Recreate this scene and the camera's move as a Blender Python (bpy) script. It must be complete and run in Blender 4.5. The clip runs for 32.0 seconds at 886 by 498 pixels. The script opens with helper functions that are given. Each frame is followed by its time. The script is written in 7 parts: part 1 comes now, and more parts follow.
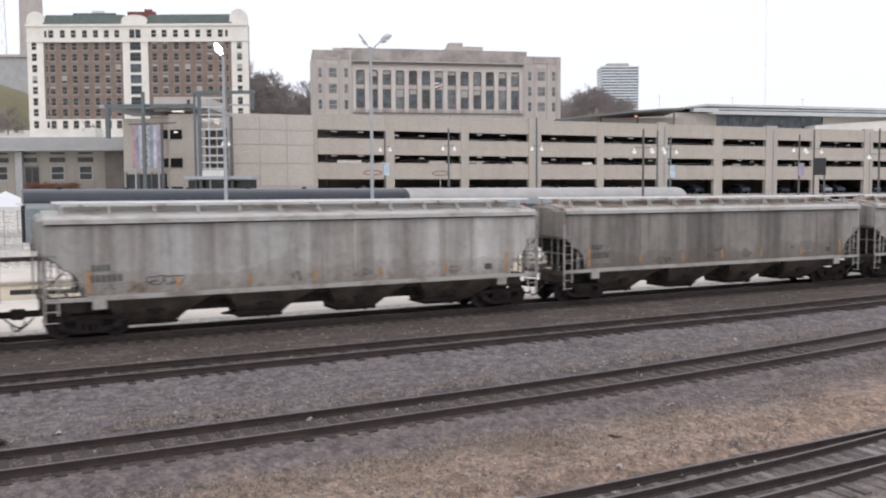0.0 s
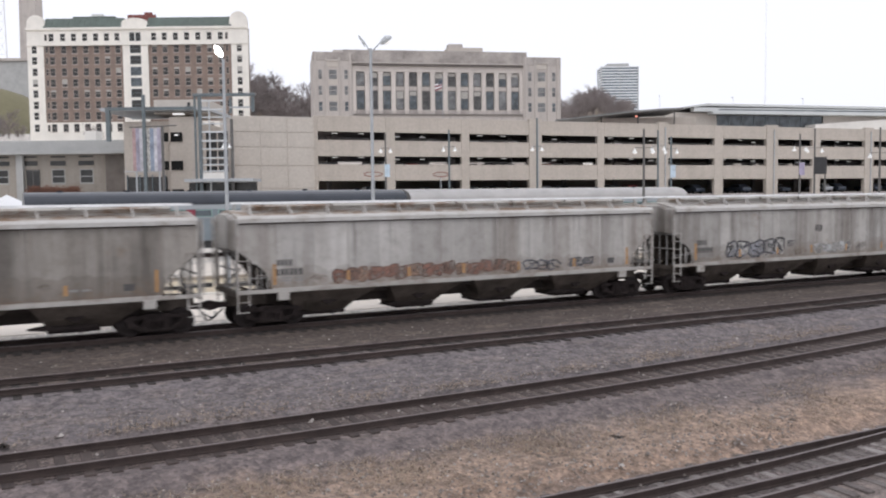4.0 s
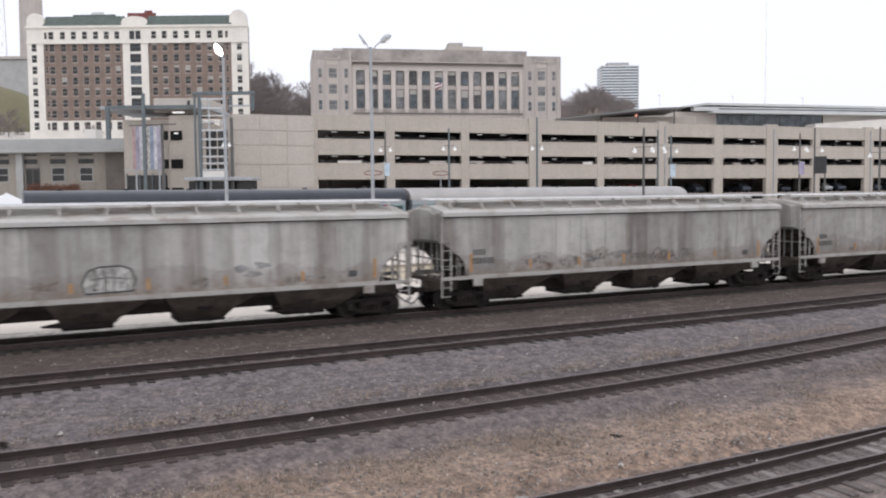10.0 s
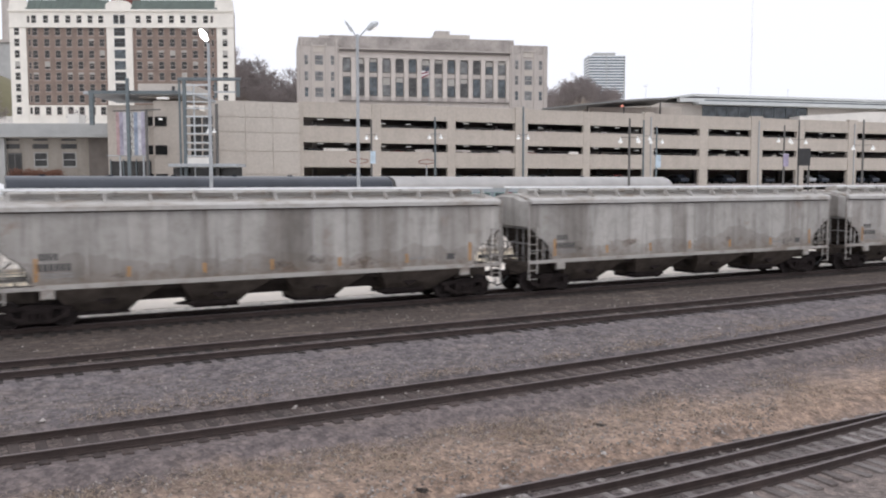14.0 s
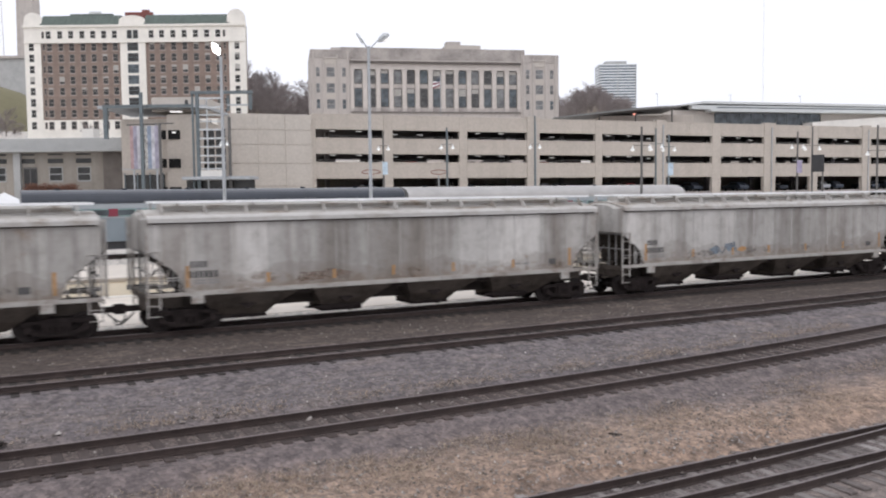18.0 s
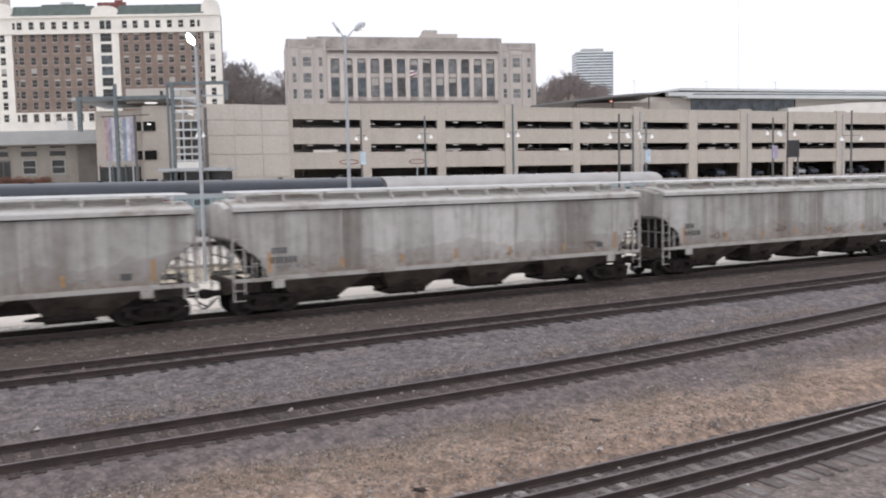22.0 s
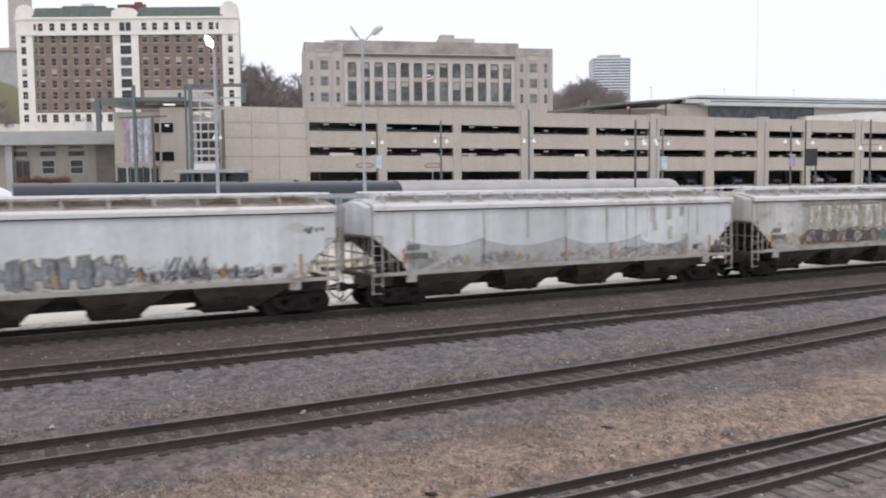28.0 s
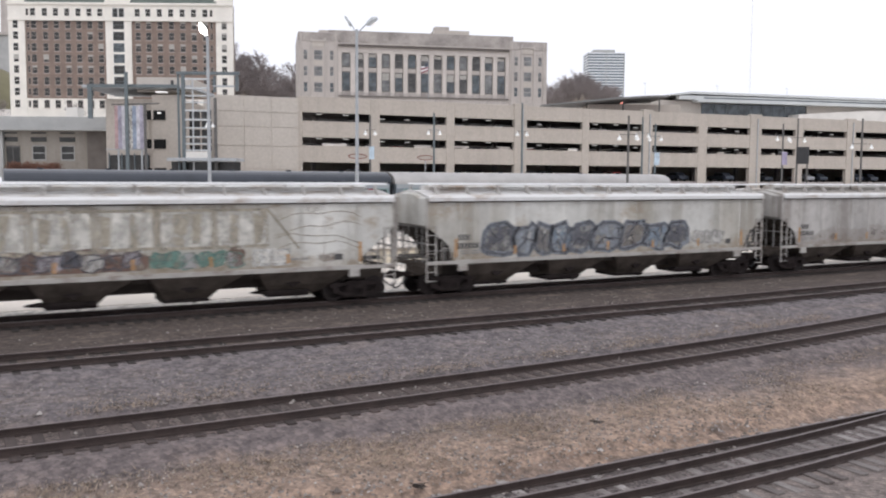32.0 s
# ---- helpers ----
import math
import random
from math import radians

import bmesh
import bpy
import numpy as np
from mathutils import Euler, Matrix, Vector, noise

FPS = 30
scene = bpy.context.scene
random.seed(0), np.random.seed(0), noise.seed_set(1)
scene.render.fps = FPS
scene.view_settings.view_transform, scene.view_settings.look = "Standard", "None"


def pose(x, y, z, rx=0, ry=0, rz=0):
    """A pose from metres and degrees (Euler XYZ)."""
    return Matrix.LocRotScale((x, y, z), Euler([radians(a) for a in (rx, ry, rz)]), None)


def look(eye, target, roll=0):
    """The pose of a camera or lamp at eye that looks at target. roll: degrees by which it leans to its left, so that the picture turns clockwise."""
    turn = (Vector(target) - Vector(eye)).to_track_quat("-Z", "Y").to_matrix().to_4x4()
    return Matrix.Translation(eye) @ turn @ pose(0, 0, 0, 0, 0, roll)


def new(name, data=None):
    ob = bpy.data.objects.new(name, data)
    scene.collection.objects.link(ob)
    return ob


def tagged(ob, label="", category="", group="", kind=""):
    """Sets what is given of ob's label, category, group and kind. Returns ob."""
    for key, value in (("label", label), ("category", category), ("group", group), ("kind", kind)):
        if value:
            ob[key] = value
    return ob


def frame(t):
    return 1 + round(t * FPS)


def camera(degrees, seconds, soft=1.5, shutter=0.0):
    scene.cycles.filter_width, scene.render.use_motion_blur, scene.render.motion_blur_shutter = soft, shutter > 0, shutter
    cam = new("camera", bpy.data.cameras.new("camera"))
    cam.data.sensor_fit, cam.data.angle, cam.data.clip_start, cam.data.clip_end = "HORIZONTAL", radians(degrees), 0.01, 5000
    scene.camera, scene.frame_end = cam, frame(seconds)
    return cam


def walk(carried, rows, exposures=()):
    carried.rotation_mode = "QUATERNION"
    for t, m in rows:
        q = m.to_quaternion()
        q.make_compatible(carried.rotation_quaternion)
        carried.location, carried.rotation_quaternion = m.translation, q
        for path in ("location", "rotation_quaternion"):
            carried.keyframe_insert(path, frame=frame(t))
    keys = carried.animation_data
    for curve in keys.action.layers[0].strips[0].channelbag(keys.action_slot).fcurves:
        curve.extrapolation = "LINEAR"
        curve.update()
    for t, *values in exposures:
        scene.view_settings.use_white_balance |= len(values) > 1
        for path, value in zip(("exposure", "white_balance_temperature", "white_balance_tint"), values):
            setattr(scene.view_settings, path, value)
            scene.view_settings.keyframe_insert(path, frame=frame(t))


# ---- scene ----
EYE = (0.0, 0.0, 5.12)


def aim(yaw, pitch, roll):
    """The camera's pose: yaw from the line of the tracks, pitch downwards, roll."""
    a, p, r = radians(yaw), radians(pitch), radians(roll)
    fwd = Vector((math.cos(a) * math.cos(p), math.sin(a) * math.cos(p), -math.sin(p)))
    side = Vector((math.sin(a), -math.cos(a), 0))
    up = side.cross(fwd)
    s2 = side * math.cos(r) + up * math.sin(r)
    u2 = up * math.cos(r) - side * math.sin(r)
    m = Matrix((s2, u2, -fwd)).transposed().to_4x4()
    m.translation = EYE
    return m


cam = camera(53.49, 32.0, soft=2.05, shutter=0.45)
AIMS = [
    (0, 62.370, 3.639, -0.337), (0.5, 62.450, 3.688, -0.462), (1, 62.475, 3.595, -0.312), (1.5, 62.348, 3.585, -0.294),
    (2, 62.361, 3.561, -0.393), (2.5, 62.304, 3.545, -0.519), (3, 62.341, 3.535, -0.567), (3.5, 62.391, 3.546, -0.658),
    (5.5, 62.557, 3.628, -0.573), (6, 62.504, 3.618, -0.605), (6.5, 62.503, 3.653, -0.590), (7, 62.443, 3.635, -0.641),
    (7.5, 62.510, 3.625, -0.527), (8, 62.380, 3.613, -0.370), (8.5, 62.372, 3.602, -0.563), (9, 62.425, 3.677, -0.422),
    (9.5, 62.331, 3.696, -0.476), (10, 62.420, 3.639, -0.572), (10.5, 62.580, 3.641, -0.441), (11, 62.593, 3.613, -0.390),
    (11.5, 62.537, 3.636, -0.492), (12, 62.417, 3.669, -0.386), (12.5, 62.308, 3.643, -0.323), (13, 62.153, 3.743, -0.304),
    (13.5, 61.788, 4.062, -0.049), (14, 61.469, 4.376, -0.067), (14.5, 61.466, 4.347, -0.543), (16.5, 62.431, 3.817, -0.480),
    (17, 62.423, 3.813, -0.588), (17.5, 62.332, 3.740, -0.584), (18, 62.300, 3.712, -0.664), (18.5, 62.351, 3.693, -0.607),
    (19, 62.445, 3.644, -0.311), (19.5, 62.413, 3.630, -0.344), (20, 62.523, 3.706, -0.473), (20.5, 62.462, 3.733, -0.455),
    (21, 62.007, 3.952, -1.223), (21.5, 61.370, 4.270, -1.255), (22, 60.966, 4.440, -1.280), (22.5, 61.011, 4.495, -0.881),
    (23, 61.332, 4.379, -0.729), (23.5, 61.665, 4.314, -0.727), (24, 61.850, 4.273, -0.742), (24.5, 62.048, 4.268, -0.665),
    (25, 62.123, 4.239, -0.671), (25.5, 62.022, 4.232, -0.729), (27.5, 61.913, 4.281, -0.534), (28, 61.904, 4.137, -0.592),
    (28.5, 62.038, 4.141, -0.688), (29, 61.963, 4.183, -0.531), (29.5, 61.942, 4.268, -0.652), (30, 62.016, 4.347, -0.363),
    (30.5, 61.946, 4.355, -0.331), (31, 61.949, 4.366, -0.355), (31.5, 61.798, 4.509, -0.267), (32, 61.346, 4.637, 0.329),
]
walk(cam, [(t, aim(a, b, c)) for t, a, b, c in AIMS], [(0, 0.03, 6300, 13), (12, 0.03, 6300, 13), (19, 0.06, 6300, 13), (25, 0.08, 6300, 13), (27.5, 0.04, 6300, 13), (29, -0.03, 6300, 13),
     (30, -0.03, 6300, 13), (31.5, 0.03, 6300, 13), (32, 0.06, 6300, 13)])

# ---- light: a bright overcast sky ----
world = bpy.data.worlds.new("overcast_sky")
scene.world = world
world.use_nodes = True
wn, wl = world.node_tree.nodes, world.node_tree.links
sky = wn.new("ShaderNodeTexSky")
sky.sky_type = "NISHITA"
sky.sun_disc = False
sky.sun_elevation, sky.sun_rotation = radians(52), radians(200)
sky.air_density, sky.dust_density = 1.0, 4.0
grey = wn.new("ShaderNodeHueSaturation")
grey.inputs["Saturation"].default_value = 0.12
grey.inputs["Value"].default_value = 0.10
cloud = wn.new("ShaderNodeMix")
cloud.data_type = "RGBA"
cloud.inputs[0].default_value = 0.8
cloud.inputs[7].default_value = (1.13, 1.15, 1.2, 1)
wl.new(sky.outputs[0], grey.inputs["Color"])
wl.new(grey.outputs[0], cloud.inputs[6])
wl.new(cloud.outputs[2], wn["Background"].inputs[0])
wn["Background"].inputs[1].default_value = 1.0
sun = new("sun", bpy.data.lights.new("sun", "SUN"))
sun.data.energy, sun.data.angle, sun.data.color = 0.45, radians(25), (1.0, 0.97, 0.93)
sun.matrix_world = look((-20, -60, 90), (0, 0, 0))


# ---- materials ----
def ramp(nt, fac, stops):
    r = nt.nodes.new("ShaderNodeValToRGB")
    e = r.color_ramp.elements
    while len(e) < len(stops):
        e.new(0.5)
    for el, (p, c) in zip(e, stops):
        el.position = p
        el.color = (*c, 1) if len(c) == 3 else c
    nt.links.new(fac, r.inputs[0])
    return r.outputs[0]


def coords(nt, scale=(1, 1, 1), vary=True):
    tc = nt.nodes.new("ShaderNodeTexCoord")
    mp = nt.nodes.new("ShaderNodeMapping")
    mp.inputs["Scale"].default_value = scale
    src = tc.outputs["Object"]
    if vary:
        oi = nt.nodes.new("ShaderNodeObjectInfo")
        mul = nt.nodes.new("ShaderNodeVectorMath")
        mul.operation = "MULTIPLY_ADD"
        comb = nt.nodes.new("ShaderNodeCombineXYZ")
        for k in range(3):
            nt.links.new(oi.outputs["Random"], comb.inputs[k])
        mul.inputs[1].default_value = (83.0, 41.0, 29.0)
        nt.links.new(comb.outputs[0], mul.inputs[0])
        nt.links.new(src, mul.inputs[2])
        src = mul.outputs[0]
    nt.links.new(src, mp.inputs[0])
    return mp.outputs[0]


def noise_tex(nt, vec, scale, detail=5.0, rough=0.6):
    n = nt.nodes.new("ShaderNodeTexNoise")
    n.inputs["Scale"].default_value = scale
    n.inputs["Detail"].default_value = detail
    n.inputs["Roughness"].default_value = rough
    nt.links.new(vec, n.inputs["Vector"])
    return n.outputs["Fac"]


def blend(nt, fac, a, b, kind="MIX"):
    m = nt.nodes.new("ShaderNodeMix")
    m.data_type, m.blend_type = "RGBA", kind
    if isinstance(fac, float):
        m.inputs[0].default_value = fac
    else:
        nt.links.new(fac, m.inputs[0])
    for k, v in ((6, a), (7, b)):
        if isinstance(v, tuple):
            m.inputs[k].default_value = (*v, 1)
        else:
            nt.links.new(v, m.inputs[k])
    return m.outputs[2]


def shader(name, rough=0.7, metal=0.0):
    m = bpy.data.materials.new(name)
    m.use_nodes = True
    b = m.node_tree.nodes["Principled BSDF"]
    b.inputs["Roughness"].default_value = rough
    b.inputs["Metallic"].default_value = metal
    return m, m.node_tree, b


def relief(nt, b, height, strength, dist=0.02):
    bp = nt.nodes.new("ShaderNodeBump")
    bp.inputs["Strength"].default_value = strength
    bp.inputs["Distance"].default_value = dist
    nt.links.new(height, bp.inputs["Height"])
    nt.links.new(bp.outputs[0], b.inputs["Normal"])


def plain(name, c, rough=0.7, metal=0.0, vary=0.25, scale=2.0, grain=30.0, bump=0.15, gloss=0.5):
    """A painted, cast or plastic surface: two scales of variation round one colour."""
    m, nt, b = shader(name, rough, metal)
    b.inputs["Specular IOR Level"].default_value = gloss
    v = coords(nt)
    big = noise_tex(nt, v, scale)
    lo = tuple(x * (1 - vary) for x in c)
    hi = tuple(min(1, x * (1 + vary)) for x in c)
    col = ramp(nt, big, [(0.3, lo), (0.7, hi)])
    fine = noise_tex(nt, v, grain, 3)
    col = blend(nt, 0.25, col, ramp(nt, fine, [(0.3, lo), (0.7, hi)]))
    nt.links.new(col, b.inputs["Base Color"])
    relief(nt, b, fine, bump)
    return m


def glow(name, c, power):
    m, nt, b = shader(name, 0.4)
    b.inputs["Base Color"].default_value = (*c, 1)
    b.inputs["Emission Color"].default_value = (*c, 1)
    b.inputs["Emission Strength"].default_value = power
    return m


def glassy(name, c, rough=0.12):
    m, nt, b = shader(name, rough)
    v = coords(nt)
    col = ramp(nt, noise_tex(nt, v, 0.6, 2), [(0.35, tuple(x * 0.6 for x in c)), (0.7, tuple(x * 1.5 for x in c))])
    nt.links.new(col, b.inputs["Base Color"])
    b.inputs["Specular IOR Level"].default_value = 0.5
    return m


def car_paint(name, base, dark, rust, streak=0.55, rust_at=0.66, grime=0.5, splash=0.55, uneven=1.0):
    """Weathered hopper paint: broad vertical run-off stripes, thin streaks, mottling, rust and a splashed lower part."""
    m, nt, b = shader(name, 0.6)
    wide = noise_tex(nt, coords(nt, (0.5, 1, 0.045)), 1.0, 3.5, 0.62)
    thin = noise_tex(nt, coords(nt, (1.7, 1, 0.12)), 1.0, 4, 0.7)
    hair = noise_tex(nt, coords(nt, (9.0, 1, 0.22)), 1.0, 3, 0.7)
    blot = noise_tex(nt, coords(nt, (0.55, 1, 0.7)), 1.1, 7, 0.7)
    mott = noise_tex(nt, coords(nt, (1.6, 1, 1.5)), 1.3, 7, 0.72)
    mid = tuple((x + y) / 2 for x, y in zip(base, dark))
    # every sheet between two weld seams has faded by its own amount, and the whole side fades along its length
    tc = nt.nodes.new("ShaderNodeTexCoord")
    sep = nt.nodes.new("ShaderNodeSeparateXYZ")
    nt.links.new(tc.outputs["Object"], sep.inputs[0])
    sheet = nt.nodes.new("ShaderNodeMath")
    sheet.operation = "MULTIPLY_ADD"
    sheet.inputs[1].default_value, sheet.inputs[2].default_value = 1 / 1.35, 18.0
    nt.links.new(sep.outputs[0], sheet.inputs[0])
    whole = nt.nodes.new("ShaderNodeMath")
    whole.operation = "FLOOR"
    nt.links.new(sheet.outputs[0], whole.inputs[0])
    oi = nt.nodes.new("ShaderNodeObjectInfo")
    pair = nt.nodes.new("ShaderNodeCombineXYZ")
    nt.links.new(whole.outputs[0], pair.inputs[0])
    nt.links.new(oi.outputs["Random"], pair.inputs[1])
    fade = nt.nodes.new("ShaderNodeTexWhiteNoise")
    fade.noise_dimensions = "2D"
    nt.links.new(pair.outputs[0], fade.inputs["Vector"])
    length = noise_tex(nt, coords(nt, (0.13, 0.2, 0.1)), 1.0, 2)
    col = ramp(nt, wide, [(0.34, dark), (0.45, mid), (0.53, base), (0.66, tuple(min(1, x * 1.12) for x in base))])
    col = blend(nt, uneven, col, ramp(nt, fade.outputs["Value"], [(0.0, (0.84, 0.835, 0.83)), (0.6, (1.0, 1.0, 1.0)), (1.0, (1.13, 1.13, 1.13))]), "MULTIPLY")
    col = blend(nt, uneven, col, ramp(nt, length, [(0.32, (0.80, 0.79, 0.78)), (0.5, (1.0, 1.0, 1.0)), (0.68, (1.16, 1.16, 1.16))]), "MULTIPLY")
    pale = noise_tex(nt, coords(nt, (2.6, 1, 0.10)), 1.0, 4, 0.65)
    col = blend(nt, ramp(nt, pale, [(0.56, (0, 0, 0)), (0.70, (0.38,) * 3)]), col, tuple(min(1, x * 1.28) for x in base))
    col = blend(nt, ramp(nt, thin, [(0.55, (0, 0, 0)), (0.74, (streak,) * 3)]), col, tuple(x * 0.66 for x in dark))
    col = blend(nt, ramp(nt, hair, [(0.60, (0, 0, 0)), (0.82, (streak * 0.45,) * 3)]), col, tuple(x * 0.8 for x in rust))
    col = blend(nt, 0.3 + 0.6 * uneven, col, ramp(nt, mott, [(0.28, (0.74, 0.73, 0.71)), (0.52, (1.0, 1.0, 1.0)), (0.78, (1.14, 1.14, 1.14))]), "MULTIPLY")
    col = blend(nt, ramp(nt, blot, [(rust_at, (0, 0, 0)), (rust_at + 0.10, (0.6,) * 3)]), col, rust)
    wave = noise_tex(nt, coords(nt, (0.33, 1, 0.02)), 1.0, 6, 0.62)
    edge = nt.nodes.new("ShaderNodeMath")
    edge.operation = "MULTIPLY_ADD"
    edge.inputs[1].default_value, edge.inputs[2].default_value = 2.4, 1.05
    nt.links.new(wave, edge.inputs[0])
    diff = nt.nodes.new("ShaderNodeMath")
    diff.operation = "SUBTRACT"
    nt.links.new(edge.outputs[0], diff.inputs[0])
    nt.links.new(sep.outputs[2], diff.inputs[1])
    soil = blend(nt, mott, tuple(x * 0.62 for x in dark), tuple((x * 0.7 + y * 0.5) * 0.8 for x, y in zip(dark, rust)))
    col = blend(nt, ramp(nt, diff.outputs[0], [(0.0, (0, 0, 0)), (0.03, (grime * 0.55,) * 3), (0.5, (grime * 0.8,) * 3), (0.9, (grime,) * 3)]), col, soil)
    band = nt.nodes.new("ShaderNodeMapRange")
    band.inputs[1].default_value, band.inputs[2].default_value, band.inputs[3].default_value, band.inputs[4].default_value = 1.55, 2.35, 0.20, 0.0
    nt.links.new(sep.outputs[2], band.inputs[0])
    fleck = nt.nodes.new("ShaderNodeMath")
    fleck.operation = "ADD"
    nt.links.new(noise_tex(nt, coords(nt, (1.5, 1, 1.9)), 1.9, 7, 0.74), fleck.inputs[0])
    nt.links.new(band.outputs[0], fleck.inputs[1])
    col = blend(nt, ramp(nt, fleck.outputs[0], [(0.62, (0, 0, 0)), (0.78, (splash,) * 3)]), col, tuple(x * 0.7 for x in rust))
    nt.links.new(col, b.inputs["Base Color"])
    rough = ramp(nt, mott, [(0.3, (0.72,) * 3), (0.7, (0.48,) * 3)])
    nt.links.new(rough, b.inputs["Roughness"])
    relief(nt, b, wide, 0.3, 0.03)
    return m


def roof_paint(name, pale, rust, amount):
    """Bleached sheet with ragged rust patches."""
    m, nt, b = shader(name, 0.7)
    v = coords(nt, (0.8, 1.4, 1.4))
    big = noise_tex(nt, v, 1.0, 7, 0.7)
    fine = noise_tex(nt, v, 14.0, 3)
    col = ramp(nt, big, [(amount - 0.08, pale), (amount + 0.02, tuple((x + y) / 2 for x, y in zip(pale, rust))), (amount + 0.10, rust)])
    col = blend(nt, 0.5, col, ramp(nt, fine, [(0.3, (0.75,) * 3), (0.7, (1.15,) * 3)]), "MULTIPLY")
    nt.links.new(col, b.inputs["Base Color"])
    relief(nt, b, fine, 0.2)
    return m


def spray(name, c, grain=2.2):
    """Thin spray paint, worn through in patches."""
    m, nt, b = shader(name, 0.7)
    v = coords(nt)
    col = ramp(nt, noise_tex(nt, v, 2.5, 5), [(0.3, tuple(x * 0.7 for x in c)), (0.7, tuple(min(1, x * 1.25) for x in c))])
    nt.links.new(col, b.inputs["Base Color"])
    wear = noise_tex(nt, coords(nt, (1.3, 1, 0.9)), grain, 7, 0.72)
    nt.links.new(ramp(nt, wear, [(0.36, (0.12,) * 3), (0.56, (0.92,) * 3)] if grain < 4 else [(0.40, (0.0,) * 3), (0.64, (0.55,) * 3)]), b.inputs["Alpha"])
    return m


def streaked(name, c, stain, much=0.6):
    """Stone or precast concrete with rain streaks, blotches and fine grain."""
    m, nt, b = shader(name, 0.9)
    run = noise_tex(nt, coords(nt, (0.9, 0.9, 0.07)), 1.0, 5, 0.65)
    blot = noise_tex(nt, coords(nt), 0.22, 5, 0.6)
    fine = noise_tex(nt, coords(nt), 3.0, 4)
    col = blend(nt, ramp(nt, run, [(0.46, (0, 0, 0)), (0.70, (much,) * 3)]), c, stain)
    col = blend(nt, ramp(nt, blot, [(0.52, (0, 0, 0)), (0.68, (much * 0.8,) * 3)]), col, stain)
    col = blend(nt, 0.6, col, ramp(nt, fine, [(0.3, (0.86,) * 3), (0.7, (1.12,) * 3)]), "MULTIPLY")
    nt.links.new(col, b.inputs["Base Color"])
    relief(nt, b, fine, 0.2)
    return m


def stony(name, c):
    """Packed ballast between the ties: stones told apart by tone."""
    m, nt, b = shader(name, 0.95)
    v = coords(nt, (1, 1, 1), False)
    vo = nt.nodes.new("ShaderNodeTexVoronoi")
    vo.inputs["Scale"].default_value = 15.0
    nt.links.new(v, vo.inputs["Vector"])
    col = ramp(nt, vo.outputs["Color"], [(0.1, tuple(x * 0.5 for x in c)), (0.5, c), (0.95, tuple(x * 1.8 for x in c))])
    col = blend(nt, 0.8, col, ramp(nt, noise_tex(nt, v, 0.8, 5), [(0.3, (0.65,) * 3), (0.7, (1.4, 1.36, 1.32))]), "MULTIPLY")
    nt.links.new(col, b.inputs["Base Color"])
    relief(nt, b, vo.outputs["Distance"], 0.9, 0.05)
    return m


def timber(name, lo, hi):
    """Weathered ties: each its own tone, split along the grain."""
    m, nt, b = shader(name, 0.9)
    oi = nt.nodes.new("ShaderNodeObjectInfo")
    col = ramp(nt, oi.outputs["Random"], [(0.0, lo), (0.55, tuple(x * 0.55 + y * 0.45 for x, y in zip(lo, hi))), (1.0, hi)])
    grain = noise_tex(nt, coords(nt, (22, 1.5, 6)), 1.0, 4, 0.7)
    col = blend(nt, 0.8, col, ramp(nt, grain, [(0.3, (0.55,) * 3), (0.7, (1.3,) * 3)]), "MULTIPLY")
    col = blend(nt, ramp(nt, noise_tex(nt, coords(nt), 2.2, 5), [(0.5, (0, 0, 0)), (0.66, (0.8,) * 3)]), col, (0.078, 0.058, 0.051))
    nt.links.new(col, b.inputs["Base Color"])
    relief(nt, b, grain, 0.5)
    return m


M = {}
M["car_grey"] = car_paint("weathered_grey_paint", (0.462, 0.442, 0.418), (0.232, 0.206, 0.182), (0.25, 0.165, 0.105), 0.72, 0.64)
M["car_dark"] = car_paint("sooty_grey_paint", (0.295, 0.27, 0.242), (0.125, 0.11, 0.096), (0.24, 0.165, 0.11), 0.7, 0.62, 0.6)
M["car_mid"] = car_paint("stained_grey_paint", (0.41, 0.39, 0.365), (0.185, 0.162, 0.142), (0.24, 0.165, 0.11), 0.75, 0.62, 0.55)
M["car_white"] = car_paint("pale_blue_white_paint", (0.655, 0.675, 0.68), (0.58, 0.59, 0.59), (0.36, 0.27, 0.19), 0.32, 0.70, 0.42, 0.8, 0.3)
M["car_cream"] = car_paint("stained_cream_paint", (0.57, 0.56, 0.525), (0.375, 0.345, 0.29), (0.31, 0.225, 0.14), 0.6, 0.55, 0.45, 0.65, 0.7)
M["chord"] = roof_paint("chalky_grey_chord_paint", (0.52, 0.50, 0.475), (0.34, 0.30, 0.26), 0.56)
M["chord_white"] = roof_paint("chalky_white_chord_paint", (0.70, 0.69, 0.675), (0.42, 0.35, 0.29), 0.60)
M["car_roof_white"] = roof_paint("pale_white_roof_paint", (0.62, 0.61, 0.59), (0.31, 0.24, 0.18), 0.57)
M["sill"] = roof_paint("dirty_white_sill_paint", (0.42, 0.395, 0.365), (0.25, 0.21, 0.18), 0.55)
M["car_roof"] = roof_paint("sun_bleached_roof_paint", (0.46, 0.44, 0.41), (0.27, 0.215, 0.165), 0.56)
M["car_rusty"] = roof_paint("rust_stained_roof_paint", (0.46, 0.435, 0.40), (0.24, 0.16, 0.105), 0.50)
M["board"] = plain("pale_galvanised_grating", (0.84, 0.85, 0.84), 0.5, 0.2, 0.22, 1.2)
M["steel"] = plain("grey_painted_steel", (0.26, 0.25, 0.24), 0.6, 0.1, 0.2, 3)
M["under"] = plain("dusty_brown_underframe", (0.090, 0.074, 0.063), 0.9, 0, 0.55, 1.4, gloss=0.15)
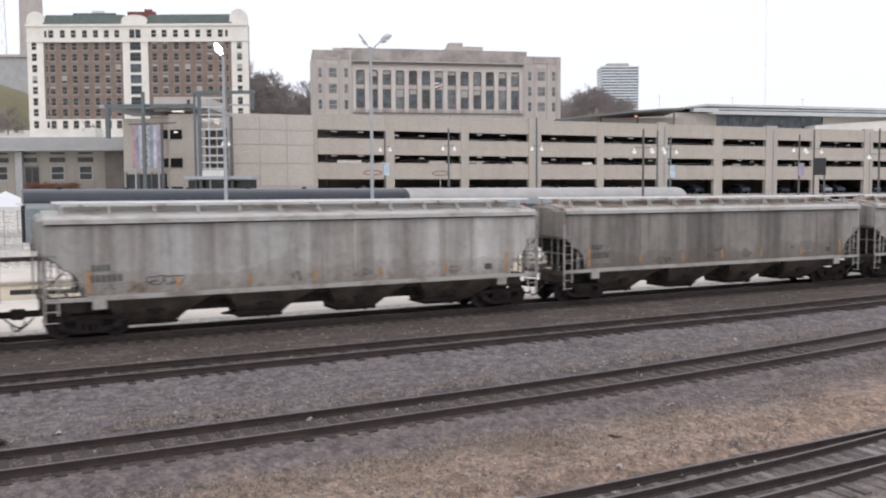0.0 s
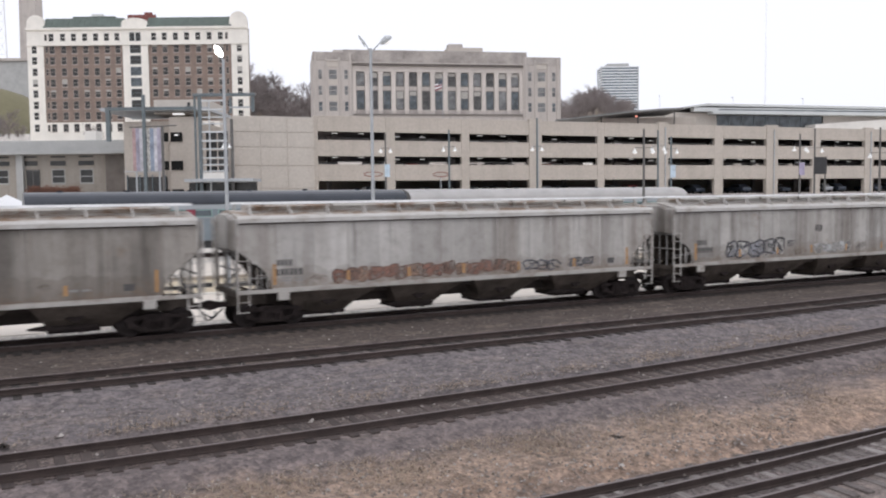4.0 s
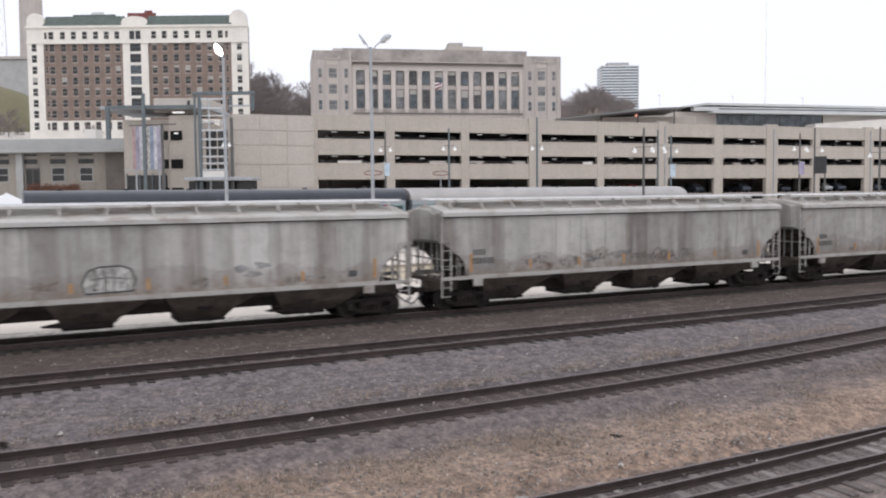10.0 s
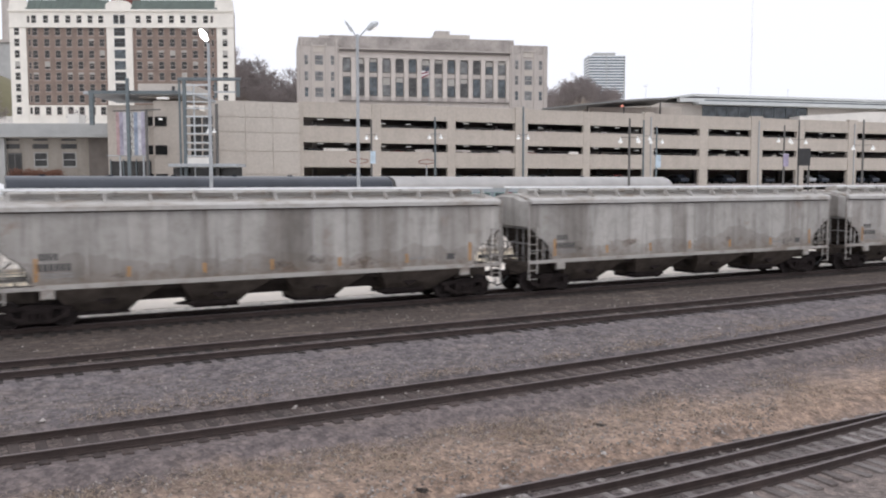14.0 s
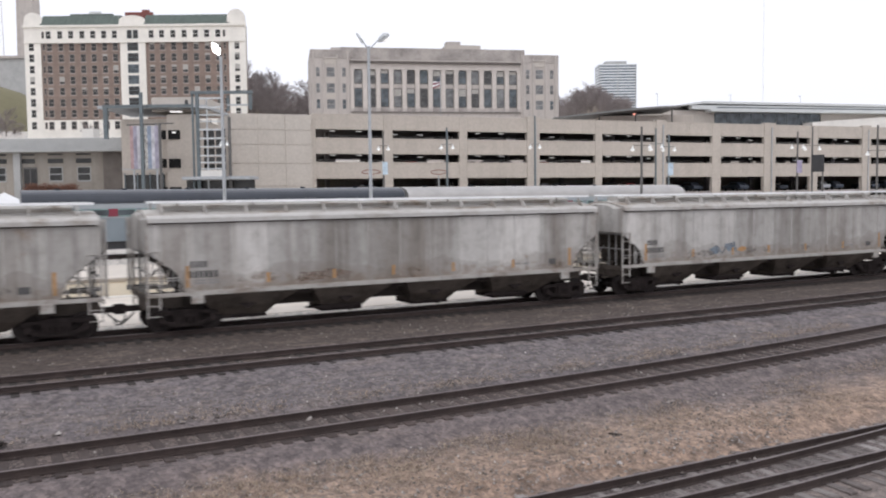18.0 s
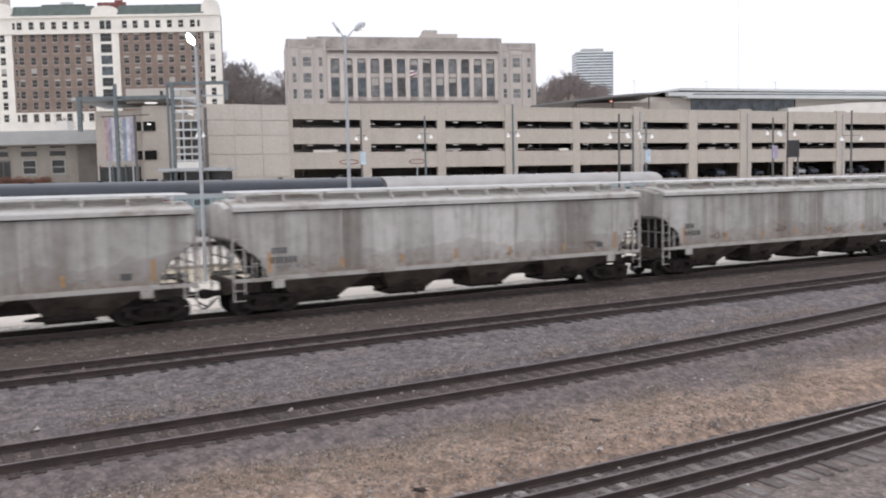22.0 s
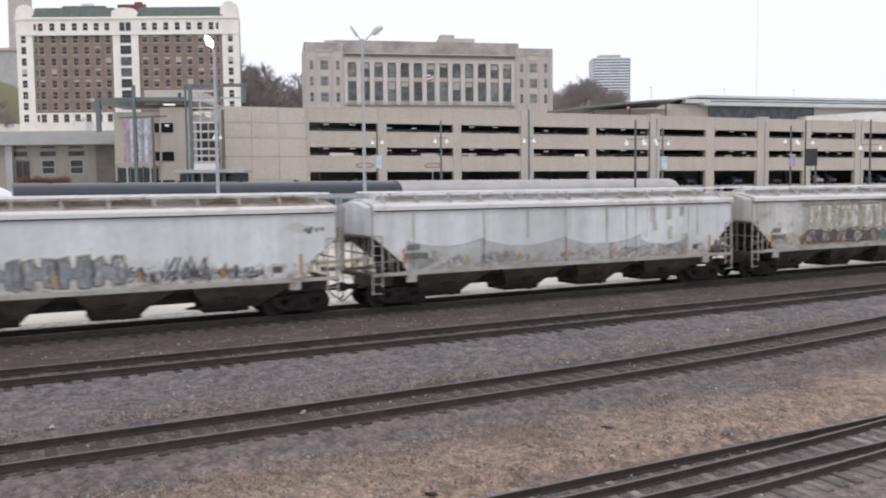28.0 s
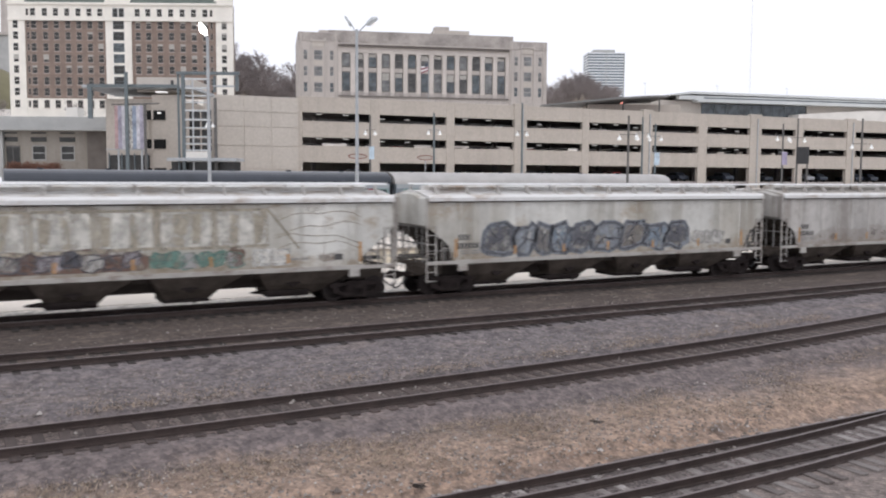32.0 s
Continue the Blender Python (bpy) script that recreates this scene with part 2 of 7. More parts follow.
M["truck"] = plain("grimy_cast_steel", (0.028, 0.022, 0.021), 0.95, 0.0, 0.55, 4, gloss=0.12)
M["wheel"] = plain("rolling_steel", (0.03, 0.024, 0.023), 0.75, 0.1, 0.35, 5, gloss=0.2)
M["black"] = plain("black_paint", (0.03, 0.03, 0.032), 0.6)
M["orange"] = plain("faded_orange_reflector", (0.42, 0.235, 0.10), 0.7, 0, 0.35, 5)
M["ink"] = plain("faded_stencil_paint", (0.085, 0.082, 0.08), 0.8, 0, 0.4, 10)
M["ink_soft"] = plain("worn_stencil_paint", (0.25, 0.243, 0.235), 0.8, 0, 0.3, 10)
M["rail"] = plain("brown_rail_steel", (0.047, 0.032, 0.028), 0.8, 0.1, 0.4, 2)
M["rail_top"] = plain("worn_railhead_steel", (0.165, 0.135, 0.13), 0.5, 0.3, 0.25, 4)
M["tie"] = plain("weathered_timber_tie", (0.19, 0.155, 0.135), 0.9, 0, 0.4, 3, 25, 0.4)
# tone deepened for the shade under the train; track 2 shares it
M["tie_dark"] = plain("near_black_tie", (0.032, 0.025, 0.022), 0.9, 0, 0.4, 3, 25, 0.4)
# near-black sheet: the shade under car ends, chords and bays is in its colour
M["slope"] = plain("shade_darkened_sheet", (0.055, 0.045, 0.040), 0.95, 0, 0.4, 2, gloss=0.15)
# main line bed, blackened to hold the shade beneath the cars
M["bed_shaded"] = stony("shade_blackened_ballast", (0.024, 0.019, 0.017))
M["bed_brown"] = stony("brown_track_ballast", (0.098, 0.077, 0.070))
M["bed_grey"] = stony("grey_track_ballast", (0.115, 0.096, 0.092))
M["tie_worn"] = timber("worn_brown_tie", (0.040, 0.029, 0.026), (0.088, 0.064, 0.057))
M["tie_pale"] = timber("pale_bleached_tie", (0.125, 0.105, 0.098), (0.37, 0.34, 0.32))
M["limestone"] = streaked("grey_limestone", (0.50, 0.455, 0.42), (0.33, 0.30, 0.28), 0.5)
M["limestone_sooty"] = plain("sooty_attic_limestone", (0.35, 0.317, 0.293), 0.9, 0, 0.5, 0.22, 3.0)
# dark streaked stone for the cornice's painted shadow line and the string course
M["dark_moulding"] = streaked("dark_moulding_stone", (0.19, 0.168, 0.155), (0.12, 0.105, 0.098), 0.5)
M["limestone_clean"] = plain("washed_limestone", (0.56, 0.51, 0.47), 0.9, 0, 0.12, 0.3, 4.0)
M["brick"] = plain("brown_brick", (0.228, 0.17, 0.141), 0.9, 0, 0.24, 0.35, 6.0)
M["cream"] = plain("cream_terracotta", (0.78, 0.745, 0.68), 0.8, 0, 0.12, 0.3, 3.0)
M["green_roof"] = plain("green_tile_roof", (0.105, 0.132, 0.115), 0.7, 0, 0.2, 0.5, 5.0)
M["red_roof"] = plain("dull_red_metal", (0.20, 0.065, 0.055), 0.7)
M["concrete"] = streaked("warm_precast_concrete", (0.478, 0.427, 0.374), (0.385, 0.343, 0.297), 0.45)
M["concrete_pale"] = streaked("pale_concrete", (0.52, 0.475, 0.425), (0.42, 0.38, 0.335), 0.35)
M["concrete_grey"] = plain("grey_concrete", (0.40, 0.40, 0.39), 0.9, 0, 0.15, 0.4, 4.0)
# albedo near zero, so a flat plate passes for an unlit depth
M["void"] = plain("unlit_opening", (0.006, 0.006, 0.006), 1.0, 0, 0.2, 1)
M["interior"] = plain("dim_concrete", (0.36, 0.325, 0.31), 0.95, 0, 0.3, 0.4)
M["pane"] = glassy("dark_window_glass", (0.03, 0.029, 0.027), 0.25)
M["pane_blue"] = glassy("blue_grey_window_glass", (0.08, 0.095, 0.105))
M["pane_grey"] = glassy("dusty_grey_window_glass", (0.17, 0.172, 0.172), 0.25)
M["pane_smoke"] = glassy("smoky_window_glass", (0.07, 0.068, 0.066), 0.25)
M["bay_metal"] = plain("dull_bronze_bay_metal", (0.13, 0.122, 0.115), 0.7, 0.1, 0.3, 0.8)
M["pole_pale"] = plain("pale_painted_steel", (0.56, 0.575, 0.58), 0.55, 0.1, 0.15, 2)
M["blind"] = plain("drawn_blind", (0.40, 0.38, 0.35), 0.8)
M["asphalt"] = plain("pale_concrete_apron", (0.66, 0.60, 0.53), 0.95, 0, 0.15, 0.3, 8.0, 0.3)
M["pole"] = plain("galvanised_pole", (0.41, 0.425, 0.44), 0.55, 0.3, 0.15, 2)
M["pole_dark"] = plain("dark_bronze_pole", (0.13, 0.125, 0.12), 0.6, 0.3, 0.2, 2)
M["lamp_glow"] = glow("lit_lamp_glass", (1.0, 0.98, 0.94), 9.0)
M["lamp_soft"] = glow("lit_lamp_shade", (1.0, 0.97, 0.92), 0.45)
M["lamp_bell"] = glow("white_bell_lamp_shade", (0.75, 0.75, 0.73), 0.10)
M["steel_blue"] = plain("blue_grey_steel", (0.135, 0.16, 0.17), 0.55, 0.2, 0.2, 2)


# ---- building blocks ----
class Shape:
    """Collects boxes, prisms and tubes into one mesh."""

    def __init__(self):
        self.v, self.f, self.k = [], [], []

    def add(self, verts, faces, k=0):
        n = len(self.v)
        self.v += [tuple(p) for p in verts]
        self.f += [tuple(n + i for i in q) for q in faces]
        self.k += [k] * len(faces)
        return self

    def box(self, a, b, k=0, bevel=0.0):
        (x0, y0, z0), (x1, y1, z1) = a, b
        if bevel:
            c = bevel
            base = [(x0 + c, y0), (x1 - c, y0), (x1, y0 + c), (x1, y1 - c), (x1 - c, y1), (x0 + c, y1), (x0, y1 - c), (x0, y0 + c)]
            inner = [(min(max(x, x0 + c), x1 - c), min(max(y, y0 + c), y1 - c)) for x, y in base]
            vs = [(x, y, z0) for x, y in base] + [(x, y, z1 - c) for x, y in base] + [(x, y, z1) for x, y in inner]
            fs = [tuple(range(7, -1, -1)), tuple(range(16, 24))]
            for r in (0, 8):
                fs += [(r + i, r + (i + 1) % 8, r + 8 + (i + 1) % 8, r + 8 + i) for i in range(8)]
            return self.add(vs, fs, k)
        vs = [(x, y, z) for z in (z0, z1) for x, y in ((x0, y0), (x1, y0), (x1, y1), (x0, y1))]
        return self.add(vs, [(3, 2, 1, 0), (4, 5, 6, 7), (0, 1, 5, 4), (1, 2, 6, 5), (2, 3, 7, 6), (3, 0, 4, 7)], k)

    def bar(self, a, b, w, h=None, k=0):
        """A square bar from a to b."""
        a, b = Vector(a), Vector(b)
        h = h or w
        d = (b - a).normalized()
        s = d.cross(Vector((0, 0, 1)) if abs(d.z) < 0.9 else Vector((0, 1, 0))).normalized()
        u = s.cross(d)
        vs = [p + s * (i * w / 2) + u * (j * h / 2) for p in (a, b) for i, j in ((-1, -1), (1, -1), (1, 1), (-1, 1))]
        return self.add(vs, [(0, 1, 2, 3), (7, 6, 5, 4), (0, 4, 5, 1), (1, 5, 6, 2), (2, 6, 7, 3), (3, 7, 4, 0)], k)

    def tube(self, path, radius, n=8, k=0, cap=True):
        """A round bar through the points of path; radius is one number or one a point."""
        path = [Vector(p) for p in path]
        rad = radius if isinstance(radius, (list, tuple)) else [radius] * len(path)
        vs, fs = [], []
        for i, p in enumerate(path):
            d = (path[min(i + 1, len(path) - 1)] - path[max(i - 1, 0)]).normalized()
            s = d.cross(Vector((0, 0, 1)) if abs(d.z) < 0.95 else Vector((0, 1, 0))).normalized()
            u = s.cross(d)
            vs += [p + (s * math.cos(2 * math.pi * j / n) + u * math.sin(2 * math.pi * j / n)) * rad[i] for j in range(n)]
        for i in range(len(path) - 1):
            for j in range(n):
                a, b = i * n + j, i * n + (j + 1) % n
                fs.append((a, b, b + n, a + n))
        if cap:
            fs += [tuple(range(n - 1, -1, -1)), tuple(range((len(path) - 1) * n, len(path) * n))]
        return self.add(vs, fs, k)

    def prism(self, pts, y0, y1, k=0):
        """An outline of (x, z) points drawn out from y0 to y1."""
        n = len(pts)
        vs = [(x, y0, z) for x, z in pts] + [(x, y1, z) for x, z in pts]
        fs = [tuple(range(n)), tuple(range(2 * n - 1, n - 1, -1))]
        fs += [(i, n + i, n + (i + 1) % n, (i + 1) % n) for i in range(n)]
        return self.add(vs, fs, k)

    def mesh(self, name, *mats, smooth=False):
        me = bpy.data.meshes.new(name)
        me.from_pydata(self.v, [], self.f)
        for m in mats:
            me.materials.append(M[m] if isinstance(m, str) else m)
        if len(mats) > 1:
            me.polygons.foreach_set("material_index", self.k)
        bm = bmesh.new()
        bm.from_mesh(me)
        bmesh.ops.recalc_face_normals(bm, faces=bm.faces)
        bm.to_mesh(me)
        bm.free()
        if smooth:
            me.polygons.foreach_set("use_smooth", [True] * len(me.polygons))
        me.update()
        return me


def part(name, shape, material, parent, label="", at=None, smooth=False):
    """Links a shape (or a mesh already made) as one mesh object under its thing."""
    me = shape.mesh(name, material, smooth=smooth) if isinstance(shape, Shape) else shape
    ob = new(name, me)
    ob.parent = parent
    if at is not None:
        ob.matrix_basis = at
    if label:
        ob["label"] = label
    return ob


def thing(name, label, category, group="", at=None, kind=""):
    ob = new(name)
    ob.empty_display_size = 0.3
    if at is not None:
        ob.matrix_basis = at
    return tagged(ob, label, category, group, kind)


def solid(name, shape, mats, label, category, group="", at=None, kind="", smooth=False):
    mats = mats if isinstance(mats, tuple) else (mats,)
    ob = new(name, shape.mesh(name, *mats, smooth=smooth))
    if at is not None:
        ob.matrix_basis = at
    return tagged(ob, label, category, group, kind)


# ---- the ground and the tracks ----
def grade(x, y):
    """The yard falls gently towards the near tracks and rises beyond the train to the street."""
    if y < 11.2:
        return -1.3 - 0.1 * (11.2 - y)
    if y < 13.9:
        return -1.3
    if y < 19.9:
        return -0.5 - 0.1333 * (19.9 - y)
    if y < 26:
        return -0.082 * (26 - y)
    if y < 52:
        return 0.0
    if y < 58:
        return (y - 52) / 6 * 1.1
    if y < 75:
        return 1.1
    if y < 100:
        return 1.1 + (y - 75) / 25 * 2.6
    return 3.7 + max(0, (y - 130)) * 0.11 if y < 420 else 35.6 + (y - 420) * 0.02


def track2(x):
    return 26.03 + min(1.6, 0.036 * max(0.0, x - 28))


def track3(x):
    if x < 0:
        return 19.95 - 0.002 * x
    d = max(0.0, x - 12)
    out = 0.0013 * d * d if d < 20 else 0.52 + 0.05 * (d - 20)
    return out + (19.95 + 0.00095 * x * x if x < 40 else 21.47 + 0.015 * (x - 40))


def track4(x):
    return 13.96 + 0.003 * x


def turnout_line(x):
    """The branch that joins the nearest track."""
    d = max(0.0, x - 11)
    return 13.28 + 0.02 * d + 0.0032 * d * d


TRAIN_Y = 33.34


def ground_material():
    m, nt, b = shader("yard_ballast_and_dry_grass", 0.95)
    v = coords(nt, (1, 1, 1), False)
    sep = nt.nodes.new("ShaderNodeSeparateXYZ")
    nt.links.new(v, sep.inputs[0])
    wob = noise_tex(nt, v, 0.5, 5, 0.7)
    ad = nt.nodes.new("ShaderNodeMath")
    ad.operation = "MULTIPLY_ADD"
    ad.inputs[1].default_value = 3.4
    nt.links.new(wob, ad.inputs[0])
    nt.links.new(sep.outputs[1], ad.inputs[2])
    rng = nt.nodes.new("ShaderNodeMapRange")
    rng.inputs[1].default_value, rng.inputs[2].default_value = 1.7, 61.7
    nt.links.new(ad.outputs[0], rng.inputs[0])
    # dark is a strip of ground colour that paints the train's shade
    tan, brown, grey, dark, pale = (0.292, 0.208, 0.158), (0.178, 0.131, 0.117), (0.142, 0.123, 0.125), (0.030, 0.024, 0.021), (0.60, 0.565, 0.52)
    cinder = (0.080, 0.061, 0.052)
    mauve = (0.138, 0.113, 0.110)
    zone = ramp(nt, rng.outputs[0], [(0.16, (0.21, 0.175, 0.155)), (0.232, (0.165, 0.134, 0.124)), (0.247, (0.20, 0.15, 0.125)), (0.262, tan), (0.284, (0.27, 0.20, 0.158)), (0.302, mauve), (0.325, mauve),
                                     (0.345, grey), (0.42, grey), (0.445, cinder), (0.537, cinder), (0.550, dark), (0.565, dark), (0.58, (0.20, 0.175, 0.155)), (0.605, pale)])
    drift = coords(nt, (0.5, 1.05, 1), False)
    patch = noise_tex(nt, drift, 0.9, 6, 0.68)
    col = blend(nt, ramp(nt, patch, [(0.52, (0, 0, 0)), (0.70, (0.5,) * 3)]), zone, (0.26, 0.205, 0.172))
    soot = noise_tex(nt, coords(nt, (0.7, 1.3, 1), False), 0.8, 5, 0.7)
    col = blend(nt, ramp(nt, soot, [(0.54, (0, 0, 0)), (0.70, (0.7,) * 3)]), col, (0.075, 0.06, 0.055))
    vo = nt.nodes.new("ShaderNodeTexVoronoi")
    vo.inputs["Scale"].default_value = 11.0
    nt.links.new(v, vo.inputs["Vector"])
    stone = ramp(nt, vo.outputs["Color"], [(0.1, (0.70,) * 3), (0.5, (1.0,) * 3), (0.95, (1.42, 1.40, 1.37))])
    col = blend(nt, 0.85, col, stone, "MULTIPLY")
    clump = noise_tex(nt, v, 3.4, 4, 0.62)
    col = blend(nt, 0.9, col, ramp(nt, clump, [(0.34, (0.62, 0.62, 0.62)), (0.5, (1.0, 1.0, 1.0)), (0.66, (1.38, 1.36, 1.33))]), "MULTIPLY")
    grains = noise_tex(nt, v, 60.0, 2)
    col = blend(nt, 0.15, col, ramp(nt, grains, [(0.3, (0.6,) * 3), (0.7, (1.35,) * 3)]), "MULTIPLY")
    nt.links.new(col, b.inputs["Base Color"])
    relief(nt, b, vo.outputs["Distance"], 0.8, 0.05)
    return m


def ground_sheet():
    def steps(*runs):
        out = []
        for a, b, s in runs:
            n = max(1, round((b - a) / s))
            out += [a + (b - a) * i / n for i in range(n)]
        return out + [runs[-1][1]]
    xs = steps((-2500, -300, 400), (-300, -20, 40), (-20, -4, 2), (-4, 42, 0.4), (42, 80, 2), (80, 300, 40), (300, 2500, 400))
    ys = steps((-1200, -40, 200), (-40, 6, 4), (6, 36, 0.3), (36, 60, 2), (60, 140, 5), (140, 460, 20), (460, 2800, 300))
    vs, fs = [], []
    for y in ys:
        for x in xs:
            z = grade(x, y)
            if -4 <= x <= 42 and 6 <= y <= 31.2:
                z += (noise.noise(Vector((x * 0.9, y * 0.9, 0))) * 0.05 + noise.noise(Vector((x * 3.1, y * 3.1, 7))) * 0.025)
                for line in (track2, track3, track4):
                    d = abs(y - line(x))
                    if d < 1.9:
                        z = z * max(0, (d - 1.3) / 0.6) + (grade(x, line(x)) - 0.005) * min(1, (1.9 - d) / 0.6) if d > 1.3 else grade(x, line(x)) - 0.005
            vs.append((x, y, z))
    w = len(xs)
    fs = [(j * w + i, j * w + i + 1, (j + 1) * w + i + 1, (j + 1) * w + i) for j in range(len(ys) - 1) for i in range(w - 1)]
    me = bpy.data.meshes.new("ground")
    me.from_pydata(vs, [], fs)
    me.materials.append(M["ground"])
    me.polygons.foreach_set("use_smooth", [True] * len(me.polygons))
    return tagged(new("ground", me), "brown ballast and dry grass yard falling towards the near tracks", "ground", "", "structure")


M["ground"] = ground_material()
ground_sheet()

RAIL_SECTION = [(-0.07, 0.0), (0.07, 0.0), (0.07, 0.012), (0.012, 0.03), (0.012, 0.125), (0.036, 0.135), (0.036, 0.165), (0.028, 0.172),
                (-0.028, 0.172), (-0.036, 0.165), (-0.036, 0.135), (-0.012, 0.125), (-0.012, 0.03), (-0.07, 0.012)]


def rail_shape(line, side, xs):
    s = Shape()
    n = len(RAIL_SECTION)
    for i, x in enumerate(xs):
        y = line(x) + side * 0.7525
        z = grade(x, line(x)) + 0.028
        s.v += [(x, y + a, z + h) for a, h in RAIL_SECTION]
        if i:
            for j in range(n):
                a, b = (i - 1) * n + j, (i - 1) * n + (j + 1) % n
                s.f.append((a, b, b + n, a + n))
                s.k.append(1 if j in (6, 7, 8) else 0)
    return s


TIE = Shape().box((-0.115, -1.3, -0.14), (0.115, 1.3, 0.034), bevel=0.014)


MAIN_TIE = Shape().box((-0.12, -1.72, -0.14), (0.12, 1.5, 0.034), bevel=0.014)
SHORT_TIE = Shape().box((-0.11, -1.18, -0.14), (0.10, 1.06, 0.034), bevel=0.014)
WORN_TIE = Shape().box((-0.115, -1.14, -0.14), (0.115, 1.2, 0.034), bevel=0.014)
LONG_TIE = Shape().box((-0.115, -2.05, -0.14), (0.115, 1.3, 0.034), bevel=0.014)


def railway_track(name, line, near, far, label, tie_mat, gap, bed_half=0.0, bed_mat="bed_shaded", sunk=0.008, tie=None):
    t = thing(name, label, "railway track", "", None, "structure")
    xs = [-320, -120, -40] + [-16 + 0.8 * i for i in range(100)] + [80, 120, 200, 320]
    for side in (1, -1):
        ob = new("rail", rail_shape(line, side, xs).mesh("rail", "rail", "rail_top"))
        ob.parent = t
    if bed_half:
        bed = Shape()
        rb = random.Random(name + "bed")
        for i, x in enumerate(xs):
            c, z = line(x), grade(x, line(x)) + 0.012
            w0, w1 = (bed_half + rb.uniform(-0.05, 0.05) for _ in range(2))
            bed.v += [(x, c - w0, z), (x, c + w1, z), (x, c + w1, z - 0.08), (x, c - w0, z - 0.08)]
            if i:
                o = (i - 1) * 4
                for q in range(4):
                    bed.f.append((o + q, o + (q + 1) % 4, o + 4 + (q + 1) % 4, o + 4 + q))
                    bed.k.append(0)
        part("ballast_bed", bed, bed_mat, t, "dark ballast between the ties")
    me = (tie or TIE).mesh("tie", tie_mat)
    rnd = random.Random(name)
    x = near
    while x < far:
        part("tie", me, None, t, "", pose(x, line(x) + rnd.uniform(-0.05, 0.05), grade(x, line(x)) - sunk * rnd.uniform(0, 1.6), 0, rnd.uniform(-0.6, 0.6), rnd.uniform(-2.5, 2.5)))
        x += gap
    rest = Shape()
    for a, b in ((near - 60, near - gap), (far, far + 120)):
        x = a
        while x < b:
            z = grade(x, line(x))
            rest.box((x - 0.115, line(x) - 1.3, z - 0.1), (x + 0.115, line(x) + 1.3, z + 0.03))
            x += gap
    tagged(part("far_ties", rest, tie_mat, t), kind="stuff")
    return t


# bed and ties here are coloured near black as shade under the train
railway_track("track_1", lambda x: TRAIN_Y, -11, 58, "main line track of dark rails on dark ties", "tie_dark", 0.54, 1.16, "bed_shaded", 0.008, MAIN_TIE)
railway_track("track_2", track2, -9, 50, "rusty brown siding track half buried in ballast", "tie_dark", 0.48, 0.0, "bed_shaded", 0.034, SHORT_TIE)
railway_track("track_3", track3, -5, 42, "brown rails on worn ties curving gently away", "tie_worn", 0.52, 0.98, "bed_brown", 0.008, WORN_TIE)
near_track = railway_track("track_4", track4, 3, 30, "dark rails of a turnout on pale ties beside dry grass", "tie_pale", 0.52, 1.05, "bed_grey", 0.014, LONG_TIE)
for side in (1, -1):
    turnout = new("turnout_rail", rail_shape(turnout_line, side, [-30, -12] + [-4 + 0.7 * i for i in range(39)]).mesh("turnout_rail", "rail", "rail_top"))
    turnout.parent = near_track


def scatter_stones():
    """Loose ballast stones and clods over the near yard."""
    rnd = random.Random(5)
    s = Shape()
    for _ in range(18000):
        y = 10 + 21 * rnd.random() ** 1.1
        x = rnd.uniform(-3, 8 + (y - 8) * 1.35)
        r = rnd.uniform(0.026, 0.055) if rnd.random() < 0.985 else rnd.uniform(0.06, 0.10)
        z = grade(x, y) + noise.noise(Vector((x * 0.9, y * 0.9, 0))) * 0.05 * (min(abs(y - f(x)) for f in (track2, track3, track4)) > 1.7)
        if min(abs(abs(y - f(x)) - 0.7525) for f in (track2, track3, track4)) < 0.1:
            continue
        if min(abs(y - f(x)) for f in (track2, track3, track4)) < 1.35 and rnd.random() < 0.75:
            continue
        if y > 27.2 and rnd.random() < 0.75:
            continue
        a = rnd.uniform(0, 6.3)
        c, q = math.cos(a) * r, math.sin(a) * r
        h = r * rnd.uniform(0.5, 1.0)
        n = len(s.v)
        s.v += [(x + c, y + q, z), (x - q, y + c, z - 0.01), (x - c * 0.8, y - q, z), (x + q, y - c * 0.7, z - 0.01), (x + c * 0.3, y + q * 0.2, z + h)]
        s.f += [(n, n + 1, n + 4), (n + 1, n + 2, n + 4), (n + 2, n + 3, n + 4), (n + 3, n, n + 4)]
    me = bpy.data.meshes.new("gravel")
    me.from_pydata(s.v, [], s.f)
    m, nt, b = shader("loose_ballast_stone", 0.95)
    g = nt.nodes.new("ShaderNodeNewGeometry")
    col = ramp(nt, g.outputs["Random Per Island"], [(0.0, (0.105, 0.088, 0.078)), (0.35, (0.17, 0.142, 0.125)), (0.7, (0.225, 0.20, 0.185)), (0.95, (0.33, 0.295, 0.27)), (1.0, (0.48, 0.44, 0.41))])
    nt.links.new(col, b.inputs["Base Color"])
    me.materials.append(m)
    tagged(new("gravel", me), "scattered grey and brown ballast stones", "gravel", "", "stuff")


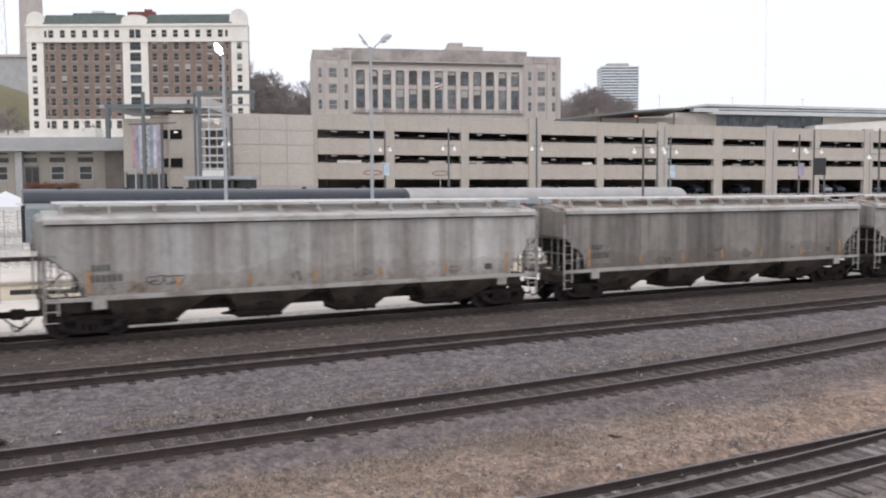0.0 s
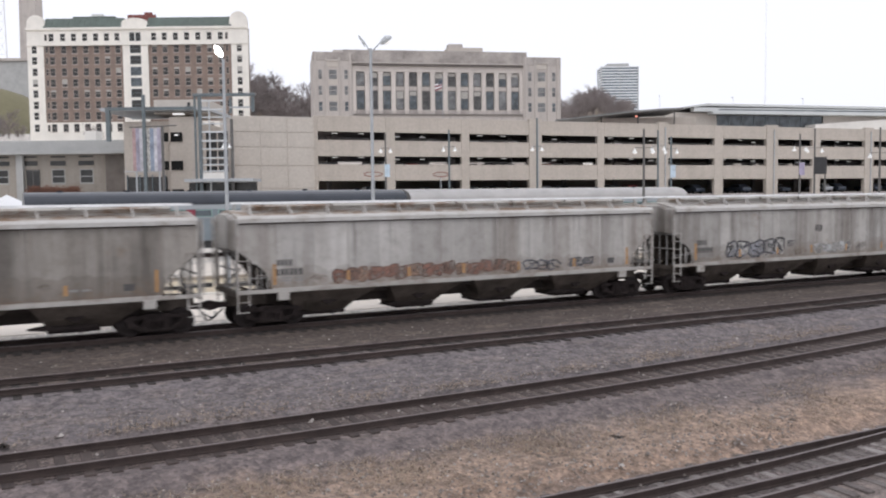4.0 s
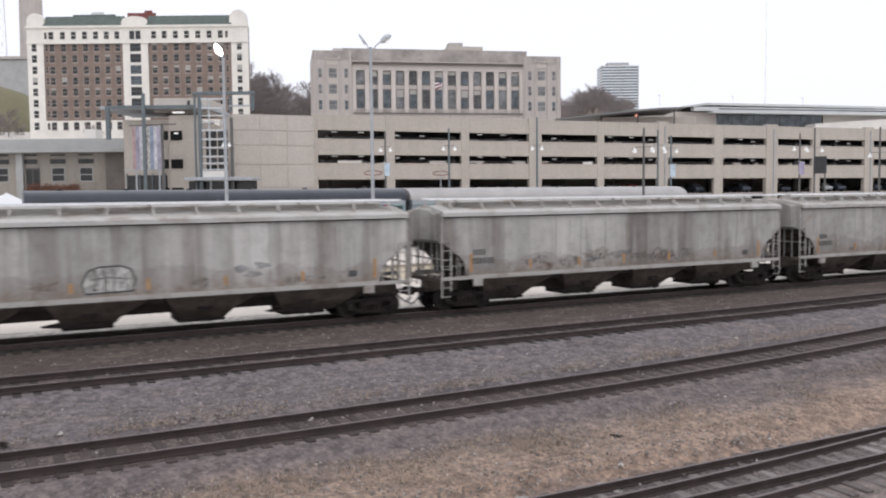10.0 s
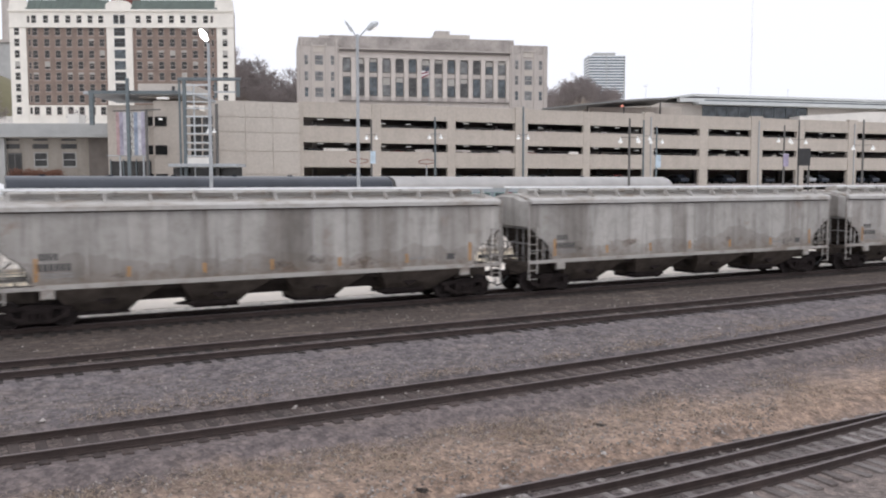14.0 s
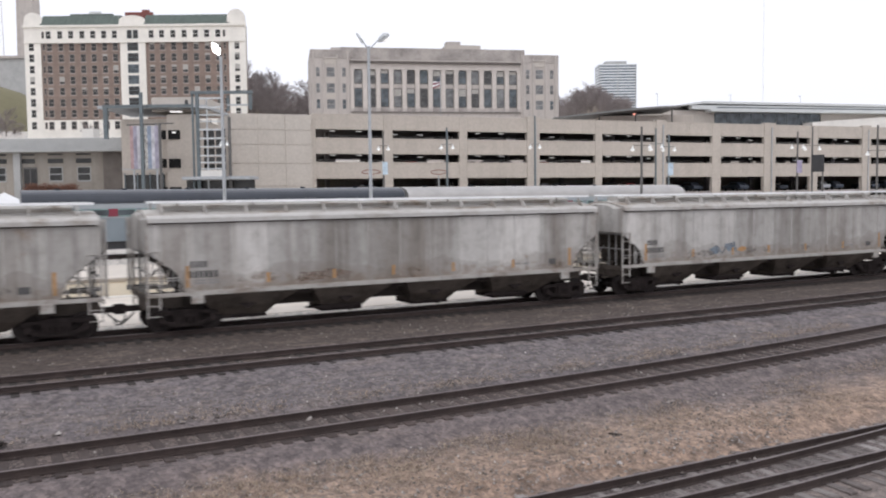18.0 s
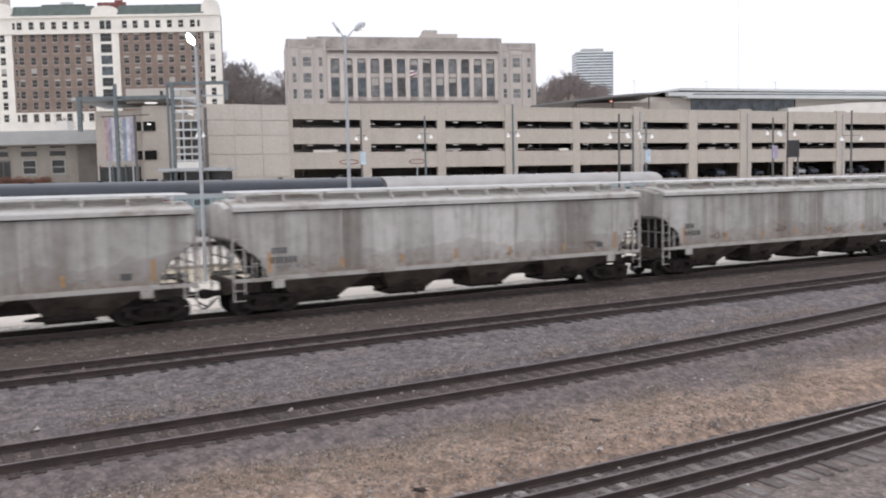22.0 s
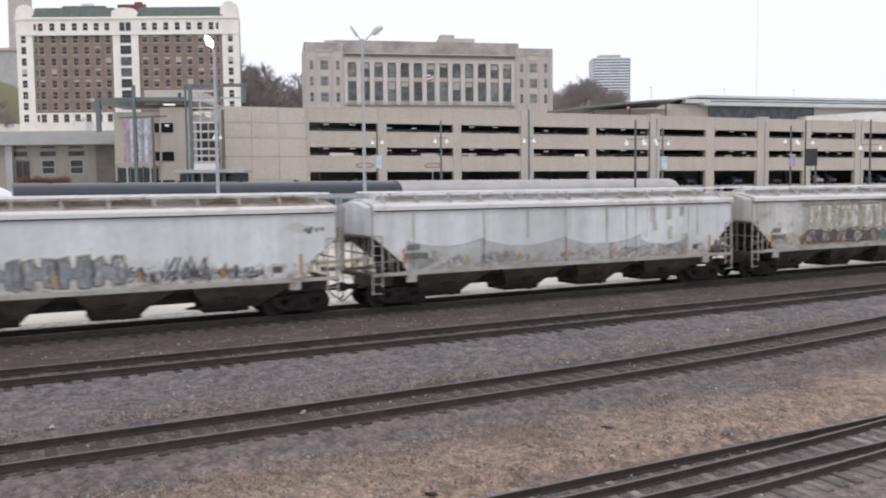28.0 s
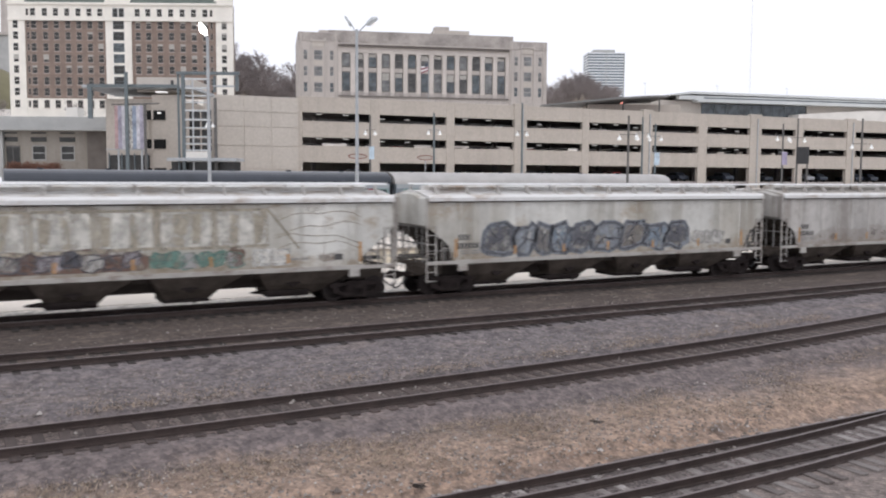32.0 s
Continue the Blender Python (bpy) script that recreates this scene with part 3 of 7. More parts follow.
def dry_grass():
    rnd = random.Random(9)
    s = Shape()
    for _ in range(20000):
        if rnd.random() < 0.8:
            x = rnd.uniform(0, 30)
            y = track4(x) + 1.6 + (track3(x) - track4(x) - 3.4) * rnd.betavariate(1.6, 1.5)
        else:
            x = rnd.uniform(-3, 30)
            y = track3(x) + 1.5 + abs(rnd.gauss(0, 0.5))
        if noise.noise(Vector((x * 0.45, y * 0.6, 3))) < rnd.uniform(-0.35, 0.4):
            continue
        z = grade(x, y)
        for _ in range(2):
            a, l, h = rnd.uniform(0, 6.3), rnd.uniform(0.04, 0.17), rnd.uniform(0.02, 0.09)
            bx, by = x + rnd.gauss(0, 0.05), y + rnd.gauss(0, 0.05)
            dx, dy = math.cos(a), math.sin(a)
            n = len(s.v)
            s.v += [(bx - dy * 0.009, by + dx * 0.009, z), (bx + dy * 0.009, by - dx * 0.009, z), (bx + dx * l, by + dy * l, z + h)]
            s.f.append((n, n + 1, n + 2))
    me = bpy.data.meshes.new("dry_grass")
    me.from_pydata(s.v, [], s.f)
    m, nt, b = shader("dead_grass_blades", 0.9)
    g = nt.nodes.new("ShaderNodeNewGeometry")
    col = ramp(nt, g.outputs["Random Per Island"], [(0.0, (0.24, 0.175, 0.125)), (0.5, (0.33, 0.255, 0.19)), (1.0, (0.43, 0.345, 0.265))])
    nt.links.new(col, b.inputs["Base Color"])
    me.materials.append(m)
    tagged(new("dry_grass", me), "flattened dead grass between the tracks", "grass", "", "stuff")


scatter_stones()
dry_grass()


# ---- the hopper train ----
PITCH = 20.904
HALF = 9.68
# how far the coupler slack leaves each car from its even place
SLACK = {0: 0.06, 1: 0.08, 2: -0.02, 3: -0.14, 4: -0.16, 5: -0.13, 6: -0.09, 7: -0.06, 8: -0.04, 9: -0.02, 10: -0.14, 11: -0.14, 12: -0.15, 13: -0.15, 14: -0.18, 15: -0.18, 16: -0.18, 17: -0.18}
CACHE = {}


def cached(key, make, *mats, smooth=False):
    if key not in CACHE:
        CACHE[key] = make().mesh(key, *mats, smooth=smooth)
    return CACHE[key]


def side_outline(style):
    half = [(-HALF, 4.06), (-HALF - 0.02, 2.93)]
    if style == "round":
        half += [(-9.45, 2.73), (-9.2, 2.57), (-9.17, 2.46), (-9.0, 2.40), (-8.85, 2.28), (-8.68, 2.1), (-8.55, 1.9), (-8.5, 1.7), (-8.49, 1.5)]
    else:
        half += [(-8.32, 1.78), (-8.2, 1.5)]
    return half + [(-x, z) for x, z in reversed(half)]


def body_shape(style):
    s = Shape().prism(side_outline(style), -1.56, 1.56)
    return s


def along(section, x0, x1):
    s = Shape()
    n = len(section)
    s.v = [(x, y, z) for x in (x0, x1) for y, z in section]
    s.f = [tuple(range(n)), tuple(range(2 * n - 1, n - 1, -1))] + [(i, n + i, n + (i + 1) % n, (i + 1) % n) for i in range(n)]
    s.k = [0] * len(s.f)
    return s


def roof_shape():
    half = [(-1.55, 4.02), (-1.56, 4.1), (-1.50, 4.17), (-1.2, 4.25), (-0.7, 4.34), (-0.3, 4.40)]
    return along(half + [(-y, z) for y, z in reversed(half)], -HALF, HALF)


def chord_shape(side):
    y = side * 1.58
    sec = [(y - side * 0.03, 4.03), (y + side * 0.10, 4.03), (y + side * 0.10, 3.95), (y + side * 0.115, 3.95), (y + side * 0.12, 4.1), (y + side * 0.05, 4.18), (y - side * 0.06, 4.21)]
    return along(sec, -HALF - 0.01, HALF + 0.01)


def sill_shape(side):
    y = side * 1.6
    s = Shape().box((-9.75, min(y - side * 0.12, y), 1.33), (9.75, max(y - side * 0.12, y), 1.37))
    s.box((-9.75, min(y - side * 0.035, y), 1.37), (9.75, max(y - side * 0.035, y), 1.475))
    s.box((-8.4, min(y - side * 0.06, y), 1.475), (8.4, max(y - side * 0.06, y), 1.50))
    return s


def bay_shape(out):
    """A wide discharge hopper: a shallow upper band, two sloping steps and a narrow throat."""
    l, r = (0.35 if out < 0 else 0.0), (0.55 if out > 0 else 0.0)
    rings = ((1.70, 1.66 + r, 1.52, 1.42), (1.66 + l, 1.60 + r, 1.50, 1.26), (1.30 + l, 0.88 + r, 1.14, 0.80), (1.08 + l * 0.6, 0.56 + r * 0.7, 0.72, 0.42))
    vs = [p for a, b, y, z in rings for p in ((-a, -y, z), (b, -y, z), (b, y, z), (-a, y, z))]
    fs = [(0, 1, 2, 3)]
    for r in (0, 4, 8):
        fs += [(r + i, r + (i + 1) % 4, r + 4 + (i + 1) % 4, r + 4 + i) for i in range(4)]
    fs.append((12, 13, 14, 15))
    s = Shape().add(vs, fs)
    for x in (-1.0, -0.2, 0.5):
        s.bar((x * 1.25, -1.30, 1.0), (x, -0.80, 0.48), 0.05, 0.05)
    return s


def gate_shape(tray):
    """A sliding gate with its operating shaft; every second one carries a tray on one side."""
    s = Shape().box((-1.10, -0.78, 0.31), (0.58, 0.78, 0.43), bevel=0.02)
    s.box((-0.45, -0.95, 0.33), (0.15, -0.78, 0.40))
    s.tube([(-0.1, -0.78, 0.365), (-0.1, -1.30, 0.365)], 0.035)
    if tray:
        s.prism([(-1.75, 0.50), (-1.10, 0.44), (0.5, 0.44), (0.5, 0.56), (-1.10, 0.60)], -1.0, -0.5)
    return s


def crank_shape():
    return Shape().tube([(0, -1.24, 0.90), (0, -1.02, 0.86)], [0.20, 0.15], 10).box((-0.3, -1.25, 0.84), (0.3, -1.18, 0.90))


def frame_shape():
    """The cast side frame of a truck, centred on the axles' mid point."""
    s = Shape()
    top = [(-1.16, 0.60), (-1.1, 0.70), (-0.95, 0.745), (-0.5, 0.755), (-0.4, 0.80), (0.4, 0.80), (0.5, 0.755), (0.95, 0.745), (1.1, 0.70), (1.16, 0.60), (0.9, 0.60), (0.5, 0.63), (-0.5, 0.63), (-0.9, 0.60)]
    s.prism(top, -0.08, 0.08)
    s.prism([(-1.05, 0.60), (-0.80, 0.60), (-0.78, 0.46), (-0.36, 0.30), (0.36, 0.30), (0.78, 0.46), (0.80, 0.60), (1.05, 0.60), (1.03, 0.34), (0.88, 0.33), (0.42, 0.17), (-0.42, 0.17), (-0.88, 0.33), (-1.03, 0.34)], -0.08, 0.08)
    for x in (-0.40, 0.40):
        s.box((x - 0.06, -0.075, 0.27), (x + 0.06, 0.075, 0.66))
    for x in (-0.89, 0.89):
        s.tube([(x, -0.16, 0.457), (x, 0.08, 0.457)], 0.13, 10)
    for x in (-0.28, -0.1, 0.1, 0.28):
        s.tube([(x, -0.1, 0.27), (x, -0.1, 0.52)], 0.075, 8)
    s.box((-0.36, -0.17, 0.2), (0.36, 0.02, 0.27)).box((-0.34, -0.15, 0.52), (0.34, 0.05, 0.66))
    return s


def bolster_shape():
    s = Shape().box((-0.2, -1.0, 0.5), (0.2, 1.0, 0.78), bevel=0.03)
    s.tube([(0, 0, 0.78), (0, 0, 0.95)], 0.2, 12)
    s.box((-0.8, -0.78, 0.26), (0.8, 0.78, 0.62))
    for x in (-0.42, 0.42):
        s.bar((x, -0.75, 0.42), (x, 0.75, 0.42), 0.09, 0.12)
    return s


def wheelset_shape():
    """Two flanged wheels on an axle, centred on the axle."""
    s = Shape()
    n = 28
    prof = [(0.02, -0.09), (0.13, -0.09), (0.13, -0.05), (0.34, -0.02), (0.38, -0.055), (0.455, -0.055), (0.457, 0.045), (0.485, 0.055), (0.485, 0.08), (0.38, 0.085),
            (0.33, 0.03), (0.13, 0.06), (0.02, 0.06)]
    for side in (-1, 1):
        vs = []
        for r, y in prof:
            vs += [(r * math.cos(6.2832 * j / n), side * (0.775 - y), r * math.sin(6.2832 * j / n)) for j in range(n)]
        fs = [(i * n + j, i * n + (j + 1) % n, (i + 1) * n + (j + 1) % n, (i + 1) * n + j) for i in range(len(prof) - 1) for j in range(n)]
        s.add(vs, fs)
        for j in range(3):
            a = j * 2.094
            s.box((0.2 * math.cos(a) - 0.03, side * 0.80 - 0.03, 0.2 * math.sin(a) - 0.03), (0.2 * math.cos(a) + 0.03, side * 0.80 + 0.03, 0.2 * math.sin(a) + 0.03))
    s.tube([(0, -0.98, 0), (0, 0.98, 0)], 0.085, 10)
    return s


def ladder_shape(high):
    s = Shape()
    for x in (0, 0.42):
        s.bar((x, 0, 0.62 if x == 0 else 0.9), (x, 0, high), 0.055, 0.035)
    z = 0.66
    while z < high:
        s.bar((0, 0, z), (0.42, 0, z), 0.028)
        z += 0.38
    return s


def end_frame_shape():
    """Posts, rails and brace on an end platform; the car's end is at x = 0, inwards is +x."""
    s = Shape()
    for y in (-1.0, -0.5, 0.3, 0.7):
        s.bar((0.12, y, 1.4), (0.12, y, 2.95), 0.05)
    s.bar((0.12, -1.45, 2.2), (0.12, 1.45, 2.2), 0.05)
    s.bar((0.08, -1.5, 2.9), (0.08, 1.5, 2.9), 0.09)
    s.bar((0.1, -1.45, 1.9), (1.2, -1.45, 1.9), 0.035)
    for x in (0.55, 0.95):
        s.bar((x, -1.45, 1.5), (x, -1.45, 2.35), 0.04)
    s.bar((0.12, 0.9, 1.5), (1.0, 0.9, 2.3), 0.05)
    return s


def platform_shape():
    """End sill, centre sill stub and the open framing of an end; no deck."""
    s = Shape().box((-0.05, -1.58, 1.24), (0.02, 1.58, 1.38))
    s.box((-0.02, -0.28, 0.78), (2.6, 0.28, 1.33))
    s.box((0.06, -1.5, 1.36), (0.30, 1.5, 1.385))
    s.bar((0.9, -1.5, 1.30), (0.9, 1.5, 1.30), 0.08)
    s.bar((-0.02, -1.5, 1.0), (0.5, -1.5, 1.0), 0.05)
    return s


def end_ladder_shape():
    """A ladder on the far half of the end sheet, standing off it."""
    s = Shape()
    for y in (0.95, 1.42):
        s.bar((-0.16, y, 1.40), (-0.16, y, 4.12), 0.05)
        s.bar((-0.16, y, 3.9), (0.05, y, 3.9), 0.04)
    for i in range(7):
        s.bar((-0.16, 0.95, 1.6 + i * 0.38), (-0.16, 1.42, 1.6 + i * 0.38), 0.028)
    return s


def coupler_shape():
    s = Shape().box((-0.62, -0.1, 0.74), (0.1, 0.1, 0.95), bevel=0.02)
    s.prism([(-0.86, 0.70), (-0.62, 0.66), (-0.5, 0.70), (-0.5, 1.0), (-0.62, 1.03), (-0.86, 0.98)], -0.16, 0.13)
    s.prism([(-0.92, 0.72), (-0.80, 0.72), (-0.80, 0.97), (-0.92, 0.97)], 0.02, 0.17)
    s.bar((-0.1, -0.9, 0.9), (-0.1, 0.1, 0.95), 0.035)
    return s


def hose_shape():
    return Shape().tube([(-0.25 - 0.7 * math.sin(a * 1.57 / 6), -0.35, 0.74 - 0.42 * math.sin(a * 3.14 / 7)) for a in range(7)], 0.035, 6)


def bracket_shape():
    s = Shape().prism([(-0.035, 4.0), (0.035, 4.0), (0.035, 4.62), (-0.035, 4.62)], -0.02, 0.02)
    s.add([(0.0, -0.42, 4.15), (0.03, -0.42, 4.15), (0.03, 0.0, 4.15), (0, 0, 4.15), (0, 0, 4.6), (0.03, 0, 4.6)], [(0, 1, 5, 4), (0, 4, 3), (1, 2, 5), (0, 3, 2, 1)])
    return s


def board_shape(side):
    y0, y1 = sorted((side * 0.52, side * 1.12))
    return along([(y0, 4.62), (y1, 4.62), (y1, 4.70), (y1 - 0.03, 4.70), (y1 - 0.03, 4.66), (y0 + 0.03, 4.66), (y0 + 0.03, 4.70), (y0, 4.70)], -9.25, 9.62)


def hatch_shape():
    s = along([(-0.42, 4.38), (-0.42, 4.52), (-0.3, 4.6), (0.3, 4.6), (0.42, 4.52), (0.42, 4.38)], -9.0, 9.0)
    for i in range(7):
        x = -8.4 + i * 2.8
        s.box((x - 0.04, -0.47, 4.4), (x + 0.04, 0.47, 4.66))
    return s


def lettering(rnd, car):
    """Stencilled mark and number as plain bars, data lines under them."""
    y = -1.566
    def bars(name, x, z, n, w, h, gap, mat):
        for i in range(n):
            me = cached("%s_%d_%s" % (name, w * 1000, mat), lambda: Shape().box((0, -0.004, 0), (w, 0, h)), mat)
            part(name, me, None, car, "dark stencilled character" if n > 2 else "", pose(x + i * (w + gap), y, z))
    bars("mark_character", -8.22, 2.32, 4, 0.105, 0.24, 0.05, "ink")
    bars("number_character", -8.28, 1.96, 6, 0.125, 0.25, 0.055, "ink")
    for z in (1.84, 1.74):
        bars("data_line", -8.1, z, 2, 0.42, 0.05, 0.08, "ink_soft")
    bars("data_panel", 7.15, 1.72, 1, 0.36, 0.24, 0.1, "ink")
    bars("data_line", 5.4, 1.78, 2, 0.3, 0.07, 0.1, "ink_soft")


def ribbon(line, y, w):
    """A flat painted stroke through (x, z) points, a few millimetres thick."""
    s = Shape()
    vs = []
    for i, (x, z) in enumerate(line):
        a, b = line[max(i - 1, 0)], line[min(i + 1, len(line) - 1)]
        d = Vector((b[0] - a[0], b[1] - a[1]))
        d = d.normalized() if d.length > 1e-6 else Vector((1, 0))
        for q in (-w / 2, w / 2):
            vs += [(x - d.y * q, y, z + d.x * q), (x - d.y * q, y + 0.004, z + d.x * q)]
    fs = []
    for i in range(len(line) - 1):
        o = i * 4
        fs += [(o, o + 2, o + 6, o + 4), (o + 1, o + 5, o + 7, o + 3), (o, o + 4, o + 5, o + 1), (o + 2, o + 3, o + 7, o + 6)]
    return s.add(vs, fs)


def wash(car, rnd, x0, x1, z, tone, w):
    """A wavy tide mark along the side."""
    n = max(6, int((x1 - x0) / 0.35))
    ph = rnd.uniform(0, 6)
    pts = [(x0 + (x1 - x0) * i / n, z + 0.16 * math.sin(ph + i * 0.45) + 0.08 * math.sin(i * 1.1 + ph) + rnd.uniform(-0.02, 0.02)) for i in range(n + 1)]
    part("tide_mark", ribbon(pts, -1.573, w), tone, car, "faint wavy dirt line")


def flat(pts, y):
    m = len(pts)
    return Shape().add([(px, y, pz) for px, pz in pts] + [(px, y + 0.004, pz) for px, pz in pts],
                       [tuple(range(m))] + [(j, (j + 1) % m, m + (j + 1) % m, m + j) for j in range(m)])


def blocks(car, rnd, x0, x1, z0, z1, n, tone, band):
    """Faded square block shapes with darker bands."""
    w = (x1 - x0) / n
    for i in range(n):
        a, b = x0 + i * w + 0.08, x0 + (i + 1) * w - 0.08
        j = lambda: rnd.uniform(-0.05, 0.05)
        part("graffiti_block", flat([(a + j(), z0 + j()), (b + j(), z0 + j()), (b + j(), z1 + j()), ((a + b) / 2, z1 + j()), (a + j(), z1 + j())], -1.5665), tone, car, "faded block of old graffiti")
        part("graffiti_line", ribbon([(a, z0), (b, z0 + j()), (b + j(), z1), (a + j(), z1), (a, z0)], -1.5695, 0.13), band, car, "faded brown outline")
        for q in (rnd.uniform(0.05, 0.35), rnd.uniform(0.45, 0.75)):
            c = a + (b - a) * q
            part("graffiti_band", flat([(c, z0 + 0.1 + j()), (c + 0.15 * w, z0 + 0.1 + j()), (c + rnd.uniform(0.08, 0.3) * w, z1 - 0.15 + 3 * j()), (c + j(), z1 - 0.15 + j())], -1.568), band, car)


def rust_patch(car, rnd, x=None, z=None, size=1.0, tone=None):
    if x is None:
        x, z = rnd.uniform(-8, 8), 1.6 + abs(rnd.gauss(0, 0.12))
    pts = []
    for i in range(9):
        a = 6.2832 * i / 9
        pts.append((x + math.cos(a) * size * rnd.uniform(0.08, 0.34), z + 0.08 + math.sin(a) * size * rnd.uniform(0.04, 0.14)))
    part("rust_patch", flat(pts, -1.5655), tone or rnd.choice(("p_rust", "p_brown", "p_soot", "p_soot")), car, "small rust and grime patch")


def scrawl(car, rnd, x0, x1, z0, z1, fills, line, outline=0.05, halo=None, y=-1.566):
    """Painted graffiti: abstract rounded shapes with thick outlines, on the near side."""
    n = max(2, round((x1 - x0) / max((z1 - z0) * 0.95, 0.55)))
    cuts = [0.0]
    for i in range(n):
        cuts.append(cuts[-1] + rnd.uniform(0.7, 1.3))
    for i in range(n):
        a0, a1 = (x0 + (x1 - x0) * c / cuts[-1] for c in (cuts[i], cuts[i + 1]))
        w, cx = a1 - a0, (a0 + a1) / 2
        cz = (z0 + z1) / 2 + rnd.uniform(-0.06, 0.06)
        pts = []
        m = 13
        lean = rnd.uniform(0.0, 0.3)
        for j in range(m):
            a = 6.2832 * (j + rnd.uniform(-0.2, 0.2)) / m
            rx = w * 0.62 * rnd.uniform(0.6, 1.1)
            rz = (z1 - z0) * 0.5 * rnd.uniform(0.62, 1.12)
            px, pz = (math.copysign(abs(f) ** 0.5, f) for f in (math.cos(a), math.sin(a)))
            pts.append((cx + rx * px + lean * rz * pz, cz + rz * pz))
        if fills:
            f = fills[i % len(fills)]
            s = Shape().add([(px, y - 0.001 - 0.0006 * (i % 4), pz) for px, pz in pts] + [(px, y + 0.004, pz) for px, pz in pts],
                            [tuple(range(m))] + [(j, (j + 1) % m, m + (j + 1) % m, m + j) for j in range(m)])
            part("graffiti_fill", s, f, car, "sprayed graffiti fill")
        if halo:
            part("graffiti_halo", ribbon([pts[j % m] for j in range(m + 1)], y - 0.0045, outline * 2.2), halo, car, "pale sprayed halo")
        k = rnd.choice((m, m, m - 3))
        part("graffiti_line", ribbon([pts[j % m] for j in range(k + 1)], y - 0.005, outline), line, car, "sprayed graffiti outline")
        for _ in range(2):
            p, q = rnd.sample(pts, 2)
            part("graffiti_stroke", ribbon([p, (cx + rnd.uniform(-0.2, 0.2) * w, cz + rnd.uniform(-0.1, 0.1)), ((q[0] + cx) / 2, (q[1] + cz) / 2)], y - 0.0065, outline * 0.8), line, car)


def slabs(car, rnd, x0, x1, z0, z1, n, fills, line, halo):
    """Angular sprayed slabs with notched ends, dark outlines and a pale outer edge."""
    w, h = (x1 - x0) / n, z1 - z0
    for i in range(n):
        a = x0 + i * w
        j = lambda: rnd.uniform(-0.07, 0.07)
        pts = [(a + 0.04, z0 + j()), (a + w * 0.30, z0 + j()), (a + w * 0.36, z0 + h * 0.30 + j()), (a + w * 0.56, z0 + h * 0.28 + j()), (a + w * 0.60, z0 + j()), (a + w * 0.94, z0 + j()),
               (a + w * 1.02, z0 + h * 0.45 + j()), (a + w * 0.92, z1 + j()), (a + w * 0.62, z1 + j() - 0.05), (a + w * 0.58, z0 + h * 0.68 + j()), (a + w * 0.38, z0 + h * 0.70 + j()), (a + w * 0.32, z1 + j()), (a + j(), z1 - 0.12 + j())]
        part("graffiti_halo", ribbon(pts + pts[:1], -1.5672, 0.24), halo, car, "pale sprayed edge")
        part("graffiti_fill", flat(pts, -1.5715), fills[i % len(fills)], car, "blue-grey sprayed slab")
        part("graffiti_line", ribbon(pts + pts[:1], -1.5735, 0.075), line, car, "dark sprayed outline")
        part("graffiti_stroke", ribbon([(a + w * 0.15, z0 + h * 0.2), (a + w * 0.2, z0 + h * 0.5), (a + w * 0.16, z0 + h * 0.85)], -1.5735, 0.06), "g_silver", car)
        part("graffiti_stroke", ribbon([(a + w * 0.78, z0 + h * 0.15), (a + w * 0.74, z0 + h * 0.55), (a + w * 0.8, z0 + h * 0.8)], -1.5735, 0.08), "g_soot", car)


def spikes(car, rnd, x0, x1, z0, z1, n, tones):
    """A tangle of thin spiky sprayed strokes."""
    for i in range(n):
        x, z = rnd.uniform(x0, x1), rnd.uniform(z0, z0 + (z1 - z0) * 0.5)
        line = [(x, z)]
        for q in range(rnd.choice((2, 3, 3))):
            x += rnd.uniform(-0.25, 0.32) * (x1 - x0) / 2.6
            z = rnd.uniform(z0, z1) if q % 2 == 0 else rnd.uniform(z0, (z0 + z1) / 2)
            line.append((min(max(x, x0 - 0.1), x1 + 0.1), z))
        part("graffiti_stroke", ribbon(line, -1.568 - 0.0012 * (i % 6), rnd.uniform(0.035, 0.10)), tones[i % len(tones)], car, "spiky sprayed stroke")


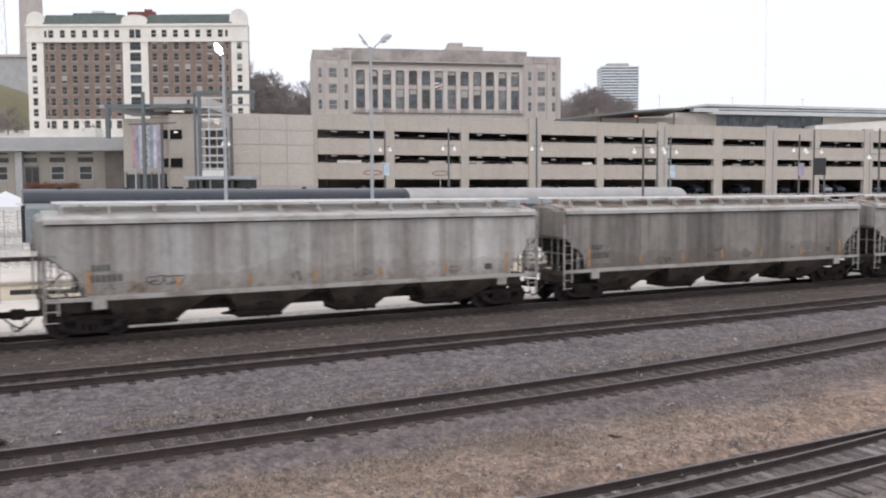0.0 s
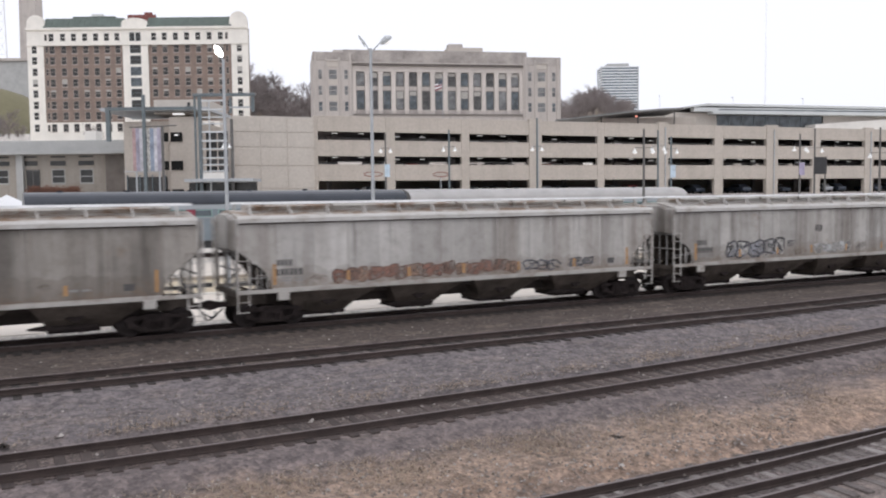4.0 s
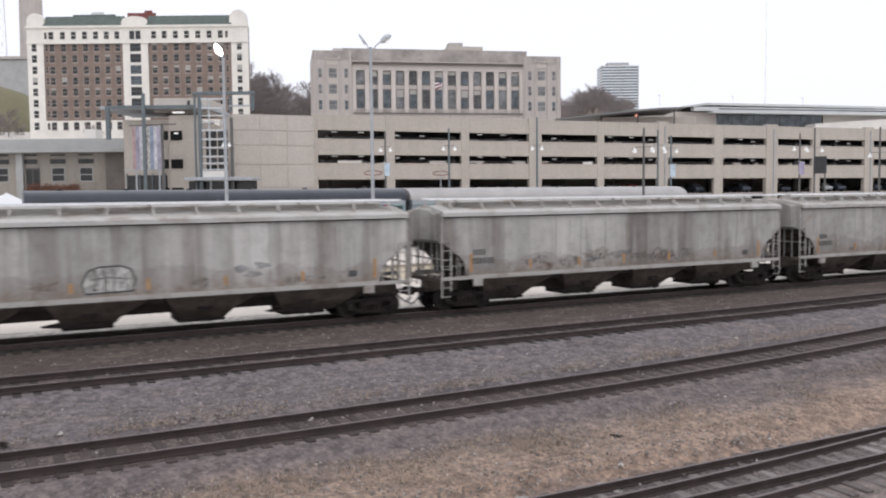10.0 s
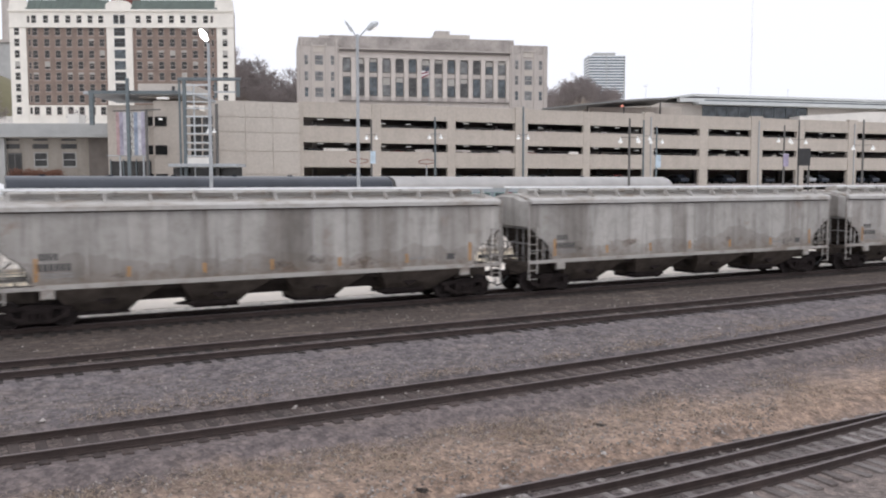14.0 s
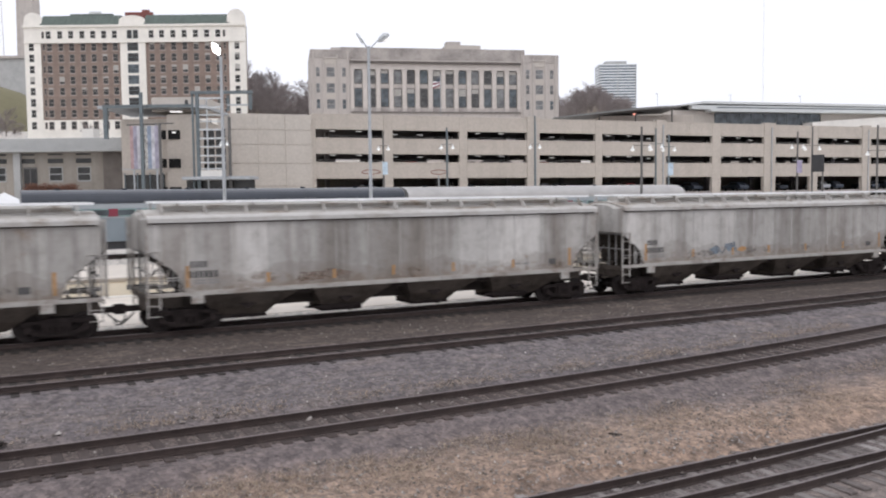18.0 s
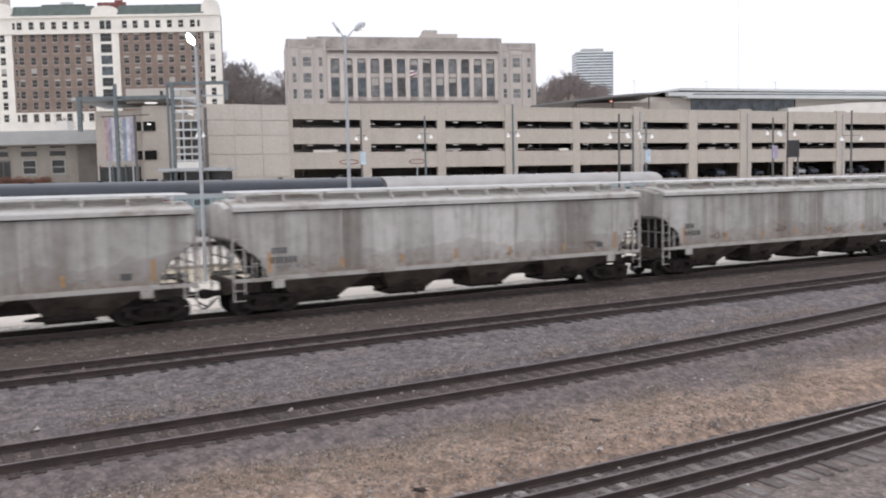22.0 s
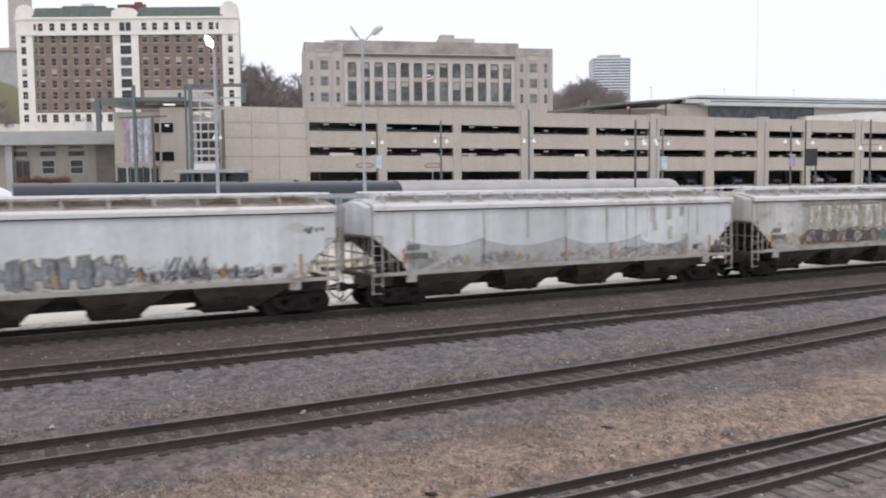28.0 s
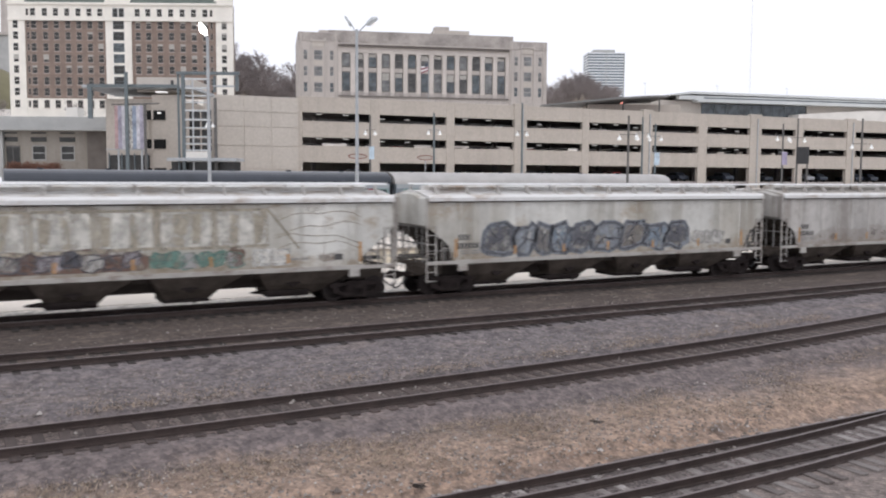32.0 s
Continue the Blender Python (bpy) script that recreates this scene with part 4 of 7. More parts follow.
def hopper_car(k, paint, style, roof, label):
    rnd = random.Random(100 + k)
    car = thing("hopper_car", label, "covered hopper", "freight train")
    part("body", cached("body_%s_%s" % (style, paint), lambda: body_shape(style), paint), None, car)
    for i in range(13):
        part("weld_seam", cached("seam_" + paint, lambda: Shape().box((-0.02, -0.004, 1.6), (0.02, 0.002, 3.93)), paint), None, car, "", pose(-8.1 + i * 1.35, -1.56, 0))
    part("roof", cached("roof_" + roof, roof_shape, roof), None, car, "bleached and rust-stained roof sheet")
    part("trough_hatch", cached("hatch_" + roof, hatch_shape, roof), None, car)
    for side in (-1, 1):
        white = "chord_white" if k > 11 else "chord"
        part("top_chord", cached("%s%d" % (white, side), lambda: chord_shape(side), white), None, car)
        # added dark strip that draws the chord's shadow line on the side
        part("side_flange", cached("chord_shadow%d" % side, lambda: Shape().box((-9.6, min(side * 1.555, side * 1.60), 3.90), (9.6, max(side * 1.555, side * 1.60), 3.955)), "slope"), None, car, "dark strip painting the shadow under the top chord")
        part("side_sill", cached("sill%d" % side, lambda: sill_shape(side), "sill"), None, car, "dirty white side sill")
        part("running_board", cached("board%d" % side, lambda: board_shape(side), "board"), None, car, "pale metal roof walkway")
        for i in range(13):
            part("bracket", cached("bracket", bracket_shape, "chord"), None, car, "", pose(-9.1 + i * 1.515, side * 1.1, 0, 0, 0, 0 if side < 0 else 180))
    for x in (-5.85, -1.95, 1.95, 5.85):
        out = (x > 5) - (x < -5)
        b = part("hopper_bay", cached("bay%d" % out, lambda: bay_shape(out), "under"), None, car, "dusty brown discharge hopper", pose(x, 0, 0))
        tray = x in (-1.95, 5.85)
        part("outlet_gate", cached("gate%d" % tray, lambda: gate_shape(tray), "truck"), None, b, "black outlet gate")
        part("gate_crank", cached("crank", crank_shape, "truck"), None, b, "black gate crank", pose(-0.25, 0, 0))
    # sill plus a wide infill, coloured dark for the shade between the bays
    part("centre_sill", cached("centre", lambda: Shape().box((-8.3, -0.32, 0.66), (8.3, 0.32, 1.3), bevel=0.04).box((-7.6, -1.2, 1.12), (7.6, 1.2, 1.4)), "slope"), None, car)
    for end in (-1, 1):
        turn = 0 if end < 0 else 180
        at = pose(end * 9.75, 0, 0, 0, 0, turn)
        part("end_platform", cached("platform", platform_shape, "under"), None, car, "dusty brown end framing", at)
        part("end_sheet", cached("end_sheet_" + paint, lambda: Shape().add(
            [(-0.10, y, z) for y, z in ((-1.1, 2.98), (1.1, 2.98), (1.1, 4.05), (0.5, 4.24), (-0.5, 4.24), (-1.1, 4.05))] + [(0.07, y, z) for y, z in ((-1.5, 2.93), (1.5, 2.93), (1.5, 4.08), (0.5, 4.30), (-0.5, 4.30), (-1.5, 4.08))],
            [tuple(range(6))] + [(i, (i + 1) % 6, 6 + (i + 1) % 6, 6 + i) for i in range(6)]), paint), None, car, "", at)
        part("end_ladder", cached("end_ladder", end_ladder_shape, "sill"), None, car, "", at)
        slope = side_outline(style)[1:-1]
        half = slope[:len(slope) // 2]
        # thin plate under the end slope; its dark colour paints the shade there
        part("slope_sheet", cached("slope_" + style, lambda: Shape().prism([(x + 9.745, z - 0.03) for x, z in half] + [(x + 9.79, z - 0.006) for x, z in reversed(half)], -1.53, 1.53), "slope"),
             None, car, "slope sheet under the car end, coloured dark as shade", at)
        part("end_frame", cached("end_frame", end_frame_shape, "steel"), None, car, "", at)
        part("coupler", cached("coupler", coupler_shape, "truck"), None, car, "black knuckle coupler", at)
        part("air_hose", cached("hose", hose_shape, "black", smooth=True), None, car, "", at)
        for side in (-1, 1):
            part("ladder", cached("ladder3", lambda: ladder_shape(2.95), "sill"), None, car, "", pose(end * 9.72, side * 1.6, 0, 0, 0, turn))
            part("corner_post", cached("corner_post", lambda: Shape().bar((0, 0, 1.4), (0, 0, 4.1), 0.07, 0.05), "sill"), None, car, "", pose(end * 9.69, side * 1.55, 0))
            part("grab_rail", cached("grab_rail", lambda: Shape().bar((0, 0, 1.4), (0, 0, 2.3), 0.035).bar((0.4, 0, 1.4), (0.4, 0, 2.15), 0.035).bar((0, 0, 2.0), (0.4, 0, 2.0), 0.03), "sill"), None, car, "", pose(end * 9.0, side * 1.57, 0, 0, 0, turn))
            part("jacking_pad", cached("pad", lambda: Shape().box((-0.22, -0.06, 1.04), (0.22, 0.06, 1.36), bevel=0.015), "sill"), None, car, "", pose(end * 8.0, side * 1.55, 0))
        truck = part("truck", cached("bolster", bolster_shape, "truck"), None, car, "grimy three-piece truck", pose(end * 8.3, 0, 0))
        for side in (-1, 1):
            part("side_frame", cached("side_frame", frame_shape, "truck"), None, truck, "", pose(0, side * 1.0, 0, 0, 0, 0 if side < 0 else 180))
        for i, x in enumerate((-0.89, 0.89)):
            WHEELS[i].append(part("wheelset", cached("wheelset", wheelset_shape, "wheel", smooth=False), None, truck, "dark flanged wheels on an axle", pose(x, 0, 0.457)))
    for x, z, h in ((-8.33, 1.62, 0.78), (-5.4, 1.66, 0.36), (-2.8, 1.66, 0.36), (-0.3, 1.66, 0.4), (2.4, 1.66, 0.36), (5.3, 1.66, 0.36), (8.25, 1.62, 0.78)):
        part("reflector", cached("reflector%d" % (h * 100), lambda: Shape().box((-0.06, -0.006, 0), (0.06, 0, h)), "orange"), None, car, "faded orange reflective strip", pose(x, -1.57, z))
    lettering(rnd, car)
    CARS.append((k, car))
    return car, rnd


for nm, c in (("g_black", (0.085, 0.082, 0.088)), ("g_dark", (0.11, 0.11, 0.125)), ("g_grey", (0.30, 0.30, 0.33)), ("g_silver", (0.50, 0.51, 0.53)), ("g_blue", (0.20, 0.245, 0.295)),
              ("g_red", (0.27, 0.14, 0.105)), ("g_brown", (0.18, 0.11, 0.085)), ("g_teal", (0.15, 0.26, 0.22)), ("g_white", (0.66, 0.65, 0.62)), ("g_tan", (0.40, 0.34, 0.25)), ("g_rust", (0.31, 0.205, 0.15)), ("g_soot", (0.20, 0.185, 0.175)), ("g_pale", (0.50, 0.48, 0.45)),
              ("g_lilac", (0.36, 0.335, 0.355)), ("g_steel", (0.25, 0.268, 0.295)), ("g_soft", (0.36, 0.35, 0.34)), ("g_cream", (0.66, 0.635, 0.58)), ("g_stain", (0.38, 0.34, 0.265)), ("g_wash", (0.46, 0.46, 0.46)), ("g_band", (0.41, 0.365, 0.29))):
    M[nm] = spray("spray_" + nm[2:], c)

for nm, c in (("rust", (0.26, 0.16, 0.105)), ("brown", (0.20, 0.125, 0.085)), ("soot", (0.15, 0.135, 0.125)), ("stain", (0.53, 0.485, 0.41))):
    M["p_" + nm] = spray("blotchy_" + nm, c, 6.0 if nm != "stain" else 3.0)
veil, vnt, vb = shader("thin_grey_dirt", 0.8)
vb.inputs["Base Color"].default_value = (0.36, 0.35, 0.34, 1)
vnt.links.new(ramp(vnt, noise_tex(vnt, coords(vnt, (0.8, 1, 0.5)), 1.4, 6, 0.7), [(0.35, (0.14,) * 3), (0.7, (0.42,) * 3)]), vb.inputs["Alpha"])
M["veil"] = veil
stain, snt, sb = shader("thin_brown_run_off", 0.85)
sb.inputs["Base Color"].default_value = (0.34, 0.26, 0.18, 1)
snt.links.new(ramp(snt, noise_tex(snt, coords(snt, (3.0, 1, 0.7)), 1.3, 6, 0.7), [(0.36, (0.04,) * 3), (0.68, (0.30,) * 3)]), sb.inputs["Alpha"])
M["stain_veil"] = stain
CARS, WHEELS = [], ([], [])
GREY = "weathered grey covered hopper car with streaked sides"
for k in range(-1, 18):
    paint = "car_dark" if k == 1 else "car_mid" if k in (3, 5, 6, 7) else "car_white" if k in (12, 13) else "car_cream" if k in (14, 15) else "car_grey"
    style = "straight" if k in (13, 14) else "round"
    roof = "car_rusty" if k in (1, 2, 12) else "car_roof_white" if k in (13, 14, 15) else "car_roof"
    label = {12: "pale blue-white covered hopper with dark graffiti along its side", 13: "clean pale white covered hopper with straight end bracing",
             14: "cream covered hopper stained brown with red and teal graffiti", 15: "cream covered hopper with large grey-blue graffiti",
             2: "weathered grey covered hopper with rusty red graffiti", 3: "weathered grey covered hopper with black outlined graffiti",
             4: "weathered grey covered hopper with a pale graffiti block", 1: "sooty grey covered hopper with a rusty roof"}.get(k, GREY)
    car, rnd = hopper_car(k, paint, style, roof, label)
    if k == 0:
        scrawl(car, rnd, -6.4, -5.2, 1.76, 2.06, (), "g_dark", 0.035)
    if k == 2:
        scrawl(car, rnd, -6.0, 2.3, 1.6, 2.15, ("g_red", "g_brown", "g_rust", "g_red"), "g_brown", 0.04)
        scrawl(car, rnd, 2.7, 4.5, 1.64, 2.05, (), "g_dark", 0.075)
        scrawl(car, rnd, 5.1, 6.3, 1.66, 2.05, ("g_soot",), "g_dark", 0.05)
    if k == 3:
        spikes(car, rnd, -6.3, -2.6, 1.62, 2.3, 14, ("g_soot", "g_grey"))
        scrawl(car, rnd, -6.3, -2.3, 1.6, 2.45, ("g_soft", "g_pale", "g_grey"), "g_black", 0.10)
        scrawl(car, rnd, -2.05, -1.6, 2.05, 2.35, (), "g_black", 0.04)
        scrawl(car, rnd, -0.05, 2.7, 1.64, 2.15, ("g_soft", "g_wash"), "g_pale", 0.045)
        scrawl(car, rnd, 0.0, 0.5, 2.75, 3.1, ("g_soot",), "g_soot", 0.05)
    if k == 4:
        tag = [(-2.35, 1.62), (-2.45, 2.0), (-2.25, 2.4), (-1.9, 2.52), (-1.2, 2.54), (-0.85, 2.42), (-0.7, 2.05), (-0.78, 1.66)]
        part("graffiti_fill", flat(tag, -1.5668), "g_pale", car, "pale sprayed block")
        part("graffiti_line", ribbon(tag + tag[:1], -1.5725, 0.06), "g_black", car, "dark sprayed outline")
        for x in (-2.05, -1.75, -1.45, -1.1):
            part("graffiti_stroke", ribbon([(x, 1.7), (x + 0.06, 2.1), (x + 0.02, 2.42)], -1.5715, 0.07), "g_soot" if x < -1.3 else "g_white", car)
        part("graffiti_stroke", ribbon([(-2.2, 2.1), (-1.6, 2.16), (-0.9, 2.08)], -1.5735, 0.05), "g_soot", car)
        for x, z in ((2.9, 2.15), (3.4, 1.95), (3.7, 2.2)):
            rust_patch(car, rnd, x, z, 1.5, "g_soft")
    if k == 5:
        for x, z, w in ((-5.0, 1.9, 2.0), (-3.4, 1.8, 2.2), (-1.6, 2.0, 3.2), (-0.4, 2.05, 2.6), (0.6, 1.85, 2.0), (2.2, 1.8, 2.4), (3.4, 1.95, 2.0)):
            rust_patch(car, rnd, x, z, w, "p_soot" if x != -1.6 else "p_brown")
        spikes(car, rnd, 0.9, 3.6, 1.62, 2.2, 9, ("g_soot", "g_soft"))
        spikes(car, rnd, -2.6, -0.2, 1.75, 2.25, 8, ("g_soft", "g_soot"))
        part("graffiti_stroke", ribbon([(1.55, 1.75), (1.45, 2.1), (1.7, 2.3), (1.95, 2.1), (1.85, 1.8)], -1.5715, 0.07), "g_soot", car)
    if k == 8:
        scrawl(car, rnd, -4.2, -2.2, 1.66, 2.0, ("p_rust",), "p_rust", 0.03)
    if k == 9:
        for x, z, w in ((-3.9, 1.85, 1.8), (-2.95, 1.95, 1.8)):
            rust_patch(car, rnd, x, z, w, "g_blue")
        part("graffiti_stroke", ribbon([(-4.2, 1.72), (-3.9, 2.15), (-3.5, 1.75), (-3.2, 2.1), (-2.7, 2.3), (-2.6, 1.8)], -1.5715, 0.09), "g_steel", car)
        rust_patch(car, rnd, -2.2, 1.85, 1.2, "orange")
    if k == 12:
        scrawl(car, rnd, -4.6, -2.2, 1.62, 2.3, ("g_brown", "g_grey", "g_blue"), "g_soot", 0.05)
        slabs(car, rnd, -2.4, 1.95, 1.62, 2.62, 4, ("g_steel", "g_grey"), "g_soot", "g_cream")
        spikes(car, rnd, 2.0, 4.6, 1.62, 2.5, 26, ("g_dark", "g_black", "g_grey", "g_soot"))
        spikes(car, rnd, 4.2, 6.7, 1.62, 2.2, 26, ("g_dark", "g_grey", "g_soot", "g_soot"))
        for x in (2.4, 3.2, 4.1, 5.0, 5.9):
            rust_patch(car, rnd, x, 1.72, 2.4, "p_soot")
        rust_patch(car, rnd, 8.1, 3.3, 2.0, "stain_veil")
        spikes(car, rnd, 8.45, 9.15, 3.12, 3.5, 7, ("g_soot", "g_dark"))
    if k == 13:
        for xa, xb, za in ((-8.2, -4.6, 2.72), (-4.75, -0.35, 2.66), (-0.5, 4.0, 2.58), (3.9, 6.9, 2.3)):
            sag = [(xa + (xb - xa) * i / 12, za - (xb - xa) * 0.085 * (1 - (i / 6 - 1) ** 2) + rnd.uniform(-0.012, 0.012)) for i in range(13)]
            part("tide_mark", ribbon(sag, -1.5735, 0.022), "g_wash", car, "faint sagging dirt line")
            part("tide_veil", flat([(xa, 1.5)] + sag + [(xb, 1.5)], -1.5668), "veil", car, "thin grey dirt below the tide line")
        for x, z0, z1, w in ((4.62, 3.78, 2.9, 0.5), (4.75, 3.3, 2.45, 0.3), (5.62, 3.8, 3.3, 0.36), (6.4, 3.82, 3.2, 0.4), (5.7, 2.9, 2.4, 0.3), (6.6, 2.5, 1.7, 0.5), (2.2, 2.3, 1.6, 0.3), (-3.5, 2.2, 1.6, 0.3), (-6.9, 2.3, 1.6, 0.4)):
            part("stain", ribbon([(x, z0 + rnd.uniform(-0.2, 0.1)), (x + rnd.uniform(-0.04, 0.04), (z0 + z1) / 2), (x, z1 + rnd.uniform(-0.35, 0.3))], -1.5722, w * rnd.uniform(0.6, 1.0)), "stain_veil", car, "thin brown run-off stain")
        for x, z1 in ((-7.9, 1.6), (-4.6, 1.5), (-2.4, 2.6), (-0.4, 1.5), (1.9, 2.2), (3.05, 1.5), (3.6, 1.5), (7.4, 2.4)):
            part("stain", ribbon([(x, 3.82), (x + 0.02, 2.8), (x + rnd.uniform(-0.05, 0.05), z1)], -1.5722, rnd.uniform(0.06, 0.14)), "stain_veil", car, "thin brown run-off stain")
        for x, w in ((-7.6, 2.4), (-5.9, 2.0), (-3.2, 2.6), (-2.7, 2.0), (1.1, 2.2), (3.2, 2.2), (4.4, 3.0), (5.4, 3.2), (6.2, 2.4)):
            rust_patch(car, rnd, x, 1.75, w, rnd.choice(("p_rust", "p_soot")))
        part("rust_run", ribbon([(6.85, 3.75), (6.87, 3.2), (6.84, 2.2)], -1.572, 0.1), "stain_veil", car, "thin brown run-off line")
        part("rust_run", ribbon([(4.28, 3.75), (4.3, 3.0), (4.27, 2.4)], -1.572, 0.07), "stain_veil", car)
    if k == 14:
        blocks(car, rnd, -5.6, 4.6, 2.35, 3.7, 5, "g_cream", "g_band")
        for x in (-6, -4, -2, -1, 0.4, 2, 3):
            rust_patch(car, rnd, x, 3.65, 2.6, "stain_veil")
        cloud = [(-6.1, 1.62), (-6.3, 2.0), (-5.7, 2.32), (-4.6, 2.42), (-3.2, 2.36), (-1.6, 2.46), (-0.3, 2.38), (0.3, 2.1), (0.2, 1.62)]
        part("graffiti_cloud", flat(cloud, -1.5668), "g_brown", car, "dark red-brown sprayed cloud")
        scrawl(car, rnd, -5.7, -0.1, 1.68, 2.32, ("g_lilac", "g_dark", "g_pale", "g_brown"), "g_dark", 0.06, None, -1.571)
        scrawl(car, rnd, 0.3, 3.6, 1.64, 2.25, ("g_teal", "g_teal", "g_soft"), "g_teal", 0.04)
        scrawl(car, rnd, 3.0, 3.6, 1.7, 2.3, ("g_brown",), "g_brown", 0.04)
        for z in (3.45, 3.0, 2.6, 2.3):
            wash(car, rnd, 4.8, 8.3, z, "g_band", 0.035)
        part("graffiti_stroke", ribbon([(4.5, 3.75), (4.95, 3.2), (5.75, 2.2)], -1.575, 0.09), "g_stain", car)
        for x, z, w in ((-2.9, 3.62, 3.4), (-5.2, 3.7, 2.6), (0.8, 3.72, 3.0), (2.6, 3.68, 2.4), (6.4, 3.7, 2.0), (-7.2, 2.6, 2.4), (-6.8, 1.9, 2.6)):
            rust_patch(car, rnd, x, z, w * 1.2, "stain_veil")
        blocks(car, rnd, 3.9, 5.4, 1.65, 2.2, 2, "g_cream", "g_white")
    if k == 15:
        scrawl(car, rnd, -6.9, 4.6, 1.62, 2.95, ("g_dark", "g_steel", "g_soot", "g_blue"), "g_dark", 0.11, "g_steel")
        scrawl(car, rnd, 4.9, 7.0, 1.8, 2.5, ("g_pale",), "g_soft", 0.04)
    for i in range(5):
        rust_patch(car, rnd, rnd.uniform(-8, 8), 1.62 + abs(rnd.gauss(0, 0.16)), rnd.uniform(0.8, 2.4))


def clods():
    """Dark weed clumps and a scrap lying in the yard."""
    rc = random.Random(31)
    for x, y, w in ((7.9, 15.4, 0.17), (0.2, 21.6, 0.16), (13.6, 16.9, 0.15)):
        s = Shape()
        for _ in range(46):
            a, l = rc.uniform(0, 6.28), rc.uniform(0.4, 1.0) * w
            d = Vector((math.cos(a), math.sin(a), rc.uniform(0.1, 0.8)))
            o = Vector((rc.gauss(0, 0.3) * w, rc.gauss(0, 0.2) * w, 0))
            s.tube([o, o + d * l * 0.6, o + d * l + Vector((0, 0, -0.3 * l))], [0.014, 0.010, 0.004], 3, cap=False)
        solid("weed_clump", s, "weed", "dark dead weed clump on the ballast", "weed", "weed clumps", pose(x, y, grade(x, y) - 0.005))


M["weed"] = plain("dead_dark_weed", (0.05, 0.04, 0.035), 0.9)
clods()


# ---- the platform and the parked coaches beyond the train ----
def platform():
    t = thing("platform", "low cream concrete platform with a bright kerb and a shade-darkened coping", "platform", "", None, "structure")
    for i in range(16):
        x = -24 + i * 9.0
        part("wall_panel", cached("platform_wall", lambda: Shape().box((0.015, 0, -0.1), (8.985, 0.3, 0.78), bevel=0.02), "platform_cream"), None, t, "cream platform wall panel", pose(x, 47.0, 0))
        part("coping", cached("platform_coping", lambda: Shape().box((0.01, -0.08, 0.78), (8.99, 0.62, 0.92), bevel=0.02), "platform_edge"), None, t, "", pose(x, 47.0, 0))
        part("kerb", cached("platform_kerb", lambda: Shape().box((0.01, 0, 0), (8.99, 0.5, 0.09), bevel=0.02), "concrete_white"), None, t, "", pose(x, 46.3, 0))
    for i in range(-4, 16):
        part("drain_slot", cached("slot", lambda: Shape().box((0, 0, 0.34), (1.5, 0.05, 0.57)), "black"), None, t, "dark drain opening", pose(6.45 + 2.7 * i, 46.97, 0))
    part("deck", Shape().box((-24, 47.62, 0.4), (120, 57.5, 0.9)), "asphalt", t)
    return t


M["concrete_white"] = plain("sunlit_white_concrete", (0.74, 0.71, 0.66), 0.85, 0, 0.1, 0.5, 5)
M["platform_cream"] = plain("cream_painted_concrete", (0.78, 0.70, 0.56), 0.85, 0, 0.1, 0.5, 5)
# coping tan is darkened to paint the shade along the platform edge
M["platform_edge"] = plain("shade_darkened_tan_edge", (0.36, 0.31, 0.25), 0.9, 0, 0.25, 0.7, 5)
M["coach_roof"] = plain("dark_grey_canvas_roof", (0.036, 0.041, 0.052), 0.32, 0.1, 0.25, 0.8)
M["coach_pale"] = plain("pale_silver_roof", (0.42, 0.405, 0.39), 0.5, 0.3, 0.15, 0.8)
M["coach_side"] = plain("dusty_blue_grey_paint", (0.20, 0.235, 0.26), 0.5, 0.1, 0.12, 0.8)
M["coach_band"] = plain("light_grey_letterboard", (0.33, 0.36, 0.38), 0.5, 0.1, 0.1, 0.8)
M["coach_end"] = plain("dark_teal_paint", (0.06, 0.12, 0.12), 0.5, 0.1, 0.2, 1)
M["red"] = plain("dull_red_paint", (0.20, 0.025, 0.045), 0.5)
M["teal"] = plain("grey_teal_paint", (0.22, 0.33, 0.31), 0.5)
M["white_paint"] = plain("white_car_paint", (0.75, 0.75, 0.75), 0.3, 0, 0.05)
M["silver_paint"] = plain("silver_car_paint", (0.45, 0.46, 0.48), 0.3, 0.5, 0.05)
M["dark_paint"] = plain("dark_blue_car_paint", (0.05, 0.06, 0.08), 0.3, 0.2, 0.1)
M["red_paint"] = plain("red_car_paint", (0.35, 0.05, 0.04), 0.3, 0.1, 0.1)
M["tyre"] = plain("black_rubber", (0.025, 0.025, 0.025), 0.9)
platform()
solid("pavement", Shape().box((-80, 36.5, -0.3), (160, 46.3, 0.02)), "asphalt", "pale concrete apron between the main line and the platform", "pavement", "", None, "structure")


